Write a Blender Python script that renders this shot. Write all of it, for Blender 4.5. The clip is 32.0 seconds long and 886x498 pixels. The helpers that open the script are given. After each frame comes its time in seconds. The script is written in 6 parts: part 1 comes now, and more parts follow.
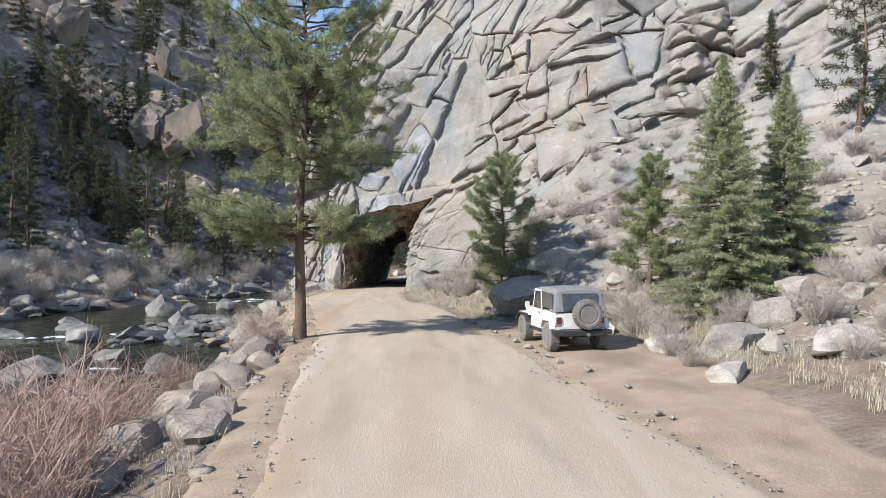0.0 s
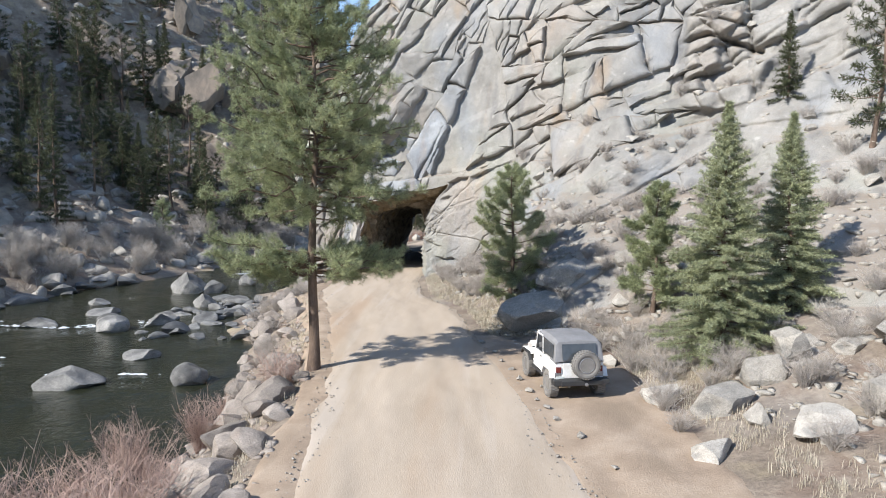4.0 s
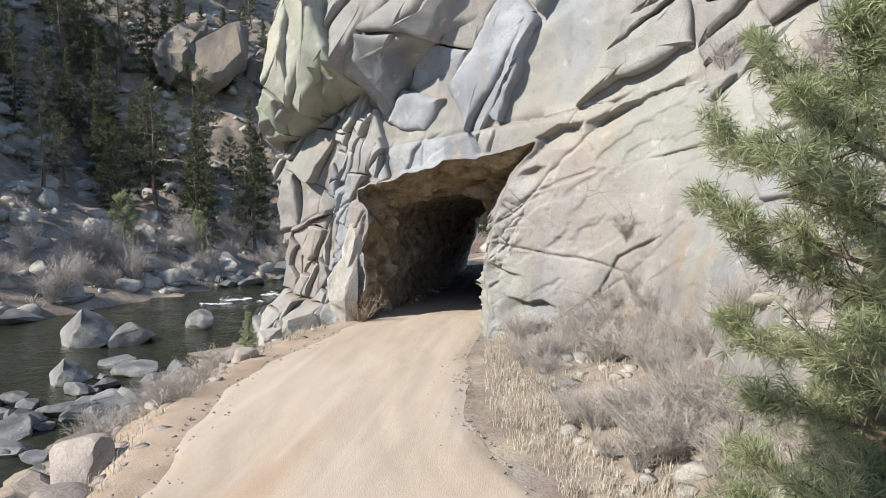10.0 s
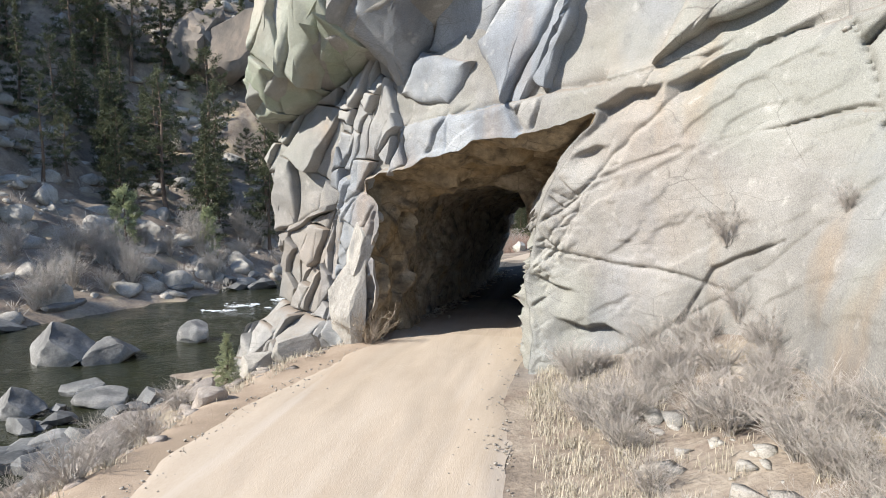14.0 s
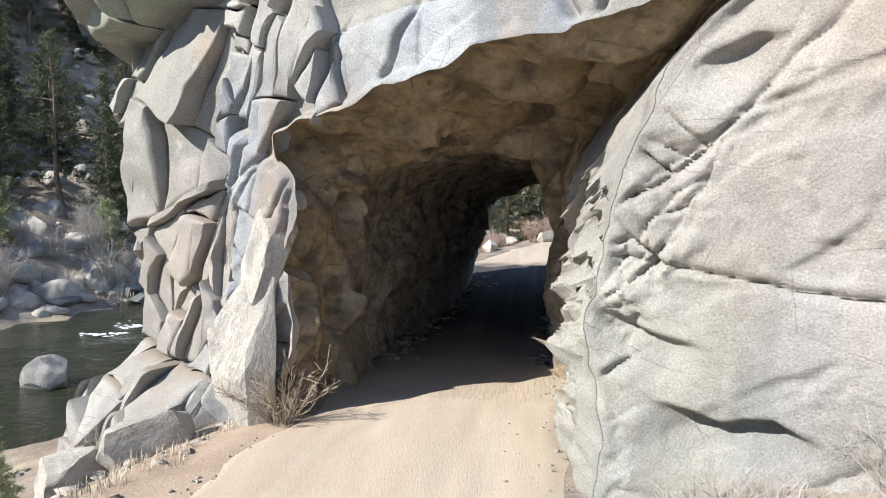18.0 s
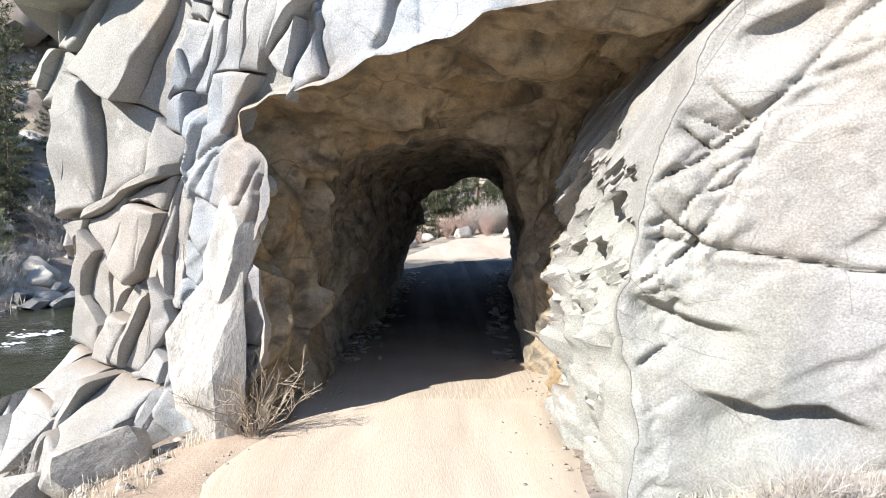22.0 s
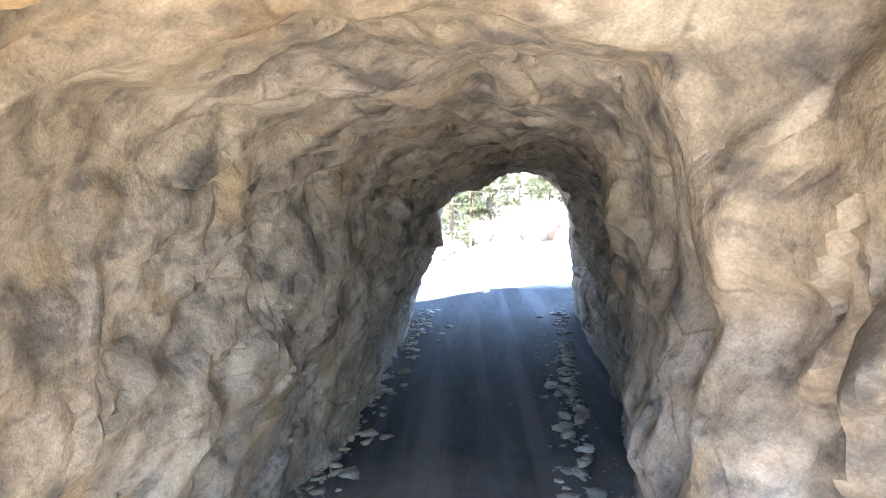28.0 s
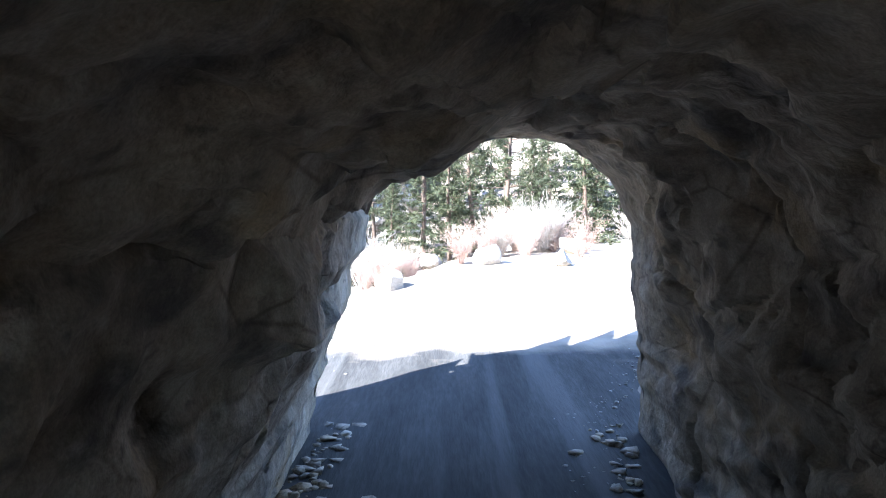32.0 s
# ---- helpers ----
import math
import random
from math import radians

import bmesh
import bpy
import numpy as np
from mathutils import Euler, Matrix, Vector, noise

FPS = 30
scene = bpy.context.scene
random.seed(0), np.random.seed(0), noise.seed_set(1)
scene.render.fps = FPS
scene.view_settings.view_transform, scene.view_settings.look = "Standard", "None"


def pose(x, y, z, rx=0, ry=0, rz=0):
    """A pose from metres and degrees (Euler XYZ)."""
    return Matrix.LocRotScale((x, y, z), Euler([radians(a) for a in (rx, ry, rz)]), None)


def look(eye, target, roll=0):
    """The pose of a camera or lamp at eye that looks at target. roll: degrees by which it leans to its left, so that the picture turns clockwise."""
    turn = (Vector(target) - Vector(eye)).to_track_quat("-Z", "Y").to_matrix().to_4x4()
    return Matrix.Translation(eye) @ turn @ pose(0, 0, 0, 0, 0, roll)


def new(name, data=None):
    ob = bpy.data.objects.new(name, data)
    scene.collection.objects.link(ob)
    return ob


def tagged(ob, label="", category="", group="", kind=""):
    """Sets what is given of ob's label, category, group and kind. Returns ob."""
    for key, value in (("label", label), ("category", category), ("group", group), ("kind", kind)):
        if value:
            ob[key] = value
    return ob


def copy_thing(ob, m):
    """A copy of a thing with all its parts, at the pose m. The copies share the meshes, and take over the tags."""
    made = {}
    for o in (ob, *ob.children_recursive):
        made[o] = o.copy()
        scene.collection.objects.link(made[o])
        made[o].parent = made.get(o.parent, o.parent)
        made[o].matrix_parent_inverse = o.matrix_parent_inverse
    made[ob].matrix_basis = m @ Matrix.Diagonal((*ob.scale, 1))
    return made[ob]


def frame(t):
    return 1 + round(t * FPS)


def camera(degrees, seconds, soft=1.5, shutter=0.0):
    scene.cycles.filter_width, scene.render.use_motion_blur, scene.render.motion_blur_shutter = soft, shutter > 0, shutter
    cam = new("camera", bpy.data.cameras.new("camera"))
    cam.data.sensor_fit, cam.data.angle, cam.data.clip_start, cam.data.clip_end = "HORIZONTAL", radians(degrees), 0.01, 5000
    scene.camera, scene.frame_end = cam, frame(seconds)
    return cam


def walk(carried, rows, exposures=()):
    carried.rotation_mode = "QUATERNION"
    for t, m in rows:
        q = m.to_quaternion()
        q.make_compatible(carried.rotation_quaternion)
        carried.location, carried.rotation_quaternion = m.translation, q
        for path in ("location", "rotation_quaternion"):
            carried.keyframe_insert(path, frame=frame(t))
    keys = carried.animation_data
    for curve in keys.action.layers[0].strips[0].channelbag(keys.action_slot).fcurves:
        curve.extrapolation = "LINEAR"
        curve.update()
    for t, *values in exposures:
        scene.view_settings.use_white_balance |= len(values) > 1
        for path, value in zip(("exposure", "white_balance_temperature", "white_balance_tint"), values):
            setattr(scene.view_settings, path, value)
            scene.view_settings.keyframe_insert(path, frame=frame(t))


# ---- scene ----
import itertools

cam = camera(64.3, 32.0, 1.0)
METRES, EYE, TILT, LEAN, TURN = 74.0, 2.95, 0.0, 0.0, 0.0
ROWS = [
    (0.0, 0.0, 0.0, 0.0, 0.0, 0.0, 0.0),
    (0.5, 0.0006, -0.0008, 0.012, 0.16, 0.12, -0.04),
    (1.0, -0.0003, -0.002, 0.0246, 0.34, 0.23, -0.04),
    (1.5, -0.0001, -0.0018, 0.0378, 0.55, 0.33, -0.07),
    (2.0, -0.0001, -0.0034, 0.0467, 0.72, 0.45, -0.06),
    (2.5, 0.0008, -0.0036, 0.0459, 0.84, -1.48, -0.02),
    (3.0, 0.0009, -0.0032, 0.0455, 0.93, -5.39, 0.04),
    (3.5, 0.0021, -0.0043, 0.0454, 0.99, -5.19, 0.06),
    (5.5, 0.0239, -0.0189, 0.0422, 6.07, -4.74, -0.02),
    (6.0, 0.0185, 0.0157, 0.0435, 6.08, -4.6, 0.03),
    (6.5, 0.0144, 0.0452, 0.0452, 6.08, -4.47, 0.09),
    (7.0, 0.0132, 0.0653, 0.0451, 6.02, -4.44, 0.15),
    (7.5, 0.0124, 0.0889, 0.0418, 5.95, -4.48, 0.19),
    (8.0, 0.0093, 0.1215, 0.0372, 5.87, -4.58, 0.28),
    (8.5, 0.0065, 0.1623, 0.0336, 5.88, -4.58, 0.27),
    (9.0, 0.0043, 0.2147, 0.0294, 5.77, -4.59, 0.31),
    (9.5, 0.0016, 0.2796, 0.026, 5.72, -4.62, 0.24),
    (10.0, -0.0045, 0.3432, 0.0261, 8.39, -4.59, 0.26),
    (10.5, -0.0124, 0.3961, 0.0267, 11.29, -4.56, 0.26),
    (11.0, -0.0149, 0.415, 0.0284, 11.17, -4.54, 0.28),
    (11.5, -0.0151, 0.414, 0.0287, 11.08, -4.69, 0.3),
    (12.0, -0.0148, 0.4137, 0.0278, 11.01, -4.78, 0.36),
    (12.5, -0.0136, 0.414, 0.0263, 10.87, -4.81, 0.42),
    (13.0, -0.0142, 0.4135, 0.0252, 10.8, -4.84, 0.43),
    (13.5, -0.0145, 0.4141, 0.0242, 10.81, -4.85, 0.45),
    (15.5, -0.0274, 0.4514, 0.0234, 10.69, -5.16, 0.48),
    (16.0, -0.0353, 0.4837, 0.0231, 4.85, -5.17, 0.6),
    (16.5, -0.0356, 0.5076, 0.0194, 5.33, -5.11, 0.62),
    (17.0, -0.0329, 0.5279, 0.0183, 6.82, -5.02, 0.44),
    (17.5, -0.0376, 0.5327, 0.0183, 6.92, -5.0, 0.44),
    (18.0, -0.0418, 0.5366, 0.0152, 6.96, -5.07, 0.4),
    (18.5, -0.0472, 0.5436, 0.0119, 7.0, -5.14, 0.45),
    (19.0, -0.0528, 0.5478, 0.0115, 4.54, -5.18, 0.45),
    (19.5, -0.061, 0.5481, 0.0106, 0.34, -5.2, 0.36),
    (20.0, -0.0686, 0.5462, 0.0101, 0.27, -5.13, 0.33),
    (20.5, -0.0667, 0.5449, 0.01, -1.41, -5.19, 0.39),
    (21.0, -0.0678, 0.5463, 0.0125, -1.43, -5.17, 0.39),
    (21.5, -0.0669, 0.5444, 0.0122, -1.4, -5.2, 0.4),
    (22.0, -0.0624, 0.5466, 0.0121, -1.38, -5.19, 0.47),
    (22.5, -0.0606, 0.5474, 0.0131, -1.32, -5.24, 0.44),
    (23.0, -0.0602, 0.5476, 0.0137, -1.34, -5.2, 0.48),
    (23.5, -0.0592, 0.5507, 0.013, -1.29, -5.3, 0.52),
    (24.0, -0.0566, 0.5607, 0.0133, -1.28, -5.38, 0.51),
    (24.5, -0.0619, 0.5725, 0.0132, -1.23, -5.43, 0.44),
    (25.0, -0.0626, 0.587, 0.014, -1.26, -5.51, 0.5),
    (25.5, -0.0591, 0.6012, 0.0136, -1.14, -5.57, 0.48),
    (27.5, -0.0538, 0.6599, 0.0133, 1.47, -5.38, 0.37),
    (28.0, -0.0564, 0.6853, 0.0133, 1.65, -5.5, 0.29),
    (28.5, -0.058, 0.7119, 0.0131, 1.45, -5.4, 0.28),
    (29.0, -0.0596, 0.7348, 0.012, 1.83, -5.37, 0.36),
    (29.5, -0.0595, 0.7578, 0.0112, 0.87, -5.39, 0.39),
    (30.0, -0.0577, 0.781, 0.0099, 1.26, -5.42, 0.35),
    (30.5, -0.0549, 0.8017, 0.0098, 1.72, -5.49, 0.24),
    (31.0, -0.0516, 0.819, 0.0095, 1.97, -5.47, 0.12),
    (31.5, -0.0508, 0.8315, 0.0095, 0.03, -5.52, 0.15),
    (32.0, -0.0493, 0.8447, 0.0094, 0.3, -5.63, 0.14),
]
EXPOSURES = [(0.0, 0.7, 6700, 10), (1.0, 1.15, 6600, 10), (2.0, 1.2, 6600, 10), (3.5, 0.78, 6600, 10), (6.0, 1.2, 6650, 10), (8.0, 1.02, 6750, 10), (9.0, 0.78, 6800, 10), (10.0, 0.86, 6800, 10), (11.0, 1.15, 6800, 10), (13.0, 1.1, 6800, 10), (16.0, 0.85, 6700, 9), (17.0, 1.15, 6700, 9), (20.0, 1.1, 6600, 9), (22.0, 1.5, 6530, 10), (23.0, 1.65, 6500, 10), (24.0, 2.0, 6500, 10), (25.5, 2.5, 6500, 10), (27.5, 4.35, 6150, 10), (28.0, 4.7, 6150, 10), (29.0, 4.85, 6450, 10), (30.0, 5.35, 6850, 10), (31.0, 5.15, 6850, 10), (32.0, 3.25, 5750, 10)]
walk(cam, [(t, pose(0, 0, EYE, TILT, LEAN, TURN) @ pose(METRES * x, METRES * y, METRES * z, 90 + pitch, roll, yaw)) for t, x, y, z, yaw, pitch, roll in ROWS], EXPOSURES)

# ---- light ----
SUN_AZ, SUN_EL = 38.0, 37.0
to_sun = Vector((-math.cos(radians(SUN_AZ)) * math.cos(radians(SUN_EL)), -math.sin(radians(SUN_AZ)) * math.cos(radians(SUN_EL)), math.sin(radians(SUN_EL))))
world = bpy.data.worlds.new("sky")
scene.world = world
world.use_nodes = True
wn = world.node_tree.nodes
sky = wn.new("ShaderNodeTexSky")
sky.sky_type, sky.sun_disc = "NISHITA", False
sky.sun_elevation, sky.sun_rotation = radians(SUN_EL), math.atan2(to_sun.x, to_sun.y)
sky.altitude, sky.air_density, sky.dust_density = 2400, 1.0, 0.05
world.node_tree.links.new(sky.outputs[0], wn["Background"].inputs[0])
wn["Background"].inputs[1].default_value = 0.16
sun = new("sun", bpy.data.lights.new("sun", "SUN"))
sun.data.energy, sun.data.angle, sun.data.color = 4.3, radians(0.5), (1.0, 0.98, 0.945)
sun.matrix_world = look((0, 0, 80), Vector((0, 0, 80)) - to_sun)


# ---- materials ----
def material(name, stops, scale=1.0, detail=6.0, rough=0.9, contrast=0.18, bump=0.3, fine=30.0, fine_mix=0.35, tint=0.0, metallic=0.0, stains=None, spec=0.3, island=0.0, stretch=(1, 1, 1), thin=0.0, ledge=None, cracks=(), depth=0.06, veins=(), speck=0.0):
    """Colour ramp over two scales of noise, with relief; tint varies whole objects, island loose pieces."""
    m = bpy.data.materials.new(name)
    m.use_nodes = True
    n, l = m.node_tree.nodes, m.node_tree.links
    b = n["Principled BSDF"]
    b.inputs["Roughness"].default_value, b.inputs["Metallic"].default_value, b.inputs["Specular IOR Level"].default_value = rough, metallic, spec
    co = n.new("ShaderNodeTexCoord")
    mp = n.new("ShaderNodeMapping")
    mp.inputs["Scale"].default_value = stretch
    l.new(co.outputs["Object"], mp.inputs[0])
    big, small = n.new("ShaderNodeTexNoise"), n.new("ShaderNodeTexNoise")
    big.inputs["Scale"].default_value, big.inputs["Detail"].default_value, big.inputs["Roughness"].default_value = scale, detail, 0.6
    small.inputs["Scale"].default_value, small.inputs["Detail"].default_value, small.inputs["Roughness"].default_value = fine, 4.0, 0.65
    l.new(mp.outputs[0], big.inputs[0]), l.new(mp.outputs[0], small.inputs[0])
    mix = n.new("ShaderNodeMix")
    mix.inputs[0].default_value = fine_mix
    l.new(big.outputs[0], mix.inputs[2]), l.new(small.outputs[0], mix.inputs[3])
    ramp = n.new("ShaderNodeValToRGB")
    ramp.color_ramp.elements[0].position, ramp.color_ramp.elements[1].position = 0.5 - contrast, 0.5 + contrast
    ramp.color_ramp.elements[0].color, ramp.color_ramp.elements[1].color = (*stops[0], 1), (*stops[-1], 1)
    for k, c in enumerate(stops[1:-1]):
        ramp.color_ramp.elements.new(0.5 - contrast + 2 * contrast * (k + 1) / (len(stops) - 1)).color = (*c, 1)
    l.new(mix.outputs[0], ramp.inputs[0])
    out = ramp.outputs[0]
    if stains:
        # stains: list of (colour, scale, threshold, amount, stretch)
        for colour, sc, th, amount, st in stains:
            mp2, sn, rr, mx = n.new("ShaderNodeMapping"), n.new("ShaderNodeTexNoise"), n.new("ShaderNodeValToRGB"), n.new("ShaderNodeMix")
            mp2.inputs["Scale"].default_value, mp2.inputs["Location"].default_value = st, (sc * 7.3, 3.1, 1.7)
            sn.inputs["Scale"].default_value, sn.inputs["Detail"].default_value = sc, 5.0
            rr.color_ramp.elements[0].position, rr.color_ramp.elements[1].position = th, th + 0.12
            rr.color_ramp.elements[1].color = (amount, amount, amount, 1)
            mx.data_type = "RGBA"
            l.new(co.outputs["Object"], mp2.inputs[0]), l.new(mp2.outputs[0], sn.inputs[0]), l.new(sn.outputs[0], rr.inputs[0])
            l.new(rr.outputs[0], mx.inputs[0]), l.new(out, mx.inputs[6])
            mx.inputs[7].default_value = (*colour, 1)
            out = mx.outputs[2]
    for sc, st, width, amount in veins:
        # hairline joints that come and go
        mp4, vo, nz, vm, rr, gate, mu, mx = n.new("ShaderNodeMapping"), n.new("ShaderNodeTexVoronoi"), n.new("ShaderNodeTexNoise"), n.new("ShaderNodeVectorMath"), n.new("ShaderNodeMapRange"), n.new("ShaderNodeMapRange"), n.new("ShaderNodeMath"), n.new("ShaderNodeMix")
        mp4.inputs["Scale"].default_value, mp4.inputs["Rotation"].default_value = st, (0.2, 0.7, 0.3)
        vo.feature, vo.inputs["Scale"].default_value, nz.inputs["Scale"].default_value, nz.inputs["Detail"].default_value = "DISTANCE_TO_EDGE", sc, sc * 1.6, 6.0
        vm.operation, mu.operation, mx.data_type, mx.blend_type = "MULTIPLY_ADD", "MULTIPLY", "RGBA", "MULTIPLY"
        vm.inputs[1].default_value = (0.5 / sc,) * 3
        rr.inputs[1].default_value, rr.inputs[2].default_value, rr.inputs[3].default_value, rr.inputs[4].default_value = 0.2 * width * sc, width * sc, amount, 0.0
        gate.inputs[1].default_value, gate.inputs[2].default_value = 0.46, 0.58
        l.new(co.outputs["Object"], mp4.inputs[0]), l.new(nz.outputs["Color"], vm.inputs[0]), l.new(mp4.outputs[0], vm.inputs[2]), l.new(vm.outputs[0], vo.inputs["Vector"])
        l.new(vo.outputs["Distance"], rr.inputs[0]), l.new(big.outputs[0], gate.inputs[0]), l.new(rr.outputs[0], mu.inputs[0]), l.new(gate.outputs[0], mu.inputs[1])
        l.new(mu.outputs[0], mx.inputs[0]), l.new(out, mx.inputs[6])
        mx.inputs[7].default_value = (0.22, 0.20, 0.18, 1)
        out = mx.outputs[2]
    if speck:
        # mineral grains and lichen specks
        sp_, rr, mx = n.new("ShaderNodeTexNoise"), n.new("ShaderNodeMapRange"), n.new("ShaderNodeMix")
        sp_.inputs["Scale"].default_value, sp_.inputs["Detail"].default_value, sp_.inputs["Roughness"].default_value = 42.0, 6.0, 0.75
        rr.inputs[1].default_value, rr.inputs[2].default_value, rr.inputs[3].default_value, rr.inputs[4].default_value = 0.36, 0.64, 1 - speck, 1 + speck
        mx.data_type, mx.blend_type = "RGBA", "MULTIPLY"
        mx.inputs[0].default_value = 1.0
        l.new(co.outputs["Object"], sp_.inputs[0]), l.new(sp_.outputs[0], rr.inputs[0]), l.new(out, mx.inputs[6]), l.new(rr.outputs[0], mx.inputs[7])
        out = mx.outputs[2]
    if tint or island:
        src = n.new("ShaderNodeNewGeometry").outputs["Random Per Island"] if island else n.new("ShaderNodeObjectInfo").outputs["Random"]
        hs, mr = n.new("ShaderNodeHueSaturation"), n.new("ShaderNodeMapRange")
        mr.inputs[3].default_value, mr.inputs[4].default_value = 1 - (tint or island), 1 + (tint or island)
        l.new(src, mr.inputs[0]), l.new(mr.outputs[0], hs.inputs["Value"]), l.new(out, hs.inputs["Color"])
        out = hs.outputs[0]
    if ledge:
        # dust and litter on the ledges
        ge, sp, rr, mx, ad = n.new("ShaderNodeNewGeometry"), n.new("ShaderNodeSeparateXYZ"), n.new("ShaderNodeValToRGB"), n.new("ShaderNodeMix"), n.new("ShaderNodeMath")
        ad.operation = "MULTIPLY_ADD"
        ad.inputs[1].default_value, ad.inputs[2].default_value = 0.8, -0.4
        ad2 = n.new("ShaderNodeMath")
        l.new(ge.outputs["Normal"], sp.inputs[0]), l.new(small.outputs[0], ad.inputs[0]), l.new(sp.outputs[2], ad2.inputs[0]), l.new(ad.outputs[0], ad2.inputs[1])
        rr.color_ramp.elements[0].position, rr.color_ramp.elements[1].position = 0.80, 0.97
        rr.color_ramp.elements[1].color = (0.85, 0.85, 0.85, 1)
        mx.data_type = "RGBA"
        l.new(ad2.outputs[0], rr.inputs[0]), l.new(rr.outputs[0], mx.inputs[0]), l.new(out, mx.inputs[6])
        mx.inputs[7].default_value = (*ledge, 1)
        out = mx.outputs[2]
    l.new(out, b.inputs["Base Color"])
    if thin:
        tr, ms = n.new("ShaderNodeBsdfTranslucent"), n.new("ShaderNodeMixShader")
        ms.inputs[0].default_value = thin
        l.new(out, tr.inputs[0]), l.new(b.outputs[0], ms.inputs[1]), l.new(tr.outputs[0], ms.inputs[2]), l.new(ms.outputs[0], n["Material Output"].inputs[0])
    if bump:
        bp = n.new("ShaderNodeBump")
        bp.inputs["Strength"].default_value, bp.inputs["Distance"].default_value = bump, depth
        height = mix.outputs[0]
        for sc, st, weight in cracks:
            # chipped facets: each small cell stands at its own height
            mp3, vo, nz, vm, mu = n.new("ShaderNodeMapping"), n.new("ShaderNodeTexVoronoi"), n.new("ShaderNodeTexNoise"), n.new("ShaderNodeVectorMath"), n.new("ShaderNodeMath")
            mp3.inputs["Scale"].default_value, mp3.inputs["Rotation"].default_value = st, (0.35, 0.5, 0.2)
            vo.inputs["Scale"].default_value, vo.inputs["Detail"].default_value, nz.inputs["Scale"].default_value = sc, 2.0, sc * 1.3
            vm.operation, mu.operation = "MULTIPLY_ADD", "MULTIPLY_ADD"
            vm.inputs[1].default_value, mu.inputs[1].default_value = (0.35 / sc,) * 3, weight
            l.new(nz.outputs["Color"], vm.inputs[0]), l.new(co.outputs["Object"], mp3.inputs[0]), l.new(mp3.outputs[0], vm.inputs[2]), l.new(vm.outputs[0], vo.inputs["Vector"])
            l.new(vo.outputs["Distance"], mu.inputs[0]), l.new(height, mu.inputs[2])
            height = mu.outputs[0]
        l.new(height, bp.inputs["Height"]), l.new(bp.outputs[0], b.inputs["Normal"])
    return m


COMMON_STAINS = [((0.12, 0.12, 0.125), 0.7, 0.57, 0.55, (1, 1, 0.18)), ((0.30, 0.21, 0.13), 0.5, 0.60, 0.45, (1, 1, 0.3)), ((0.50, 0.48, 0.44), 2.6, 0.62, 0.4, (1, 1, 1)), ((0.17, 0.165, 0.155), 3.4, 0.60, 0.45, (1, 1, 1))]


def granite(name, stops, stains):
    return material(name, stops, 0.55, 11, bump=0.55, fine=34, contrast=0.14, speck=0.26, tint=0.07, depth=0.08, fine_mix=0.35, ledge=(0.25, 0.20, 0.155), veins=[(0.21, (1, 1, 1.5), 0.014, 0.4), (0.6, (1, 1, 1.7), 0.010, 0.45)], stains=stains + COMMON_STAINS)


GRANITE = granite("granite", [(0.185, 0.177, 0.161), (0.262, 0.25, 0.229), (0.335, 0.32, 0.293)], [((0.35, 0.288, 0.235), 0.13, 0.54, 0.45, (1, 1, 1)), ((0.27, 0.275, 0.235), 0.19, 0.53, 0.5, (1, 1, 1)), ((0.215, 0.238, 0.268), 0.24, 0.55, 0.45, (1, 1, 0.5))])
GRANITE_BLUE = granite("blue_washed_granite", [(0.185, 0.195, 0.205), (0.255, 0.27, 0.285), (0.345, 0.355, 0.36)], [((0.35, 0.33, 0.295), 0.30, 0.53, 0.7, (1, 1, 0.5)), ((0.16, 0.175, 0.20), 0.5, 0.54, 0.5, (1, 1, 0.3))])
GRANITE_LICHEN = granite("lichened_granite", [(0.225, 0.232, 0.185), (0.295, 0.302, 0.25), (0.37, 0.37, 0.315)], [((0.34, 0.30, 0.24), 0.3, 0.54, 0.6, (1, 1, 1)), ((0.24, 0.28, 0.20), 0.5, 0.52, 0.6, (1, 1, 0.6))])
BOULDER = material("boulder_granite", [(0.21, 0.197, 0.175), (0.35, 0.326, 0.288), (0.45, 0.42, 0.375)], 1.3, 9, bump=0.8, fine=12, tint=0.18, depth=0.09, cracks=[(1.6, (1, 1, 1.4), 0.3)], speck=0.3,
                   stains=[((0.15, 0.15, 0.145), 1.1, 0.56, 0.6, (1, 1, 1)), ((0.42, 0.36, 0.29), 0.5, 0.55, 0.5, (1, 1, 1))])
RIVER_GRANITE = material("river_granite", [(0.10, 0.10, 0.098), (0.21, 0.205, 0.195), (0.34, 0.33, 0.31)], 0.9, 9, bump=0.8, fine=12, tint=0.25, depth=0.09, speck=0.25, cracks=[(1.6, (1, 1, 1.4), 0.3)],
                         stains=[((0.09, 0.09, 0.088), 0.9, 0.53, 0.7, (1, 1, 1))])
CRAG = material("weathered_crag", [(0.09, 0.08, 0.07), (0.20, 0.17, 0.14), (0.33, 0.26, 0.20)], 0.5, 9, bump=0.9, fine=6, tint=0.2, depth=0.25,
                stains=[((0.10, 0.10, 0.10), 0.35, 0.55, 0.6, (1, 1, 0.3))])
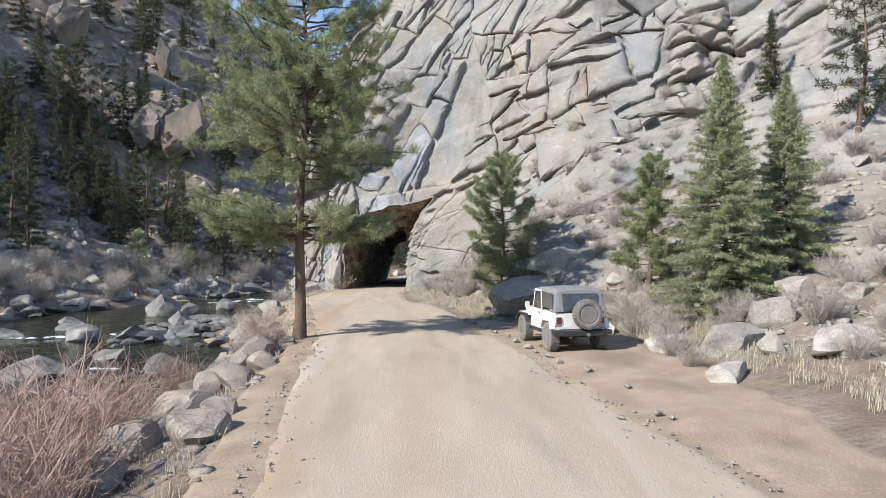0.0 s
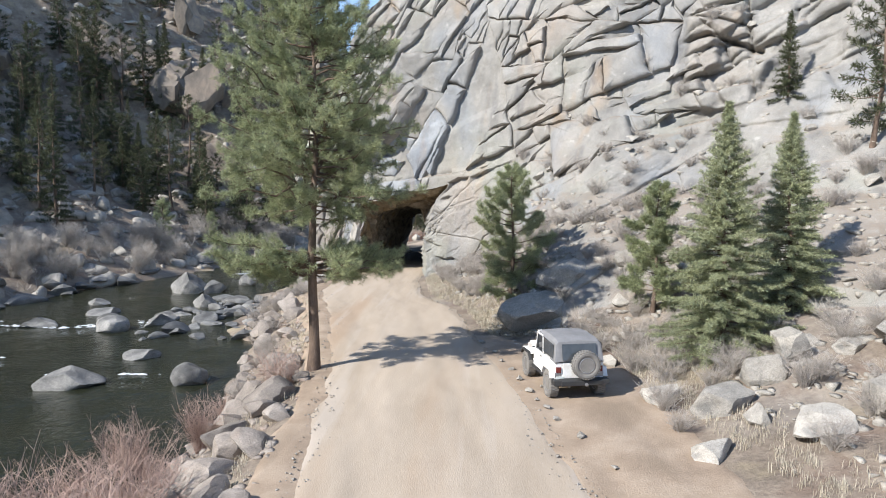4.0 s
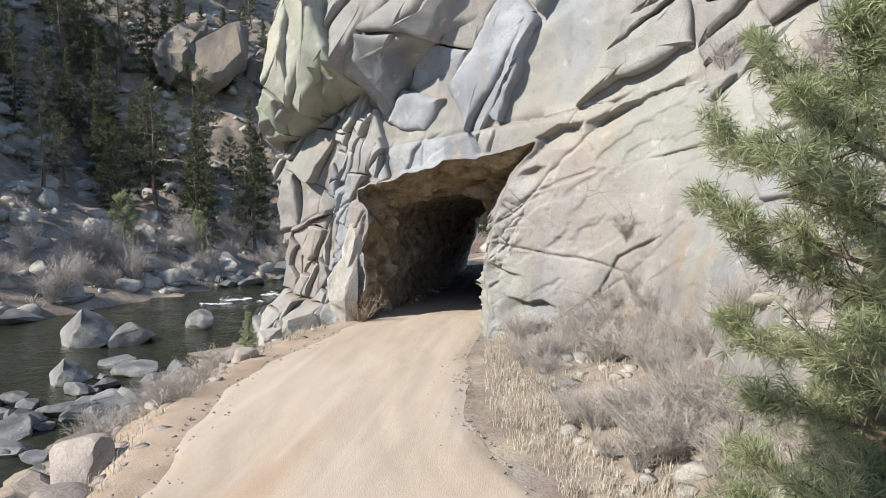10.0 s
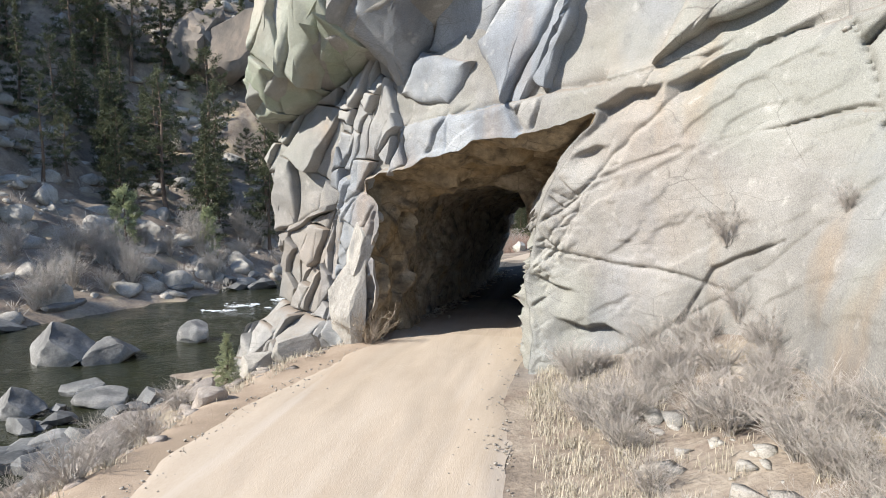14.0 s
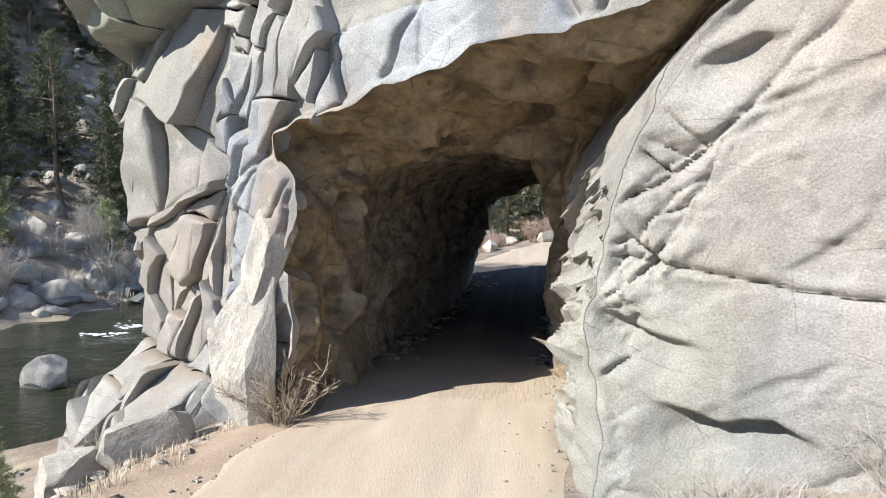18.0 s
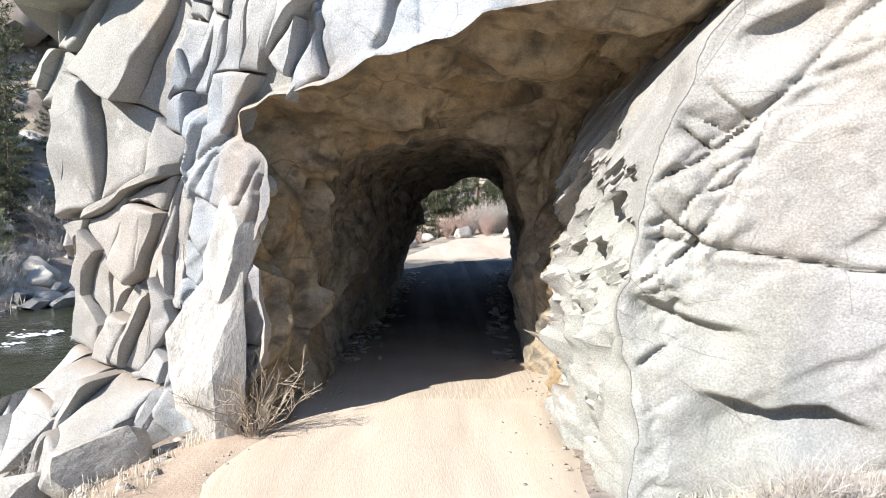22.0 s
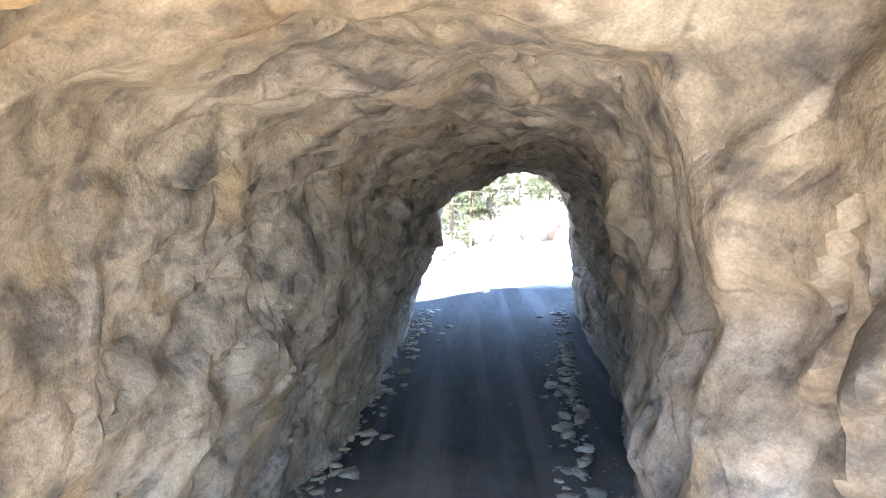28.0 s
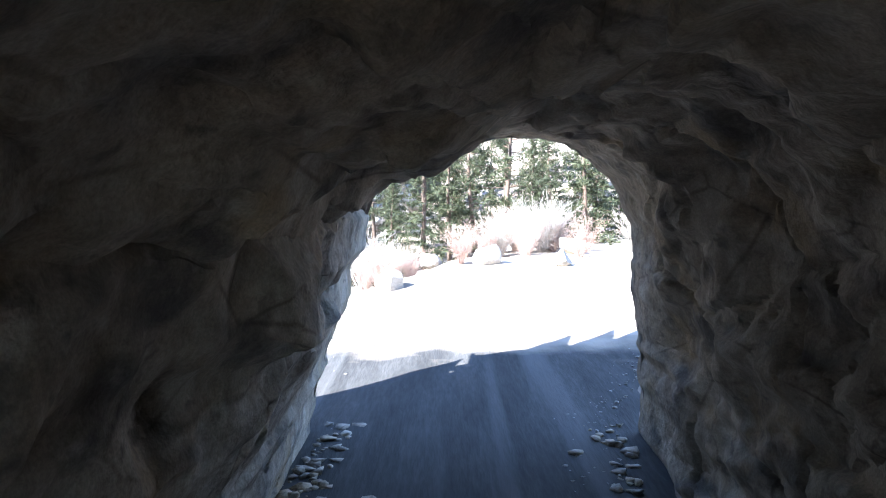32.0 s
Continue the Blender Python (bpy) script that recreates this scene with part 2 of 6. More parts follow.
TUNNEL = material("tunnel_rock", [(0.15, 0.132, 0.105), (0.30, 0.265, 0.212), (0.43, 0.385, 0.315)], 1.3, 11, bump=0.7, fine=5, depth=0.12, cracks=[(2.4, (1, 1, 1.4), 0.35)], fine_mix=0.35, speck=0.2, contrast=0.14, veins=[(0.7, (1, 1, 1.4), 0.03, 0.5)],
                  stains=[((0.085, 0.082, 0.08), 1.2, 0.53, 0.8, (1, 1, 1.6)), ((0.35, 0.265, 0.15), 0.9, 0.56, 0.6, (1, 1, 1)), ((0.46, 0.425, 0.365), 2.6, 0.57, 0.6, (1, 1, 1)), ((0.075, 0.072, 0.07), 4.0, 0.59, 0.6, (1, 1, 1.8))])
# near its mouth the hewn rock is stained ochre-brown by the weather
tn, tl = TUNNEL.node_tree.nodes, TUNNEL.node_tree.links
tg, ts, tq, ta, tm, tx = tn.new("ShaderNodeNewGeometry"), tn.new("ShaderNodeSeparateXYZ"), tn.new("ShaderNodeTexNoise"), tn.new("ShaderNodeMath"), tn.new("ShaderNodeMapRange"), tn.new("ShaderNodeMix")
tq.inputs["Scale"].default_value, tq.inputs["Detail"].default_value, ta.operation, tx.data_type, tx.blend_type = 0.7, 6.0, "MULTIPLY_ADD", "RGBA", "MULTIPLY"
ta.inputs[1].default_value, tm.inputs[1].default_value, tm.inputs[2].default_value, tm.inputs[3].default_value, tm.inputs[4].default_value = 5.0, 55.0, 58.6, 1.0, 0.0
tx.inputs[7].default_value = (0.68, 0.585, 0.455, 1)
was = tn["Principled BSDF"].inputs["Base Color"].links[0].from_socket
tl.new(tg.outputs["Position"], ts.inputs[0]), tl.new(tg.outputs["Position"], tq.inputs[0]), tl.new(tq.outputs[0], ta.inputs[0]), tl.new(ts.outputs[1], ta.inputs[2])
tl.new(ta.outputs[0], tm.inputs[0]), tl.new(tm.outputs[0], tx.inputs[0]), tl.new(was, tx.inputs[6]), tl.new(tx.outputs[2], tn["Principled BSDF"].inputs["Base Color"])
DIRT = material("road_dirt", [(0.34, 0.275, 0.208), (0.42, 0.347, 0.272), (0.475, 0.404, 0.33)], 0.6, 9, bump=0.35, fine=45, stretch=(1, 0.2, 1),
                stains=[((0.36, 0.25, 0.165), 0.35, 0.56, 0.55, (1, 0.15, 1)), ((0.50, 0.44, 0.38), 1.4, 0.56, 0.5, (1, 0.06, 1))])
VERGE = material("verge_dirt", [(0.24, 0.178, 0.128), (0.34, 0.262, 0.195), (0.43, 0.345, 0.265)], 0.8, 9, bump=0.7, fine=22,
                 stains=[((0.24, 0.185, 0.135), 0.6, 0.55, 0.7, (1, 0.5, 1))])
# the road's dirt again, with the tunnel's shade put into its colour
SHADED_DIRT = material("shaded_floor_dirt", [(0.035, 0.034, 0.033), (0.06, 0.058, 0.056), (0.10, 0.097, 0.093)], 1.1, 9, spec=0.1, bump=0.6, fine=14, stretch=(1, 0.15, 1), depth=0.08,
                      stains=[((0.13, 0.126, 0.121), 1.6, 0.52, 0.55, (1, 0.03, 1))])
# towards the daylight it turns into the road's own dirt colour
fn, fl = SHADED_DIRT.node_tree.nodes, SHADED_DIRT.node_tree.links
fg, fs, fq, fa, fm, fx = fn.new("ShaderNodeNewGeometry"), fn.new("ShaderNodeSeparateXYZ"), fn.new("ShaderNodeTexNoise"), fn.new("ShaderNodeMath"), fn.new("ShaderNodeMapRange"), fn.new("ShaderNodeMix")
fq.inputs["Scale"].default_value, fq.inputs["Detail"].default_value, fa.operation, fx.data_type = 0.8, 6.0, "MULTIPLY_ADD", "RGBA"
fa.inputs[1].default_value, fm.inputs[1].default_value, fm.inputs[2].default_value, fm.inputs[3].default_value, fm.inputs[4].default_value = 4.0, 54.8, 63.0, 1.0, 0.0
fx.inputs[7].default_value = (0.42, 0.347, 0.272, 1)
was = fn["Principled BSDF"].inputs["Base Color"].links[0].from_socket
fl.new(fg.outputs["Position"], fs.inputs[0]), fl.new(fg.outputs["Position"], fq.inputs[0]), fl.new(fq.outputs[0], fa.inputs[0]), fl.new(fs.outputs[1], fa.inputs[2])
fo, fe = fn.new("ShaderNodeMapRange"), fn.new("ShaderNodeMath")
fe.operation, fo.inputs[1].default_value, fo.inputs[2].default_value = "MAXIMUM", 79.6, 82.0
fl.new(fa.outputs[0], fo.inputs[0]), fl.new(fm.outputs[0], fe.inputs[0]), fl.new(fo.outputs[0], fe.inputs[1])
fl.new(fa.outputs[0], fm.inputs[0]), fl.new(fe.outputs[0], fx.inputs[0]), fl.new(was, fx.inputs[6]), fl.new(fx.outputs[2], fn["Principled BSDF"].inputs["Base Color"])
SOIL = material("hillside_soil", [(0.10, 0.08, 0.065), (0.22, 0.178, 0.14), (0.35, 0.30, 0.24)], 0.6, 10, bump=1.0, fine=7, depth=0.15,
                stains=[((0.36, 0.30, 0.20), 0.4, 0.56, 0.6, (1, 1, 1)), ((0.27, 0.255, 0.24), 0.12, 0.56, 0.4, (1, 1, 1)), ((0.16, 0.11, 0.085), 0.7, 0.56, 0.6, (1, 1, 1))])
WATER = material("river_water", [(0.014, 0.017, 0.010), (0.030, 0.032, 0.018)], 0.3, 3, rough=0.06, bump=0.75, fine=2.6, spec=0.5, fine_mix=0.6, depth=0.16)
WETROCK = material("wet_river_rock", [(0.07, 0.07, 0.07), (0.14, 0.14, 0.135), (0.26, 0.255, 0.245)], 1.1, 8, rough=0.55, bump=0.7, fine=10, tint=0.25, depth=0.06)
FOAM = material("white_water", [(0.35, 0.38, 0.40), (0.75, 0.78, 0.80)], 2.5, 6, rough=0.6, bump=0.5, fine=14)
BARK = material("pine_bark", [(0.06, 0.045, 0.035), (0.14, 0.10, 0.075), (0.23, 0.17, 0.13)], 3, 6, bump=0.9, fine=18, stretch=(1, 1, 0.3))
NEEDLE = material("pine_needles", [(0.20, 0.23, 0.125), (0.32, 0.352, 0.20), (0.43, 0.455, 0.275)], 0.8, 4, rough=0.5, bump=0, fine=6, island=0.4, thin=0.45)
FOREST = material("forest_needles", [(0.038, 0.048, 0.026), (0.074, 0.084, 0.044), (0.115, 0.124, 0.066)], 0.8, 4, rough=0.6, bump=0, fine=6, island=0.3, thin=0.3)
SPRUCE = material("spruce_needles", [(0.22, 0.245, 0.145), (0.325, 0.35, 0.21), (0.42, 0.44, 0.275)], 0.8, 4, rough=0.5, bump=0, fine=6, island=0.4, thin=0.35)
WHITE = material("white_paint", [(0.60, 0.585, 0.555), (0.74, 0.735, 0.72), (0.80, 0.80, 0.79)], 2.2, 5, rough=0.4, bump=0, fine=30, stains=[((0.50, 0.44, 0.37), 3.0, 0.58, 0.5, (1, 1, 1))])


# ---- arithmetic ----
def rnd(i, j, s=0.0):
    v = np.sin(i * 127.1 + j * 311.7 + s * 74.7) * 43758.5453
    return v - np.floor(v)


def vnoise(x, y, z, s=0.0):
    """Value noise in -1..1 over arrays."""
    x, y, z = np.broadcast_arrays(np.asarray(x, float), np.asarray(y, float), np.asarray(z, float))
    i, j, k = np.floor(x), np.floor(y), np.floor(z)
    u, v, w = x - i, y - j, z - k
    u, v, w = u * u * (3 - 2 * u), v * v * (3 - 2 * v), w * w * (3 - 2 * w)
    total = 0
    for a in (0, 1):
        for b in (0, 1):
            for c in (0, 1):
                total = total + rnd(i + a, j + b + (k + c) * 57.0, s) * (u if a else 1 - u) * (v if b else 1 - v) * (w if c else 1 - w)
    return 2 * total - 1


def fbm(x, y, z, octaves=4, s=0.0):
    total, amp, f = 0, 1.0, 1.0
    for o in range(octaves):
        total = total + amp * vnoise(x * f, y * f, z * f, s + o * 3.3)
        amp, f = amp * 0.5, f * 2.03
    return total


def smooth(a, b, x):
    k = np.clip((x - a) / (b - a), 0, 1)
    return k * k * (3 - 2 * k)


def chisel(a, b, s=0.0):
    """Flat hewn faces over arrays, in -1..1: random heights on a skewed lattice, joined by planes."""
    total = np.full(np.shape(a), -9.0)
    for turn, q in ((0.4, 0.0), (1.5, 21.0)):
        # two such surfaces, and the higher of them
        u, v = a * math.cos(turn) - b * math.sin(turn), a * math.sin(turn) + b * math.cos(turn)
        u, v = u + 0.22 * vnoise(u * 0.45, v * 0.45, 0, s + q + 3) + 0.366 * v, v + 0.22 * vnoise(u * 0.45, v * 0.45, 5, s + q + 3)
        i, j = np.floor(u), np.floor(v)
        fu, fv = u - i, v - j
        p, r = rnd(i, j, s + q), rnd(i + 1, j + 1, s + q)
        m = np.where(fu > fv, rnd(i + 1, j, s + q), rnd(i, j + 1, s + q))
        big, low = np.maximum(fu, fv), np.minimum(fu, fv)
        total = np.maximum(total, p * (1 - big) + m * (big - low) + r * low)
    return 2.4 * (total - 0.62)


# ---- building ----
def mesh_object(name, verts, faces, mat, parent=None, label="", smooth_shade=True, crisp=0):
    me = bpy.data.meshes.new(name)
    me.from_pydata(verts if isinstance(verts, list) else verts.tolist(), [], faces if isinstance(faces, list) else faces.tolist())
    me.materials.append(mat)
    if smooth_shade:
        me.polygons.foreach_set("use_smooth", [True] * len(me.polygons))
    if crisp:
        me.set_sharp_from_angle(angle=radians(crisp))
    ob = new(name, me)
    if parent:
        ob.parent = parent
    return tagged(ob, label)


def part(name, bm, mat, parent, label="", smooth_shade=False):
    me = bpy.data.meshes.new(name)
    bm.to_mesh(me)
    bm.free()
    me.materials.append(mat)
    if smooth_shade:
        me.polygons.foreach_set("use_smooth", [True] * len(me.polygons))
    ob = new(name, me)
    ob.parent = parent
    return tagged(ob, label)


def grid_faces(nu, nv, wrap=False):
    i, j = np.meshgrid(np.arange(nu - 1), np.arange(nv - (0 if wrap else 1)), indexing="ij")
    k = (j + 1) % nv
    return np.stack([i * nv + j, (i + 1) * nv + j, (i + 1) * nv + k, i * nv + k], -1).reshape(-1, 4)


def empty(name, m, label, category, group="", kind=""):
    ob = new(name)
    ob.matrix_world = m
    return tagged(ob, label, category, group, kind)


# ---- plan ----
def left_edge(y):
    return np.interp(y, [-40, -10, 8, 13.5, 23, 35, 40, 45, 50, 53, 56, 70, 78, 90, 120], [6, -0.2, -2.5, -3.4, -4.4, -6.8, -8.2, -8.4, -7.6, -7.0, -6.9, -6.6, -7, -4, 8])


def right_edge(y):
    return np.interp(y, [-40, -10, 8, 13.5, 23, 35, 40, 46, 53, 70, 74, 80, 90, 120], [14, 7.2, 4.2, 3.3, 2.0, 0.1, -1.9, -2.6, -2.3, -1.6, -0.8, 2, 5, 16])


def road_z(y):
    return np.interp(y, [-60, 0, 20, 45, 55, 72, 120], [0.1, 0, 0, 0, -0.05, -0.35, -0.3])


def near_bank(y):
    return np.interp(y, [-60, 0, 23, 30, 45, 55, 75, 90, 130], [1, -7.5, -8.3, -9.5, -13.6, -15.0, -15.5, -13, 2])


def far_bank(y):
    return np.interp(y, [-80, 0, 46, 60, 68, 80, 100, 130], [-30, -35, -33.7, -30, -27, -24, -18, -4])


WATER_Z = -2.3


def ground_z(x, y):
    x, y = np.asarray(x, float), np.asarray(y, float)
    le, re, nb, fb, rz = left_edge(y), right_edge(y), near_bank(y), far_bank(y), road_z(y)
    U, D = 0.866 * x - 0.5 * y, 0.5 * x + 0.866 * y
    z = rz + 0 * x
    # bank down to the river
    k = np.clip((le - x) / np.maximum(le - nb, 1), 0, 3)
    bank = np.interp(k, [0, 0.15, 0.5, 1.0, 1.6, 3], [0, -0.05, -0.9, -2.35, -2.9, -3.4])
    z = np.where(x < le, rz + bank, z)
    # far side of the river
    d = fb - x
    hill = np.interp(d, [-8, 0, 3, 20, 40, 70, 140, 400], [-3.4, -2.5, -1.2, 6.0, 20, 50, 105, 160])
    hill = hill + np.clip(y - 95, 0, 150) * 0.45 * smooth(0, 20, d)
    # the canyon's high side towards the sun: unseen, added to shade the far hillside
    p, q = -0.82 * x - 0.57 * y, -0.57 * x + 0.82 * y
    hill = hill + smooth(46, 62, q) * smooth(18, 45, p) * np.interp(q, [50, 70, 120, 200], [8, 12, 18, 26])
    hill = hill + smooth(6, 16, d) * smooth(160, 90, d) * (1.6 * np.abs(fbm(x * 0.09, y * 0.09, 6.0, 4, 19)) - 1.0 + 0.7 * np.abs(fbm(x * 0.3, y * 0.3, 2.0, 3, 29)))
    hill = np.minimum(hill, np.interp(x, [-110, -60, -51, -43, -33, -20, 0], [120, 70, 56, 46, 38, 29, 24]) + 1.5 * fbm(x * 0.2, y * 0.2, 9.0, 3, 23))
    z = np.where(d > -8, np.maximum(hill, np.where(d > -4, -9, z)), z)
    # slope on the cliff's side of the road
    dr = x - re
    flat = np.interp(y, [-30, 8, 14, 23, 27, 32, 50], [1.5, 1.5, 3.0, 4.0, 1.6, 1.0, 0.3])
    slope = np.interp(y, [-30, 10, 18, 30, 36, 42], [0.35, 0.30, 0.30, 0.42, 0.42, 0.40]) * (1 - smooth(41.0, 43.5, D))
    z = np.where(dr > 0, rz + np.minimum(slope * np.maximum(dr - flat, 0), 14) + 0.03 * np.minimum(dr, flat), z)
    # beyond the tunnel
    z = np.where((y > 116) & (d < 0), z + np.clip(y - 116, 0, 50) * 0.45, z)
    rough = 0.28 * fbm(x * 0.35, y * 0.35, 0, 4, 2.0) + 0.6 * fbm(x * 0.11, y * 0.11, 3.0, 2, 8.0) * smooth(8, 30, d) * 2.5
    off = np.maximum(smooth(0.3, 2.5, le - x), smooth(0.5, 3.0, dr - flat * 0.8))
    return z + rough * off


# ---- ground, road, river ----
def lines(lo, hi, fine_lo, fine_hi, step):
    mid = list(np.arange(fine_lo, fine_hi, step))
    a, b, s = [], [], step
    while fine_lo - sum(a) > lo:
        s *= 1.25
        a.append(s)
    s = step
    while fine_hi + sum(b) < hi:
        s *= 1.25
        b.append(s)
    left = [fine_lo - sum(a[: k + 1]) for k in range(len(a))][::-1]
    right = [fine_hi + sum(b[:k]) for k in range(len(b) + 1)]
    return np.array(left + mid + right)


gx, gy = lines(-1500, 1500, -62, 24, 0.45), lines(-1200, 1800, -14, 112, 0.45)
GX, GY = np.meshgrid(gx, gy, indexing="ij")
GZ = ground_z(GX, GY)
on_road = (GX > left_edge(GY) + 0.3) & (GX < right_edge(GY) - 0.3)
GZ = np.where(on_road, GZ - 0.12, GZ)
ground = mesh_object("ground", np.stack([GX, GY, GZ], -1).reshape(-1, 3), grid_faces(len(gx), len(gy)), SOIL)
tagged(ground, "rocky brown soil of the canyon floor and slopes", "ground", kind="structure")

def ribbon(name, label, y0, y1, left, right, lift, mat, n=28, step=0.35, crown=0.05, ruts=True, edge=0.08, s=4.0):
    """A strip of packed earth between two edges."""
    yy, ss = np.arange(y0, y1, step), np.linspace(0, 1, n)
    RY, RS = np.meshgrid(yy, ss, indexing="ij")
    a = left(RY) + 0.16 * fbm(RY * 0.6, 0, 0, 4, s)
    b = right(RY) + 0.14 * fbm(RY * 0.5, 3, 0, 3, s + 2)
    RX = a + RS * (b - a)
    RZ = lift(RX, RY) + crown * np.sin(RS * math.pi) - edge * smooth(0.06, 0.0, np.minimum(RS, 1 - RS)) + 0.02 * fbm(RX * 1.2, RY * 0.3, 0, 3, 5) + 0.012 * fbm(RX * 3, RY * 2, 0, 2, 8)
    if ruts:
        for lane, w in ((0.22, 0.04), (0.30, 0.04), (0.68, 0.04), (0.78, 0.05)):
            RZ = RZ - 0.022 * np.exp(-((RS - lane - 0.02 * vnoise(RY * 0.15, lane * 9, 0, 2)) / w) ** 2)
    ob = mesh_object(name, np.stack([RX, RY, RZ], -1).reshape(-1, 3), grid_faces(len(yy), n), mat)
    return tagged(ob, label, "road", kind="structure")


ribbon("road", "pale pinkish-tan packed dirt road with faint wheel tracks", -40, 52.9, left_edge, right_edge, lambda x, y: road_z(y) + 0.05, DIRT, 40)
ribbon("road", "dirt floor of the tunnel, coloured darker for its shade, with faint wheel ruts", 52.5, 80.4, lambda y: left_edge(y) - 0.9 * smooth(78, 72, y) * smooth(52.5, 54, y), lambda y: right_edge(y) + 0.9 * smooth(78, 72, y) * smooth(52.5, 54, y), lambda x, y: road_z(y) + 0.045, SHADED_DIRT, 40)
ribbon("road", "sunlit dirt road beyond the tunnel", 80.0, 112, left_edge, right_edge, lambda x, y: road_z(y) + 0.05, DIRT, 20)
ribbon("pavement", "tan dirt shoulder along the riverbank", -30, 53, lambda y: left_edge(y) - np.interp(y, [-30, 20, 30, 40, 48, 53], [1.0, 0.6, 0.9, 1.6, 1.8, 0.6]), lambda y: left_edge(y) + 0.7,
       lambda x, y: np.maximum(np.where(x > left_edge(y), road_z(y), ground_z(x, y)), road_z(y) - 0.45) + 0.02, VERGE, 12, crown=0.03, ruts=False, s=9.0)
ribbon("pavement", "dirt turnout beside the road with worn tracks", -20, 29, lambda y: right_edge(y) - 0.7, lambda y: right_edge(y) + np.interp(y, [-20, 8, 14, 23, 26.5, 29], [1.6, 1.8, 3.3, 4.0, 2.0, 0.5]),
       lambda x, y: np.where(x < right_edge(y), road_z(y), ground_z(x, y)) + 0.04, VERGE, 24, crown=0.02, edge=0.12, s=14.0)
wx, wy = np.arange(-60, 12, 0.45), np.arange(-60, 140, 0.45)
WX, WY = np.meshgrid(wx, wy, indexing="ij")
water = mesh_object("water", np.stack([WX, WY, WATER_Z + 0.07 * fbm(WX * 0.45, WY * 0.6, 0, 4, 3)], -1).reshape(-1, 3), grid_faces(len(wx), len(wy)), WATER)
tagged(water, "dark green-brown river with small rapids between boulders", "river", kind="structure")


# white water where the river breaks over stones
foam_v, foam_f, n = [], [], 0
rng = np.random.default_rng(31)
for x, y, a, b in [(-22.6, 41.6, 1.3, 0.35), (-27.6, 41.6, 1.3, 0.3), (-24.4, 41.0, 0.9, 0.25), (-19.6, 43.4, 1.0, 0.5), (-29.8, 43.0, 1.0, 0.3), (-26.5, 36.0, 1.4, 0.25), (-29.0, 34.5, 1.1, 0.3), (-24.0, 33.5, 1.2, 0.15), (-18.2, 30.4, 0.8, 0.12),
                   (-20.8, 70.0, 1.6, 0.7), (-19.6, 72.5, 1.4, 0.6), (-21.6, 68.0, 1.0, 0.4), (-14.6, 30.6, 0.9, 0.10), (-31.0, 38.0, 1.1, 0.3)]:
    for _ in range(22):
        cx_, cy_, r = x + rng.normal(0, a * 0.5), y + rng.normal(0, b * 0.6), rng.uniform(0.03, 0.13)
        ring = np.linspace(0, 6.283, 9)[:-1]
        rr = r * rng.uniform(0.6, 1.3, 8)
        foam_v += [(cx_ + 1.9 * q * math.cos(w), cy_ + 0.7 * q * math.sin(w), WATER_Z + 0.05) for w, q in zip(ring, rr)] + [(cx_, cy_, WATER_Z + 0.05 + 0.5 * r)]
        foam_f += [(n + k, n + (k + 1) % 8, n + 8) for k in range(8)]
        n += 9
foam = mesh_object("foam", foam_v, foam_f, FOAM, water, "white water breaking over stones")
tagged(foam, kind="stuff")


# ---- cliff ----
def cliff_point(U, D, z):
    return np.stack([0.866 * U + 0.5 * D, -0.5 * U + 0.866 * D, z], -1)


# the great joints: along the face and up it, width, depth
BROW = [
    ([(-35.07, 6.74), (-33.51, 7.37), (-32.11, 8.03), (-30.37, 8.5), (-29.65, 9.36), (-29.2, 10.22), (-28.6, 11.4)], 0.14, 0.5),
    ([(-32.51, 5.83), (-31.24, 7.45), (-29.69, 7.95), (-28.33, 9.16), (-28.18, 10.03)], 0.14, 0.5),
    ([(-35.16, 9.25), (-35.71, 10.26), (-35.39, 11.35)], 0.12, 0.35),
    ([(-37.99, 8.0), (-35.47, 9.38), (-33.1, 9.87), (-31.47, 10.63), (-30.4, 12.4)], 0.12, 0.35),
    ([(-32.12, 8.2), (-31.1, 9.33), (-30.25, 10.41)], 0.09, 0.25),
    ([(-31.27, 5.8), (-30.08, 7.12), (-28.85, 7.72)], 0.06, 0.15),
    ([(-27.1, 6.97), (-25.95, 7.85)], 0.08, 0.15),
]
SLAB = [
    ([(-24.67, 4.87), (-23.93, 5.07), (-22.47, 5.54)], 0.05, 0.05),
    ([(-25.6, 4.1), (-24.9, 4.5), (-24.1, 4.9)], 0.06, 0.04),
    ([(-25.8, 4.0), (-25.6, 3.5), (-25.5, 3.1), (-25.5, 2.9)], 0.07, 0.08),
    ([(-20.0, 3.7), (-21.6, 3.0), (-21.9, 2.5), (-22.4, 1.7)], 0.08, 0.12),
]
HIGH = [
    ([(-13.56, 7.09), (-12.74, 8.08), (-11.05, 10.63)], 0.2, 0.5),
    ([(-10.52, 14.19), (-7.6, 14.52), (-4.94, 13.32)], 0.25, 0.6),
]


# ledges that overhang what is under them
LEDGES = [
    ([(-25.5, 6.1), (-24.6, 6.55), (-23.8, 6.95), (-22.9, 7.05)], 0.40),
    ([(-22.9, 6.95), (-21.5, 7.5), (-20.4, 7.8), (-18.4, 8.8)], 0.45),
    ([(-25.2, 5.45), (-24.6, 5.7), (-24.1, 5.75)], 0.22),
    ([(-25.5, 1.62), (-24.8, 1.4), (-24.2, 1.55), (-23.7, 1.35)], 0.30),
    ([(-26.3, 2.7), (-25.7, 2.45), (-24.9, 2.25)], 0.20),
    ([(-31.0, 5.45), (-30.3, 5.3), (-29.5, 5.55)], 0.15),
]


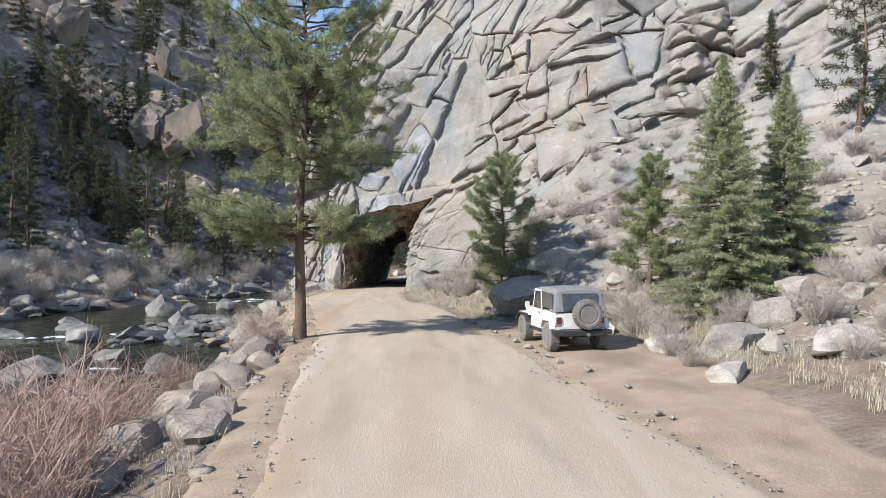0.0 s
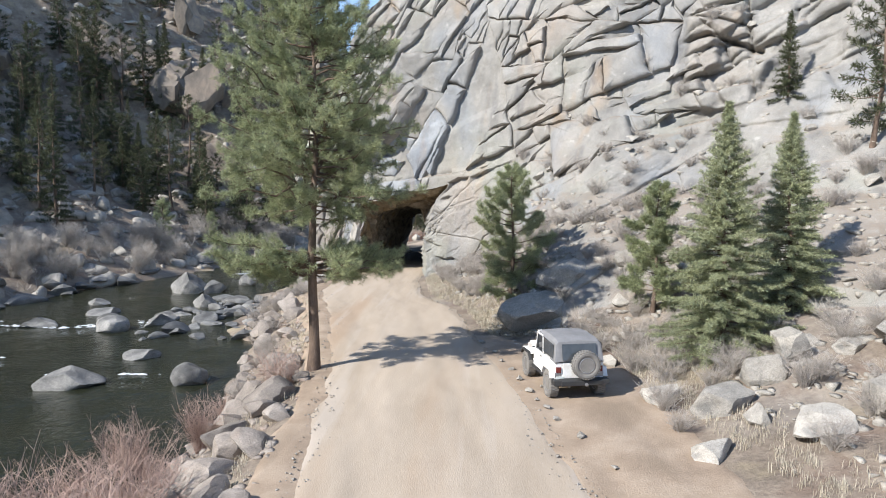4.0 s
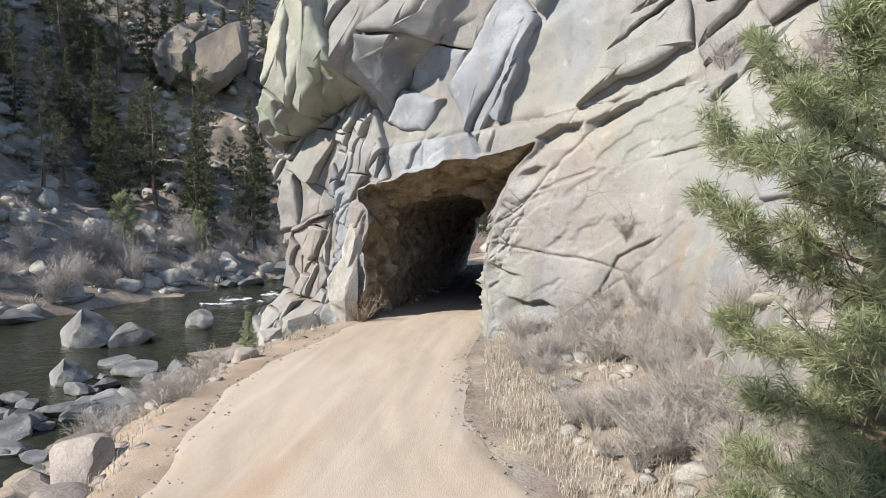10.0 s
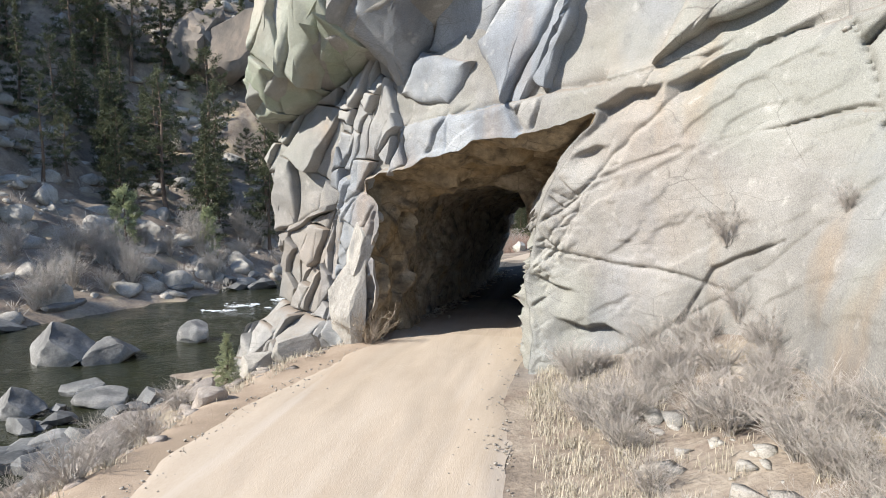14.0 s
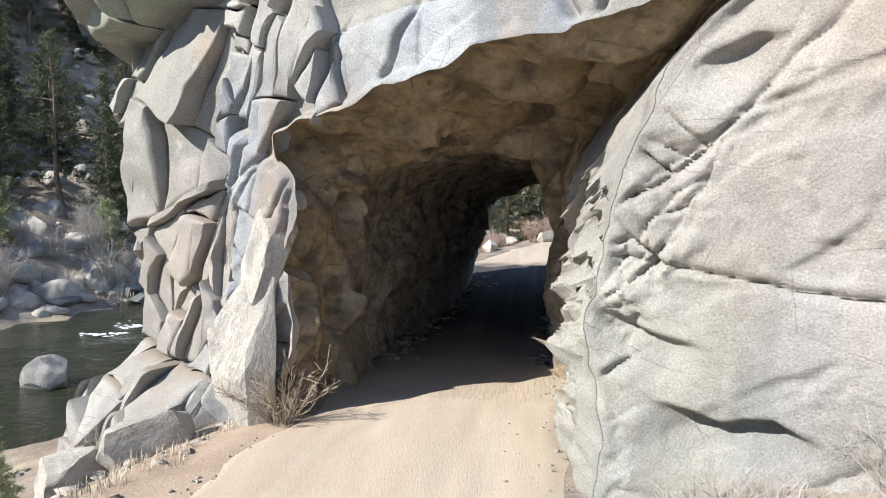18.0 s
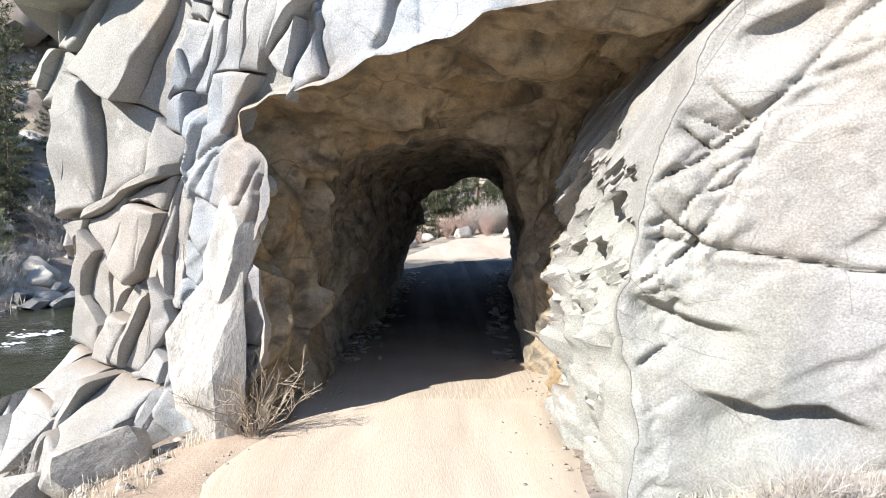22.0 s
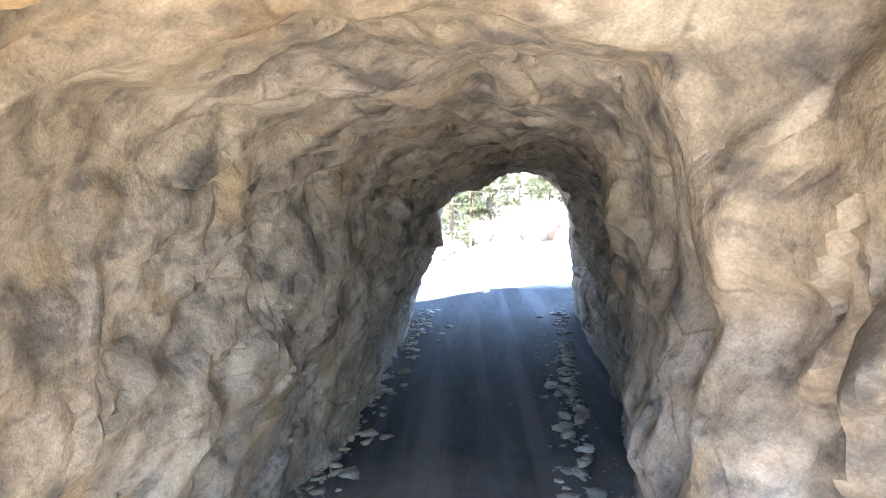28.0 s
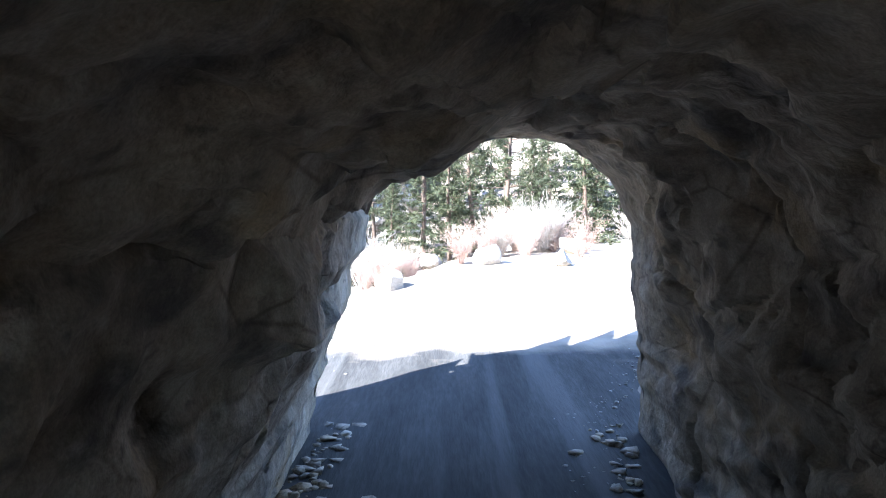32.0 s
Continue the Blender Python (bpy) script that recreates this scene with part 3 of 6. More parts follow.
def ledge_z(U, line):
    us, zs = zip(*line)
    return np.interp(U, us, zs) + 0.05 * fbm(U * 2.2, 0, 0, 3, 67)


def joint_cut(U, Z, step):
    """Depth of the great joints and ledges, and the way to the nearest joint."""
    cut, near = np.zeros(U.shape), np.full(U.shape, 9.0)
    for line, depth in LEDGES:
        us = [u for u, _ in line]
        under = ledge_z(U, line) - Z
        cut = np.maximum(cut, depth * smooth(0, 0.11, under) * smooth(0.8, 0.1, under) * smooth(us[0] - 0.1, us[0] + 0.5, U) * smooth(us[-1] + 0.1, us[-1] - 0.5, U))
    wob = 0.035 * fbm(U * 1.7, Z * 1.7, 4, 3, 61)
    for line, width, depth in BROW + SLAB + HIGH:
        d = np.full(U.shape, 9.0)
        for (u1, z1), (u2, z2) in zip(line, line[1:]):
            k = np.clip(((U - u1) * (u2 - u1) + (Z - z1) * (z2 - z1)) / ((u2 - u1) ** 2 + (z2 - z1) ** 2), 0, 1)
            d = np.minimum(d, np.hypot(U - u1 - k * (u2 - u1), Z - z1 - k * (z2 - z1)))
        d = np.maximum(d + wob, 0)
        cut = np.maximum(cut, depth * np.exp(-(d / np.maximum(0.5 * width, 1.1 * step)) ** 2.5))
        if depth > 0.1:
            near = np.minimum(near, d + 0.02)
    return cut, near


# ---- jointed rock: a face is cut again and again by joints, and each block between them leans its own way ----
def clip(poly, nx, nz, c):
    """The part of a convex outline where nx*u + nz*z < c."""
    out = []
    for (u1, z1), (u2, z2) in zip(poly, poly[1:] + poly[:1]):
        d1, d2 = nx * u1 + nz * z1 - c, nx * u2 + nz * z2 - c
        if d1 < 0:
            out.append((u1, z1))
        if d1 * d2 < 0:
            k = d1 / (d1 - d2)
            out.append((u1 + k * (u2 - u1), z1 + k * (z2 - z1)))
    return out


def grow(root, rule, first=(), seed=1, leaves=None):
    """A tree of joints over an outline; rule(u, z) gives dip, length and height of blocks, how far they stand out, how open the joints are and how round the edges."""
    dice = random.Random(seed)
    count = itertools.count()

    def split(poly, level, queue):
        cu_, cz_ = sum(p[0] for p in poly) / len(poly), sum(p[1] for p in poly) / len(poly)
        dip, long, high, proud, wide, round_ = rule(cu_, cz_)
        if queue:
            nx, nz, c, where = queue[0]
            if not where(cu_, cz_):
                return split(poly, level, queue[1:])
            side, other = clip(poly, nx, nz, c), clip(poly, -nx, -nz, -c)
            if len(side) < 3 or len(other) < 3:
                return split(poly, level, queue[1:])
            return ("joint", nx, nz, c, 0.3 * wide, 0.3 * wide, split(side, level + 1, queue[1:]), split(other, level + 1, queue[1:]))
        best = None
        for turn, size in ((90, high), (0, long)):
            a = radians(dip + turn + dice.gauss(0, 11 if turn else 20))
            nx, nz = math.cos(a), math.sin(a)
            t = [nx * u + nz * z for u, z in poly]
            ratio = (max(t) - min(t)) / (size * dice.uniform(0.5, 2.2))
            if best is None or ratio > best[0]:
                best = (ratio, nx, nz, min(t), max(t))
        ratio, nx, nz, lo, hi = best
        if ratio < 1.0 or level > 22:
            if leaves is not None:
                leaves.append((poly, cu_, cz_, dice.uniform(-0.9, 1.0) * proud, dice.gauss(0, 0.2) * proud / high, dice.gauss(0, 0.2) * proud / high, round_ * dice.uniform(0.5, 1.5), wide * dice.choice((0.1, 0.15, 0.2, 0.3, 0.5, 0.8))))
            return ("block", next(count), proud, dice.uniform(-0.9, 1.0) * proud, dice.gauss(0, 0.36) * proud / high, dice.gauss(0, 0.34) * proud / high, cu_, cz_, round_ * dice.uniform(0.6, 1.6))
        c = lo + (hi - lo) * dice.uniform(0.36, 0.64)
        side, other = clip(poly, nx, nz, c), clip(poly, -nx, -nz, -c)
        gap = wide * dice.choice((0.25, 0.35, 0.5, 0.7, 1.0, 1.6)) * (1.15 if ratio > 2.5 else 0.9)
        return ("joint", nx, nz, c, gap, gap * dice.uniform(1.2, 3.0), split(side, level + 1, ()), split(other, level + 1, ()))

    return split(root, 0, tuple(first))


def worn(a, times=3):
    """Steps on a grid, worn back over a few of its cells."""
    for _ in range(times if a.ndim == 2 else 0):
        a = np.concatenate([a[:1], 0.25 * a[:-2] + 0.5 * a[1:-1] + 0.25 * a[2:], a[-1:]], 0)
        a = np.concatenate([a[:, :1], 0.25 * a[:, :-2] + 0.5 * a[:, 1:-1] + 0.25 * a[:, 2:], a[:, -1:]], 1)
    return a


def jointed(tree, u, z, step=0.03, extra=None, sharp=0.6, healed=0.0):
    """How far each place stands proud, and its block, over arrays; healed: where the joints close up."""
    shape = u.shape
    u, z, step = u.ravel(), z.ravel(), np.broadcast_to(step, shape).ravel()
    healed = np.broadcast_to(healed, shape).ravel()
    e = np.full(u.shape, 9.0) if extra is None else extra.ravel().copy()
    cut, h, ids, terrace = np.zeros(u.shape), np.zeros(u.shape), np.zeros(u.shape), np.zeros(u.shape)
    stack = [(tree, np.arange(u.size))]
    while stack:
        node, idx = stack.pop()
        if not idx.size:
            continue
        if node[0] == "joint":
            _, nx, nz, c, wide, deep, side, other = node
            d = nx * u[idx] + nz * z[idx] - c
            a = np.abs(d)
            e[idx] = np.minimum(e[idx], a)
            cut[idx] = np.maximum(cut[idx], deep * np.exp(-(a / np.maximum(wide * 0.5, 0.8 * step[idx])) ** 2))
            stack += [(side, idx[d < 0]), (other, idx[d >= 0])]
        else:
            _, name, proud, off, tu, tz, cu_, cz_, r = node
            r = np.maximum(r * (1 - 0.8 * healed[idx]), 0.01)
            q = np.clip(1 - e[idx] / r, 0, 1)
            lean = np.clip(tu * (u[idx] - cu_) + tz * (z[idx] - cz_), -proud, proud)
            terrace[idx] = off + lean
            h[idx] = -sharp * r * (1 - np.sqrt(np.maximum(1 - q * q, 0)))
            ids[idx] = name
    return worn(terrace.reshape(shape)) + (h - cut * (1 - 0.9 * healed)).reshape(shape), ids.reshape(shape), e.reshape(shape)


def cliff_rule(u, z):
    if u + 0.25 * z < -29.2:
        if z < 6.75 + 0.37 * (u + 36.7):
            return (64, 1.7, 1.0, 0.16, 0.06, 0.11)
        return (62, 4.0, 1.6, 0.18, 0.08, 0.18)
    if u + 0.3 * z > -17 and z < 8:
        return (24, 3.4, 2.2, 0.26, 0.05, 0.22)
    if z - 0.12 * u < 10.1:
        return (24, 30.0, 14.0, 0.03, 0.03, 0.08)
    if u - 0.5 * z < -27:
        return (62, 4.0, 1.6, 0.26, 0.11, 0.32)
    if z > 20:
        return (30, 6.0, 3.4, 0.5, 0.16, 0.5)
    return (20, 3.3, 2.0, 0.40, 0.11, 0.50)


def capped(U, Z):
    """Where separate blocks stand before the face, over arrays: 0 to 1."""
    left = smooth(-28.9, -29.6, U + 0.25 * Z) * np.maximum(smooth(-33.75, -34.05, U - 0.13 * (Z - 2)), smooth(4.6, 5.0, Z + 0.4 * (U + 32.6)))
    high = smooth(9.9, 10.5, Z - 0.12 * U) * smooth(-8.5, -9.5, U) * smooth(-29.5, -29.0, U + 0.25 * Z)
    return np.maximum(left, high) * smooth(22.5, 21.5, Z)


def mass_rule(u, z):
    if u < -29 or z - 0.12 * u < 10.1:
        return (40, 14.0, 8.0, 0.02, 0.02, 0.2)
    return (35, 8.5, 4.2, 0.45, 0.08, 0.5)


def always(u, z):
    return True


def on_pillar(u, z):
    return u + 0.25 * z < -29.2 and z < 6.75 + 0.37 * (u + 36.7)


# the great joints that part the cliff, and those of the pillar in pairs, with a cleft between
PARTINGS = [(1, 0.25, -29.2, always), (-0.37, 1, 20.33, lambda u, z: u < -29), (1, 0.3, -17, lambda u, z: u > -29), (-0.12, 1, 10.1, lambda u, z: -29 < u < -14), (1, -0.5, -27, lambda u, z: z > 8 and u < -14), (1.2, -1, -38.9, lambda u, z: u < -18 and z < 9),
            (1, 0, -39.5, on_pillar), (0.914, -0.406, -32.44, on_pillar), (0.914, -0.406, -32.58, on_pillar), (-0.341, 0.94, 15.5, lambda u, z: on_pillar(u, z) and u < -33), (-0.341, 0.94, 15.38, lambda u, z: on_pillar(u, z) and u < -33),
            (1, -0.13, -34.07, lambda u, z: on_pillar(u, z) and z < 3.5), (1, -0.13, -34.28, lambda u, z: on_pillar(u, z) and z < 3.5), (0.1, 1, -2.9, lambda u, z: on_pillar(u, z) and z < 2)]
BLOCKS = []
CLIFF_JOINTS = grow([(-56, -5), (38, -5), (38, 50), (-56, 50)], cliff_rule, PARTINGS, 7, BLOCKS)
CLIFF_MASSES = grow([(-56, -5), (38, -5), (38, 50), (-56, 50)], mass_rule, [(1, 0, -29, always), (-0.12, 1, 10.1, always)], 8)
JAMB_JOINTS = grow([(-29, -2), (-23, -2), (-23, 8), (-29, 8)], lambda u, z: (35, 0.60, 0.36, 0.07, 0.03, 0.04), (), 17)


def grid_step(U, Z):
    return np.maximum(np.interp(U, [-40, -38, -19.6, -19.4, -6, -5.8, 14, 15], [0.1, 0.036, 0.036, 0.07, 0.07, 0.12, 0.12, 0.4]), np.interp(Z, [-0.7, -0.6, 9, 9.2, 16, 16.2, 24, 25], [0.15, 0.036, 0.036, 0.06, 0.06, 0.10, 0.10, 0.4]))


def blocks(U, Z, s=0.0):
    """Jointed granite: how far each place stands proud, and the block it belongs to."""
    wu = U + 0.40 * vnoise(U * 0.2, Z * 0.2, 0, s + 1) + 0.07 * fbm(U * 0.7, Z * 0.7, 0, 3, s + 3) + 0.02 * fbm(U * 3.5, Z * 3.5, 0, 2, s + 6)
    wz = Z + 0.40 * vnoise(U * 0.2, Z * 0.2, 5, s + 2) + 0.07 * fbm(U * 0.7, Z * 0.7, 5, 3, s + 4) + 0.02 * fbm(U * 3.5, Z * 3.5, 5, 2, s + 7)
    step = grid_step(U, Z)
    deep, line = joint_cut(U, Z, step)
    out, ids, e = jointed(CLIFF_JOINTS, wu, wz, step, line, 0.6, smooth(-0.25, 0.35, vnoise(U * 0.22, Z * 0.22, 3, s + 17) + 0.4 * vnoise(U * 0.8, Z * 0.8, 3, s + 18)))
    masses, _, _ = jointed(CLIFF_MASSES, wu, wz, step, None, 0.6, 0.5)
    out = out + masses
    # weathered skin: low swells, flakes that have spalled off, and grain
    smooth_zone = smooth(10.6, 9.6, Z - 0.12 * U) * smooth(-29.4, -28.6, U + 0.25 * Z) * smooth(-16, -18, U)
    c, sn = math.cos(radians(28)), math.sin(radians(28))
    a, b = U * c + Z * sn, -U * sn + Z * c
    flake = smooth(0.04, 0.26, fbm(a * 0.35, b * 0.75, 3, 4, s + 31)) - smooth(0.16, 0.38, fbm(a * 0.5, b * 1.1, 7, 4, s + 33))
    out = out + (1 - 0.55 * smooth_zone) * (0.07 * fbm(U * 0.9, Z * 0.9, 1, 3, s + 21) + 0.06 * chisel(a / 2.1, b / 1.3, s + 22) + 0.03 * chisel(a / 0.8, b / 0.6, s + 23)) + 0.05 * flake + 0.010 * fbm(U * 7, Z * 7, 2, 2, s + 24)
    # broken, splintered rock on the jamb nearest the road
    splint = smooth(-27.3, -26.8, U) * smooth(-25.1, -25.9, U - 0.25 * Z + 0.6 + 0.25 * fbm(U * 0.9, Z * 0.9, 0, 2, 95)) * smooth(5.4, 4.4, Z)
    ju, jz = U + 0.4 * Z + 0.06 * fbm(U * 1.5, Z * 1.5, 0, 2, 91), Z + 0.06 * fbm(U * 1.5, Z * 1.5, 4, 2, 92)
    broken, jid, _ = jointed(JAMB_JOINTS, ju - 1.0, jz, step, None, 0.5)
    out = out + splint * (broken + 0.10 * chisel(ju * 1.3, jz * 1.9, 92) + 0.03 * chisel(ju * 3.4, jz * 4.4, 93))
    ids = np.where(splint > 0.5, 20000 + jid, ids)
    cap = capped(U, Z) if s == 0 else 0 * U
    hollow = -0.30 + 0.05 * fbm(U * 1.3, Z * 1.3, 6, 3, 77)
    return (out - deep) * (1 - cap) + hollow * cap, np.where(cap > 0.5, -1, ids)


APRON_Z = [-4, -1, 1.2, 2, 3, 4.5, 6, 8, 10, 13, 20, 30, 46]
APRON_D = [23.4, 25.4, 27.9, 28.9, 30.4, 33.8, 37, 38.8, 40.4, 41.5, 43, 48, 62]


# edge of the spur above the river
SPUR_Z, SPUR_U = [-4, 0, 3, 6, 9, 14, 20, 27, 45], [-38.0, -36.7, -36.3, -36.7, -35.4, -34.2, -31.8, -25.0, -8]


def cliff_depth(U, Z):
    """Smooth form of the face, without its blocks."""
    left = np.interp(Z, SPUR_Z, SPUR_U)
    D = 41.0 + np.interp(Z, [-4, 0, 7, 10, 18, 26, 46], [0.0, 0.0, -0.2, 0.0, 1.5, 5.0, 20.0])
    # the overhanging slab above the pillar
    under = 6.75 + 0.37 * (U + 36.7) + 0.15 * vnoise(U * 1.2, 0, 0, 33)
    D = D - (1.5 * smooth(under - 0.1, under + 0.55, Z) - 0.5 * np.exp(-((Z - under + 0.35) / 0.4) ** 2)) * smooth(-26.5, -29.5, U) * smooth(22, 11, Z)
    # foot of the pillar runs out towards the river
    D = D - 1.6 * smooth(0.9, -0.6, Z) * smooth(-33.6, -34.6, U)
    a = smooth(-22.5, -11, U)
    b = smooth(-11, 3, U) * np.interp(Z, [-1, 1.2, 3, 8, 12, 20, 30], [2.5, 3.5, 5, 4.2, 3, 2, 0])
    D = D * (1 - a) + a * np.interp(Z, APRON_Z, APRON_D) - b
    D = D + np.where(U < left, 1.5 * np.maximum(left - U, 0) ** 1.3, 0)
    dip = (Z - 0.45 * U) / 3.6 + 0.25 * fbm(U * 0.12, Z * 0.12, 1, 2, 51)
    D = D - smooth(8, 11, Z) * 0.5 * (rnd(np.floor(dip), 0, 3) - 0.5) * np.minimum(np.minimum(dip - np.floor(dip), 1 - dip + np.floor(dip)) / 0.12, 1)
    return D + 0.8 * fbm(U * 0.09, Z * 0.09, 2, 2, 4) + 0.9 * a * fbm(U * 0.25, Z * 0.25, 2, 3, 14)


def face_depth(U, Z):
    rel, ids = blocks(U, Z)
    base = cliff_depth(U, Z)
    # the relief dies out at the worn rim of the opening
    x = 0.866 * U + 0.5 * base
    near_rim = (U < -20) & (U > -36) & (Z < 8) & (x > -9.5) & (x < 1)
    rim_x, rim_z = nearest(OPENING, x[near_rim], Z[near_rim])
    keep = np.ones(U.shape)
    keep[near_rim] = smooth(0.02, 0.18, np.hypot(x[near_rim] - rim_x, Z[near_rim] - rim_z))
    return base - rel * keep, ids


def jagged(poly, n, amount, s):
    """The outline in n points, worn and broken."""
    p = np.array(poly)
    d = np.r_[0, np.cumsum(np.hypot(*np.diff(p, axis=0).T))]
    t = np.linspace(0, d[-1], n)
    x, z = np.interp(t, d, p[:, 0]), np.interp(t, d, p[:, 1])
    k = np.sin(np.linspace(0, math.pi, n)) ** 0.3
    return np.stack([x + amount * k * fbm(t * 1.3, 0, 0, 4, s), z + amount * k * fbm(t * 1.3, 7, 0, 4, s + 1)], -1)


OPENING = jagged([(-7.9, -1.2), (-7.7, 0.2), (-7.25, 1.2), (-7.15, 2.5), (-7.45, 2.7), (-7.0, 3.6), (-7.05, 4.2), (-7.5, 4.5), (-7.6, 4.95), (-6.2, 5.3), (-4.6, 5.65), (-3.2, 6.0),
                  (-2.2, 6.15), (-1.2, 6.3), (-0.75, 6.45), (-1.1, 5.95), (-1.55, 5.5), (-1.65, 4.9), (-2.0, 4.1), (-2.2, 3.4), (-2.35, 2.1), (-2.15, 1.5), (-2.3, 0.3), (-2.2, -1.2)], 300, 0.10, 1)
INNER = jagged([(-6.4, -1.2), (-6.45, -0.2), (-6.65, 0.6), (-6.8, 1.5), (-6.7, 2.7), (-6.5, 3.8), (-6.2, 4.35), (-5.7, 4.7), (-5.1, 4.9), (-4.5, 4.95), (-3.7, 4.9), (-3.1, 4.7), (-2.8, 4.2), (-2.5, 3.05), (-2.55, 1.7), (-2.5, 0.2), (-2.4, -1.2)], 300, 0.06, 3)
EXIT = jagged([(-5.85, -1.4), (-5.7, 0.0), (-5.45, 0.9), (-5.2, 1.75), (-4.9, 2.6), (-4.95, 3.15), (-4.3, 3.85), (-3.6, 4.05), (-2.7, 4.15), (-1.8, 4.15), (-1.15, 3.7), (-0.9, 3.1), (-0.8, 2.2), (-0.75, 1.2), (-0.6, 0.0), (-0.5, -1.4)], 300, 0.12, 5)


def inside(poly, x, z):
    hit = np.zeros(np.shape(x), bool)
    for (x1, z1), (x2, z2) in zip(poly, np.roll(poly, -1, 0)):
        if z1 != z2:
            hit ^= ((z1 > z) != (z2 > z)) & (x < x1 + (z - z1) / (z2 - z1) * (x2 - x1))
    return hit


def nearest(poly, x, z):
    """The outline's nearest place to each point."""
    best, bx_, bz_ = np.full(x.shape, 1e9), x.copy(), z.copy()
    for (x1, z1), (x2, z2) in zip(poly[:-1], poly[1:]):
        k = np.clip(((x - x1) * (x2 - x1) + (z - z1) * (z2 - z1)) / ((x2 - x1) ** 2 + (z2 - z1) ** 2 + 1e-12), 0, 1)
        px_, pz_ = x1 + k * (x2 - x1), z1 + k * (z2 - z1)
        d = np.hypot(px_ - x, pz_ - z)
        bx_, bz_, best = np.where(d < best, px_, bx_), np.where(d < best, pz_, bz_), np.minimum(best, d)
    return bx_, bz_


def face_y(x, z):
    """Where the face stands at x, z."""
    D = np.full(x.shape, 41.0)
    for _ in range(7):
        D = 0.5 * D + 0.5 * face_depth((x - 0.5 * D) / 0.866, z)[0]
    return (D - 0.5 * x) / 0.866


cu = np.r_[np.arange(-52, -40, 0.35), np.arange(-40, -38, 0.10), np.arange(-38, -19.5, 0.036), np.arange(-19.5, -6, 0.07), np.arange(-6, 14, 0.12), np.arange(14, 34, 0.4)]
cz = np.r_[np.arange(-3, -0.6, 0.15), np.arange(-0.6, 9, 0.036), np.arange(9, 16, 0.06), np.arange(16, 24, 0.10), np.arange(24, 47, 0.4)]
CU, CZ = np.meshgrid(cu, cz, indexing="ij")
CD, block_id = face_depth(CU, CZ)
CP = cliff_point(CU, CD, CZ)
CP[..., 1] = np.minimum(CP[..., 1], 74.6)
front = (CP[..., 1] < 62) & (CU < -20)
hole = inside(OPENING, CP[..., 0], CP[..., 2]) & front
faces = grid_faces(len(cu), len(cz))
flatP, flat_hole, flat_id = CP.reshape(-1, 3), hole.reshape(-1), block_id.reshape(-1)
faces = faces[~flat_hole[faces].all(1) & ~((flatP[faces][:, :, 1].max(1) > 74.5) & (flatP[faces][:, :, 0].max(1) > -9.0))]
rim = np.unique(faces[flat_hole[faces]])
sx, sz = nearest(OPENING, flatP[rim, 0], flatP[rim, 2])
flatP[rim] = np.stack([sx, face_y(sx, sz), sz], -1)
cliff = empty("cliff", Matrix(), "tall jointed grey-tan granite cliff over the road", "cliff", kind="structure")
face_id = flat_id[faces[:, 0]]
order = np.argsort(face_id, kind="stable")
cuts = np.flatnonzero(np.diff(face_id[order])) + 1
groups = np.split(order, cuts)
sizes = sorted((len(g) for g in groups), reverse=True)
least = max(80, sizes[min(300, len(sizes) - 1)])


def skin_of(f):
    """Which weathering a block carries: 0 bare, 1 blue-grey wash over the brow, 2 green lichen on the slabs above the pillar."""
    u, z = np.median(0.866 * flatP[f[:, 0], 0] - 0.5 * flatP[f[:, 0], 1]), np.median(flatP[f[:, 0], 2])
    if u + 0.25 * z < -29.2 and z > 6.75 + 0.37 * (u + 36.7) and z < 17:
        return 2
    return 1 if -33.8 < u < -27.6 and 1.5 < z < 9.0 and u - 0.25 * z < -28.2 else 0


SKINS = (GRANITE, GRANITE_BLUE, GRANITE_LICHEN)
rest, rest_skin = [], []
for chunk in groups:
    f = faces[chunk]
    if len(f) <= least:
        rest.append(f)
        rest_skin += [skin_of(f)] * len(f)
        continue
    used, back = np.unique(f, return_inverse=True)
    mesh_object("block", flatP[used], back.reshape(f.shape), SKINS[skin_of(f)], cliff)
f = np.concatenate(rest)
used, back = np.unique(f, return_inverse=True)
small = tagged(mesh_object("small_blocks", flatP[used], back.reshape(f.shape), GRANITE, cliff, crisp=70), kind="stuff")
small.data.materials.append(GRANITE_BLUE)
small.data.materials.append(GRANITE_LICHEN)
small.data.polygons.foreach_set("material_index", rest_skin)

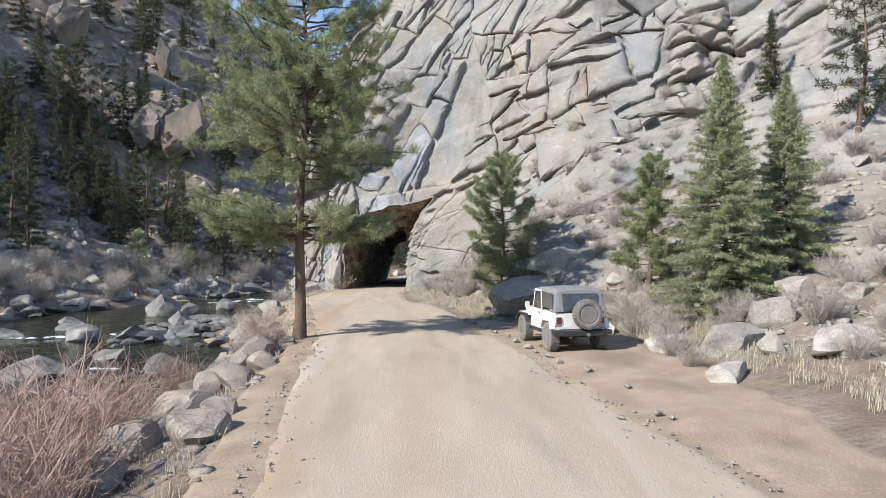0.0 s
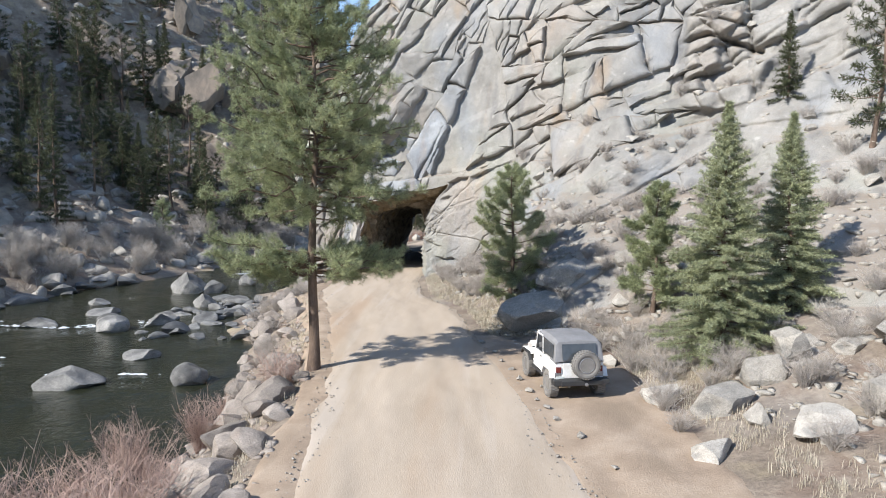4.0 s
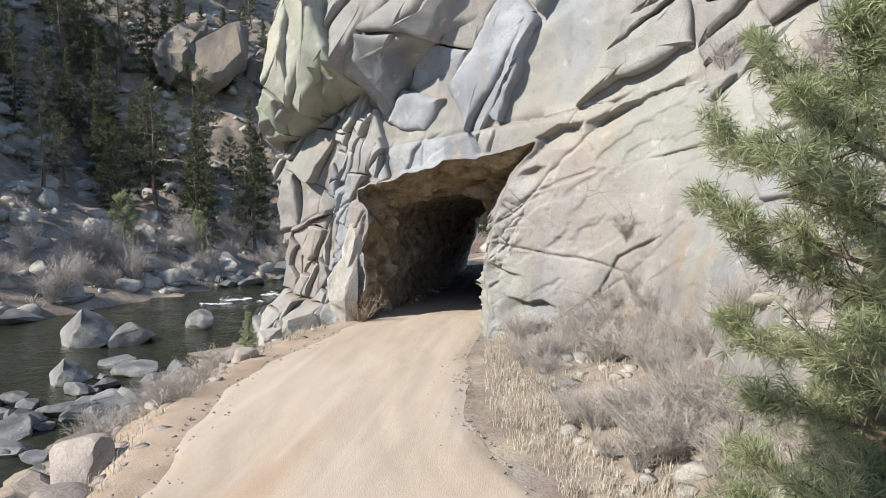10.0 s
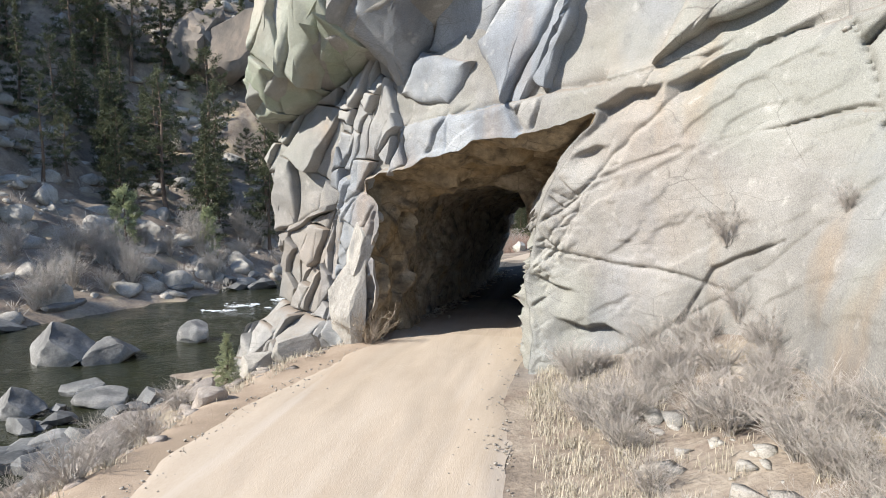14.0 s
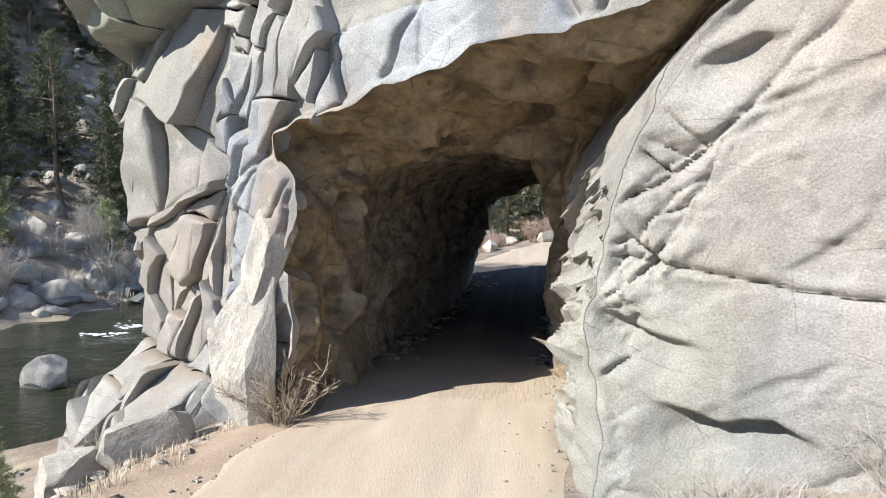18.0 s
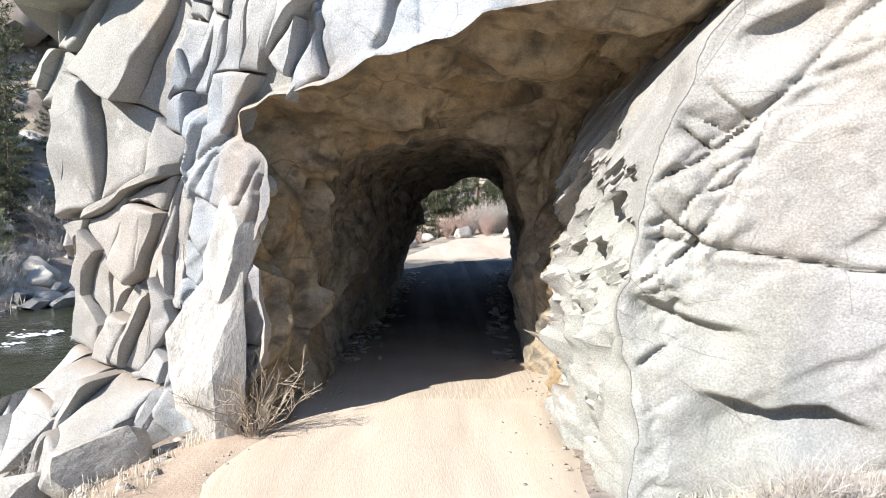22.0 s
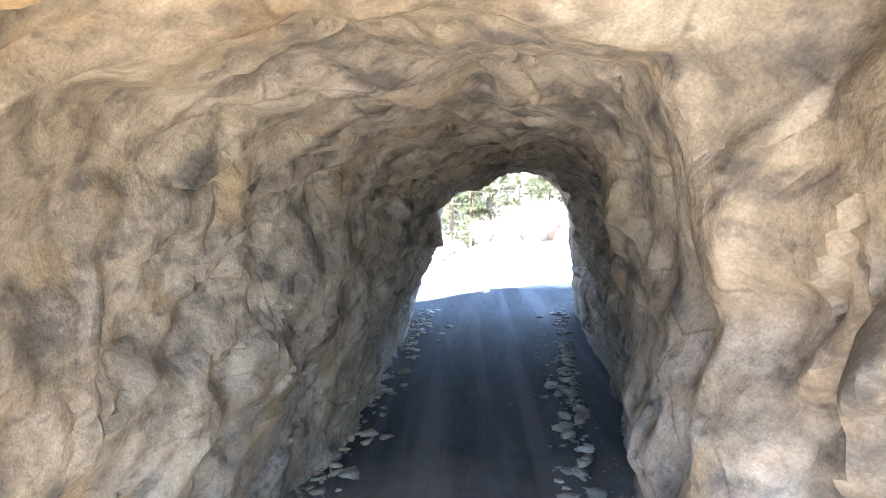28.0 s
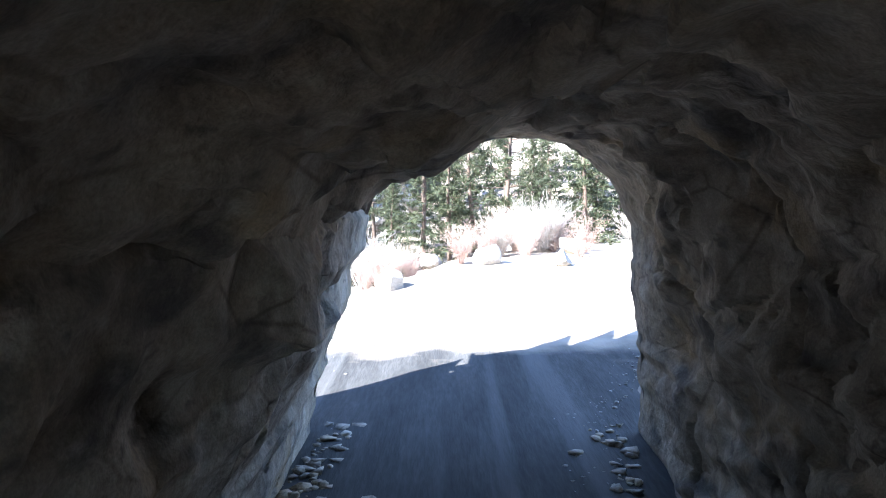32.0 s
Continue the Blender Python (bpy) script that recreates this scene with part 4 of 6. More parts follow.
def block_cap(poly, lean_u, lean_z, off, r, gap, seed):
    """One block of the face: its outline drawn in from the joints, a hewn front that leans its own way, worn edges, and flanks that go back into the rock."""
    p = np.array(poly)
    mid = p.mean(0)
    nxt = np.roll(p, -1, 0)
    length = np.hypot(*(nxt - p).T)
    pts = np.concatenate([a + (b - a) * (np.arange(k) / k)[:, None] for a, b, k in zip(p, nxt, np.maximum((length / 0.11).astype(int), 2))])
    # the joints wander a little, alike for both sides
    pts = pts + np.stack([0.13 * fbm(pts[:, 0] * 0.9, pts[:, 1] * 0.9, 0, 3, 3), 0.13 * fbm(pts[:, 0] * 0.9, pts[:, 1] * 0.9, 5, 3, 4)], -1)
    span = pts - mid
    reach = np.linalg.norm(span, axis=1, keepdims=True)
    # way in from the edge, square to it
    tan = np.roll(pts, -1, 0) - np.roll(pts, 1, 0)
    square = np.abs(tan[:, 0] * span[:, 1] - tan[:, 1] * span[:, 0]) / (np.linalg.norm(tan, axis=1) * reach[:, 0] + 1e-9)
    slope = 1 / np.maximum(square, 0.35)[:, None]
    inner = np.clip(1 - (gap * slope) / reach, 0.3, 1)
    least = np.percentile(reach, 30)
    r = min(r, 0.4 * least)
    rows = []
    for w in [2.6, 1.4, 1.0, 0.72, 0.45, 0.24, 0.1, 0.0]:
        rows.append((inner - np.minimum(w * r * slope / reach, 0.5 * inner), w))
    first = rows[0][0]
    n_in = max(3, int(np.max(reach) / 0.13))
    rings = [(first * k / n_in, 9.0) for k in range(1, n_in)] + rows
    us, ds, zs = [], [], []
    core = np.concatenate([mid + 0.75 * (p - mid), mid + 0.4 * (p - mid)])
    plane = np.linalg.lstsq(np.column_stack([np.ones(len(core)), core - mid]), cliff_depth(core[:, 0], core[:, 1]), rcond=None)[0]
    for q, w in rings:
        xy = mid + span * q
        d = plane[0] + (plane[1] - lean_u) * (xy[:, 0] - mid[0]) + (plane[2] - lean_z) * (xy[:, 1] - mid[1]) - off
        k = max(0.0, 1 - w)
        d = d + 0.75 * r * (1 - math.sqrt(max(0.0, 1 - k * k)))
        fade = min(1.0, 0.4 + w)
        d = d - fade * (0.07 * chisel(xy[:, 0] / 1.3 + seed, xy[:, 1] / 1.0, 3) + 0.035 * chisel(xy[:, 0] / 0.5 + seed, xy[:, 1] / 0.42, 4) + 0.06 * fbm(xy[:, 0] * 0.6 + seed, xy[:, 1] * 0.6, 0, 3, 5))
        us.append(xy[:, 0]), ds.append(d), zs.append(xy[:, 1])
    # flanks
    for back in (0.25, 0.9):
        us.append(us[-1]), zs.append(zs[-1]), ds.append(np.maximum(ds[len(rings) - 1] + back, ds[-1]))
    n = len(pts)
    V = cliff_point(np.array(us), np.array(ds), np.array(zs)).reshape(-1, 3)
    centre = V[:n].mean(0)
    F = grid_faces(len(us), n, True).tolist() + [[len(V), (k + 1) % n, k] for k in range(n)]
    return np.concatenate([V, centre[None]]), F


def width_of(poly):
    """Least breadth of an outline."""
    p = np.array(poly)
    return min(np.ptp(p @ np.array([math.cos(a), math.sin(a)])) for a in np.linspace(0, math.pi, 12, endpoint=False))


for seed, (poly, u, z, off, lu, lz, r, gap) in enumerate(BLOCKS):
    # none past the edge of the spur
    poly = clip(poly, -1, 0, 0.45 - float(np.interp(z, SPUR_Z, SPUR_U)))
    if len(poly) < 3:
        continue
    if capped(np.array(u), np.array(z)) < 0.5 or z < -2.5 or width_of(poly) < 0.3 or u < -39.5 or z > 22.5:
        continue
    p = np.array([u, z]) + 0.8 * (np.array(poly) - [u, z])
    if inside(OPENING, 0.866 * p[:, 0] + 0.5 * cliff_depth(p[:, 0], p[:, 1]), p[:, 1]).any():
        continue
    V, F = block_cap(poly, lu, lz, off, r, gap, 3.7 * seed)
    hue = 2 if u + 0.25 * z < -29.2 and z > 6.75 + 0.37 * (u + 36.7) else 1 if (-33.6 < u < -25.0 and 4.2 < z < 9.8) else 0
    mesh_object("block", V, F, SKINS[hue], cliff, crisp=32)

# rear face of the spur, with the far mouth
bx, bz = np.arange(-15, 45, 0.22), np.arange(-3, 40, 0.22)
BX, BZ = np.meshgrid(bx, bz, indexing="ij")
rel, _ = blocks(BX + 60, BZ, 31.0)
BY = 73.0 - np.interp(BZ, [-3, 5, 20, 46], [0, 0, 3, 14]) + rel * 0.5
BP = np.stack([BX, BY, BZ], -1).reshape(-1, 3)
hole_b = inside(EXIT, BX, BZ).reshape(-1)
fb_ = grid_faces(len(bx), len(bz))
fb_ = fb_[~hole_b[fb_].all(1)]
# only where it closes the rock behind the front face
bu, bd = 0.866 * BX - 0.5 * BY, 0.5 * BX + 0.866 * BY
front_d = cliff_depth(bu, BZ) - 0.6
fb_ = fb_[(front_d < bd).reshape(-1)[fb_].any(1)]
rim = np.unique(fb_[hole_b[fb_]])
BP[rim, 0], BP[rim, 2] = nearest(EXIT, BP[rim, 0], BP[rim, 2])
BP[rim, 1] = 73.0
mesh_object("rear_face", BP, fb_[:, ::-1], GRANITE, cliff, "rear face of the rock spur", crisp=26)

# tunnel
n_ring = 300
start_y = face_y(OPENING[:, 0], OPENING[:, 1]) - 0.012
ks = np.r_[np.linspace(0, 1, 90), 1 + np.arange(1, 230) / 229.0]
rings = []
arch_y = 54.3 + 0.30 * (INNER[:, 0] + 4.7)
for k in ks:
    if k <= 1:
        q = k ** 1.15
        y = start_y + (arch_y - start_y) * k
        ring = (1 - q) * OPENING + q * INNER
    else:
        q = smooth(0.0, 0.75, k - 1)
        y = arch_y + (73.2 - arch_y) * (k - 1)
        # the bore is a little wider behind its mouth
        swell = 1 + 0.015 * smooth(0, 0.04, k - 1) * smooth(0.7, 0.2, k - 1)
        ring = (1 - q) * ((INNER - (-4.6, 1.0)) * swell + (-4.6, 1.0)) + q * EXIT
    rings.append(np.column_stack([ring[:, 0], y, ring[:, 1]]))
T = np.array(rings)
way = np.stack([T[..., 0] + 4.3, T[..., 2] - 2.0], -1)
way /= np.linalg.norm(way, axis=-1, keepdims=True)
arc = np.linspace(0, 17.0, n_ring)[None, :] + 0 * T[..., 1]
wy_, wa = T[..., 1] + 0.4 * vnoise(T[..., 1] * 0.4, arc * 0.4, 0, 3), arc + 0.4 * vnoise(T[..., 1] * 0.4, arc * 0.4, 4, 5)
# hewn faces, each at its own depth and lean, and under the brow flat slabs that have dropped off along their bedding
HEWN = grow([(40, -2), (80, -2), (80, 20), (40, 20)], lambda u, z: (25, 1.3, 0.8, 0.09, 0.02, 0.06), (), 27)
SLABBY = grow([(40, -2), (80, -2), (80, 20), (40, 20)], lambda u, z: (80, 2.4, 0.7, 0.24, 0.04, 0.04), (), 29)
SPLINTERS = grow([(40, -2), (100, -2), (100, 20), (40, 20)], lambda u, z: (30, 0.7, 0.4, 0.10, 0.03, 0.04), (), 31)
hewn, _, _ = jointed(HEWN, wy_, wa, 0.05, None, 0.6, smooth(-0.2, 0.4, vnoise(wy_ * 0.6, wa * 0.6, 3, 45)))
slabby, _, _ = jointed(SLABBY, wy_, wa, 0.045, None, 0.4, smooth(0.0, 0.5, vnoise(wy_ * 0.6, wa * 0.6, 3, 47)))
within = smooth(0.98, 1.06, ks)[:, None]
bump = -(within * hewn * 1.1 + (1 - within) * slabby)
bump = bump + 0.20 * fbm(wy_ * 0.6, wa * 0.6, 0, 3, 55) + 0.05 * chisel(wy_ / 0.8, wa / 0.6, 57) + 0.045 * fbm(wy_ * 2.2, wa * 2.2, 0, 3, 63) + 0.03 * chisel(wy_ / 0.33, wa / 0.3, 64)
fade = (np.minimum(smooth(0, 0.14, ks), smooth(2.0, 1.86, ks)) * (1 + 0.4 * smooth(1.06, 1.0, ks)) * (1 - 0.5 * np.exp(-((ks - 1) / 0.06) ** 2)))[:, None]
# splintered granite on the sunny jamb
fj_ = np.arange(n_ring) / n_ring
bump = bump + (smooth(0.60, 0.68, fj_) * smooth(0.99, 0.9, fj_))[None, :] * smooth(0.8, 0.5, ks)[:, None] * (1.3 * jointed(SPLINTERS, wy_ + wa, wa, 0.04, None, 0.5)[0] + 0.12 * chisel((wy_ + wa) / 0.9, wa / 0.6, 82) + 0.07 * chisel((wy_ - wa) / 0.36, wa / 0.28, 83))
T[..., 0] += way[..., 0] * bump * fade
T[..., 2] += way[..., 1] * bump * fade
tunnel = mesh_object("tunnel", T.reshape(-1, 3), grid_faces(len(ks), n_ring), TUNNEL, crisp=34)
# the jambs by the mouth are still the cliff's own granite
tunnel.data.materials.append(GRANITE)
fi, fj = np.divmod(np.arange(len(tunnel.data.polygons)), n_ring - 1)
k_ = ks[fi] + 0.10 * vnoise(fi * 0.15, fj * 0.08, 0, 3)
skin = ((fj > 0.635 * n_ring) & (k_ < 0.62)) | ((fj < 0.30 * n_ring) & (k_ < 0.10))
tunnel.data.polygons.foreach_set("material_index", skin.astype(np.int32))
tagged(tunnel, "rough hewn brown rock tunnel bored through the cliff", "tunnel", kind="structure")


def top_z(x, y):
    """Height of the ground or of the apron of rock over it."""
    x, y = np.atleast_1d(np.asarray(x, float)), np.atleast_1d(np.asarray(y, float))
    z = ground_z(x, y)
    U, D = 0.866 * x - 0.5 * y, 0.5 * x + 0.866 * y
    col = CD[np.clip(np.searchsorted(cu, U), 0, len(cu) - 1)]
    under = col < D[:, None]
    high = np.where(under.any(1), cz[len(cz) - 1 - np.argmax(under[:, ::-1], 1)], -9)
    return np.where((U > -22) & (U < 30), np.maximum(z, high), z)


def at(x, y, dz=-0.1, rz=0.0, s=1.0, rx=0.0, ry=0.0):
    return pose(x, y, float(top_z(x, y)[0]) + dz, rx, ry, rz) @ Matrix.Scale(s, 4)


# ---- trees ----
def tube(path, radii, sides=7):
    path, radii = np.asarray(path, float), np.asarray(radii, float)
    d = np.gradient(path, axis=0)
    d /= np.linalg.norm(d, axis=1, keepdims=True) + 1e-9
    ref = np.where(np.abs(d[:, 2:3]) > 0.9, [[1.0, 0, 0]], [[0, 0, 1.0]])
    a = np.cross(d, ref)
    a /= np.linalg.norm(a, axis=1, keepdims=True) + 1e-9
    b = np.cross(d, a)
    th = np.linspace(0, 2 * math.pi, sides, endpoint=False)
    v = path[:, None] + radii[:, None, None] * (a[:, None] * np.cos(th)[None, :, None] + b[:, None] * np.sin(th)[None, :, None])
    return v.reshape(-1, 3), grid_faces(len(path), sides, True)


def join(pieces):
    verts, faces, n = [], [], 0
    for v, f in pieces:
        verts.append(v)
        faces.append(np.asarray(f) + n)
        n += len(v)
    return np.concatenate(verts), np.concatenate(faces)


def unit(v):
    return v / (np.linalg.norm(v, axis=-1, keepdims=True) + 1e-9)


def needles(centres, axes, count, length, width, spread, rng):
    """Bunches of needles: each one a thin kite round its bunch's axis."""
    n = len(centres)
    c, a = np.repeat(centres, count, 0), np.repeat(axes, count, 0)
    d = unit(a * (1 - spread) + unit(rng.normal(0, 1, (n * count, 3))) * spread * 1.6)
    s = unit(np.cross(d, rng.normal(0, 1, d.shape)))
    ln = (length * rng.uniform(0.7, 1.15, len(d)))[:, None]
    start = c - a * (rng.uniform(0, 1, len(d))[:, None] * length * 1.1)
    v = np.stack([start, start + d * ln * 0.5 + s * width, start + d * ln, start + d * ln * 0.5 - s * width], 1).reshape(-1, 3)
    return v, np.arange(len(v)).reshape(-1, 4)


def limb_path(base, az, ln, rise, n=6):
    out = np.array([math.cos(az), math.sin(az), 0])
    t = np.linspace(0, 1, n)[:, None]
    return base + out * ln * t + np.array([0, 0, 1.0]) * (rise * ln * (0.55 * t + 0.45 * t * t) - 0.10 * ln * t * (1 - t)), out


def pine(name, height, radius, m, label, seed, kick=0.0, limbs=44, first=0.2, low=(), forks=0, tufts=5, count=30, length=0.17, width=0.0065, twigs=9, group="", trunk=0.017, bend=0.03, mat=None, spread=0.25, bare=0.28, clump=0.35):
    """A ponderosa: limbs, side twigs and round tufts of long needles."""
    rng = np.random.default_rng(seed)
    tree = empty(name, m, label, "tree", group)
    zs = np.linspace(0, height, 16)
    u_ = zs / height
    path = np.stack([bend * height * (u_ ** 1.5) * math.cos(seed) + 0.012 * height * np.sin(u_ * 7 + seed), bend * height * u_ * math.sin(seed) + 0.012 * height * np.cos(u_ * 6), zs], -1)
    path[:, 0] += kick * (1 - np.exp(-zs / 1.6))
    r0 = trunk * height + 0.01
    wood = [tube(path, r0 * (1 - 0.94 * u_ ** 0.9) * (1 + 0.35 * np.exp(-zs / 0.35)) + 0.006, 10)]
    centres, axes = [], []
    plan = [(first + (1 - first) * (k + rng.uniform(0, 1)) / limbs, k * 2.4 + rng.uniform(-0.6, 0.6), None, None) for k in range(limbs)] + list(low)
    for u, az, ln, rise in plan:
        base = np.array([np.interp(u * height, zs, path[:, q]) for q in range(3)])
        if ln is None:
            v = (u - first) / (1 - first)
            shape = np.interp(v, [0, 0.12, 0.35, 0.6, 0.85, 1], [0.65, 1.0, 1.0, 0.82, 0.5, 0.15])
            ln, rise = radius * shape * rng.uniform(0.65, 1.12), -0.05 + 0.75 * v + rng.uniform(-0.1, 0.15)
        limb, out = limb_path(base, az, ln, rise)
        limb[1:-1] += rng.normal(0, 0.03 * ln, (4, 3))
        t = np.linspace(0, 1, 6)
        wood.append(tube(limb, (0.013 * ln + 0.008) * (1 - 0.85 * t), 5))
        n_tw = max(3, int(twigs * (0.4 + ln / radius)))
        for w in range(n_tw):
            q = bare + (1 - bare) * (w + rng.uniform(0, 1)) / n_tw
            p = np.array([np.interp(q, t, limb[:, c]) for c in range(3)])
            side = np.array([-out[1], out[0], 0]) * (1 if w % 2 else -1)
            ax = unit(out * rng.uniform(0.4, 1.0) + side * rng.uniform(0.2, 1.0) + np.array([0, 0, rng.uniform(0.3 - 1.6 * spread, 0.3 + 1.6 * spread)]))
            tw = (0.10 + 0.34 * ln * (1.1 - q)) * rng.uniform(0.6, 1.2)
            tip = p + ax * tw
            wood.append(tube(np.array([p, (p + tip) / 2 + rng.normal(0, 0.02, 3), tip]), [0.010, 0.008, 0.005], 3))
            for _ in range(tufts):
                f = rng.uniform(clump, 1.05)
                centres.append(p + ax * tw * f + rng.normal(0, 0.045 + 0.05 * tw, 3))
                axes.append(unit(ax + rng.normal(0, 0.45, 3) + np.array([0, 0, 0.35])))
    v, f = join(wood)
    mesh_object("trunk", v, f, BARK, tree, "brown bark with thin limbs")
    nv, nf = needles(np.array(centres), np.array(axes), count, length, width, 0.55, rng)
    mesh_object("crown", nv, nf, mat or NEEDLE, tree, "tufts of long green needles", smooth_shade=False)
    return tree


def spruce(name, height, radius, m, label, seed, limbs=120, twigs=13, count=16, length=0.10, width=0.006, group="", first=0.03, mat=None):
    """A spruce: tiers of drooping limbs with flat sprays of short needles."""
    rng = np.random.default_rng(seed)
    tree = empty(name, m, label, "tree", group)
    zs = np.linspace(0, height, 8)
    path = np.stack([0.01 * height * np.sin(zs), 0 * zs, zs], -1)
    wood = [tube(path, (0.013 * height + 0.01) * (1 - 0.95 * zs / height) + 0.005, 8)]
    centres, axes = [], []
    for k in range(limbs):
        u = first + (1 - first) * ((k + rng.uniform(0, 1)) / limbs) ** 0.9
        v = (u - first) / (1 - first)
        ln = max(0.10, radius * (1 - v) ** 0.85 * rng.uniform(0.7, 1.15))
        limb, out = limb_path(np.array([0, 0, u * height]), k * 2.4 + rng.uniform(-0.4, 0.4), ln, -0.12 + 0.6 * v ** 1.5 + rng.uniform(-0.08, 0.08))
        t = np.linspace(0, 1, 6)
        wood.append(tube(limb, (0.012 * ln + 0.006) * (1 - 0.85 * t), 4))
        n_tw = max(3, int(twigs * (0.3 + ln / radius)))
        for w in range(n_tw):
            q = 0.15 + 0.85 * (w + rng.uniform(0, 1)) / n_tw
            p = np.array([np.interp(q, t, limb[:, c]) for c in range(3)])
            side = np.array([-out[1], out[0], 0]) * (1 if w % 2 else -1)
            ax = unit(out * 0.8 + side * rng.uniform(0.3, 0.9) + np.array([0, 0, rng.uniform(-0.3, 0.15)]))
            tw = (0.06 + 0.30 * ln * (1.1 - q)) * rng.uniform(0.7, 1.2)
            for f in np.arange(0.15, 1.05, max(0.12, 0.09 / tw)):
                centres.append(p + ax * tw * f)
                axes.append(unit(ax + rng.normal(0, 0.2, 3)))
    v, f = join(wood)
    mesh_object("trunk", v, f, BARK, tree)
    nv, nf = needles(np.array(centres), np.array(axes), count, length, width, 0.48, rng)
    mesh_object("crown", nv, nf, mat or SPRUCE, tree, smooth_shade=False)
    return tree


rng = np.random.default_rng(61)
LOW = [(rng.uniform(0.255, 0.315), a + rng.uniform(-0.45, 0.45), rng.uniform(1.6, 3.4), rng.uniform(-0.04, 0.2)) for a in (3.3, 2.6, 3.9, 0.1, -0.5, 0.6) for _ in range(5)]
HIGH_FORKS = [(rng.uniform(0.40, 0.62), rng.uniform(0, 6.28), rng.uniform(1.6, 3.0), rng.uniform(0.8, 1.9)) for _ in range(16)]
pine("pine_tree", 13.4, 3.5, at(-4.75, 23.0), "tall green ponderosa pine at the road's edge above the river", 3, limbs=104, first=0.40, twigs=12, tufts=6, count=26, length=0.17, width=0.0066, spread=0.55, trunk=0.0135, bare=0.2, clump=0.4, low=LOW + HIGH_FORKS, bend=0.02, kick=0.30)
pine("pine_tree", 6.2, 1.9, at(2.6, 31.5), "young ponderosa pine beside a shaded boulder", 5, limbs=60, first=0.05, twigs=12, tufts=5, count=40, length=0.16, width=0.0042, spread=0.45)
pine("pine_tree", 4.9, 1.3, at(7.6, 26.0), "young slender pine among grey rocks", 6, limbs=36, first=0.08, twigs=10, tufts=6, count=26, length=0.16, width=0.008)
spruce("spruce_tree", 8.0, 2.3, at(8.6, 21.6), "dense pointed blue-green spruce behind boulders", 7, limbs=260, twigs=20, count=13, width=0.008, length=0.12)
spruce("spruce_tree", 6.6, 1.9, at(11.3, 23.2), "shorter yellow-green spruce on the dry slope", 8, limbs=220, twigs=18, count=13, width=0.008, length=0.12)
spruce("spruce_tree", 1.6, 0.6, at(-10.7, 48.6), "small green sapling at the riverbank", 9, limbs=70, twigs=9, count=14, length=0.08)

# cheaper trees for the far slopes, built once each and copied
FAR = []
for k, (h, r) in enumerate(((9.0, 2.0), (7.0, 1.6), (11.0, 2.2))):
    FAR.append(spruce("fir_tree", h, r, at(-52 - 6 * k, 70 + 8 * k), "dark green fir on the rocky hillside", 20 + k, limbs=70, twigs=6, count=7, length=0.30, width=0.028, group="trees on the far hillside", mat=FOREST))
for k, (h, r) in enumerate(((8.5, 2.2), (10.5, 2.6))):
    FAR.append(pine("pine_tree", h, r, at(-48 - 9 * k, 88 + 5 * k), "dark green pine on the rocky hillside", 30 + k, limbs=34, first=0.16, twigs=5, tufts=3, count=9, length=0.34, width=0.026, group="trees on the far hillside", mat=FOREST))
rng = np.random.default_rng(77)
spots = []
while len(spots) < 150:
    x, y = rng.uniform(-78, -20), rng.uniform(25, 165)
    d = far_bank(y) - x
    if d < 7 or (d < 14 and rng.random() < 0.6) or any(math.hypot(x - a, y - b) < 2.2 for a, b in spots):
        continue
    spots.append((x, y))
for k, (x, y) in enumerate(spots):
    copy_thing(FAR[k % 5], at(x, y, -0.2, rng.uniform(0, 360), rng.uniform(0.6, 1.3)))
for k, (x, y) in enumerate([(-7, 106), (-3.5, 110), (0, 107), (3, 112), (-10, 112), (6, 108), (9, 114), (-1.5, 116), (12, 110), (-5.5, 117), (4.5, 119), (-13, 107), (-16, 112), (16, 116), (1.5, 122), (-8, 121), (-5, 104), (-1.8, 112), (1.4, 104), (-8.6, 109), (4.6, 105), (-12, 117), (7.5, 120), (-3, 124)]):
    copy_thing(FAR[(0, 2, 3, 0, 4)[k % 5]], at(x, y, -0.2, 37 * k, 0.8 + 0.25 * (k % 3)))
for k, (x, y, s) in enumerate([(-31, 84, 1.2), (-33.5, 88, 1.1), (-29, 91, 1.25), (-27, 87, 1.0), (-36, 86, 1.15), (-26, 94, 1.2), (-31, 97, 1.3), (-35, 93, 1.1), (-39, 84, 1.0), (-38, 97, 1.2), (-24, 99, 1.1), (-43, 88, 1.1), (-46, 76, 1.0), (-48, 70, 1.1), (-42, 79, 0.8)]):
    copy_thing(FAR[k % 5], at(x, y, -0.2, 53 * k, s))
rng = np.random.default_rng(83)
for k in range(20):
    y = rng.uniform(74, 128)
    x = far_bank(y) - rng.uniform(18, 44)
    copy_thing(FAR[(3, 0, 4, 2, 1)[k % 5]], at(x, y, -0.2, 71 * k, rng.uniform(0.8, 1.35)))
pine("pine_tree", 4.2, 1.25, at(-32.6, 75.6), "small bright green pine on the far bank", 41, limbs=30, first=0.08, twigs=6, tufts=4, count=10, length=0.26, width=0.018)
pine("pine_tree", 3.8, 0.9, at(-29.2, 81.0), "small bright green pine on the far bank", 42, limbs=30, first=0.08, twigs=6, tufts=4, count=10, length=0.26, width=0.018)
for x, y, s in ((16.2, 34.8, 0.62), (17.9, 30.2, 0.8), (20.5, 27.5, 0.7)):
    copy_thing(FAR[1 if s < 0.7 else 3], at(x, y, -0.3, 60 * s, s))

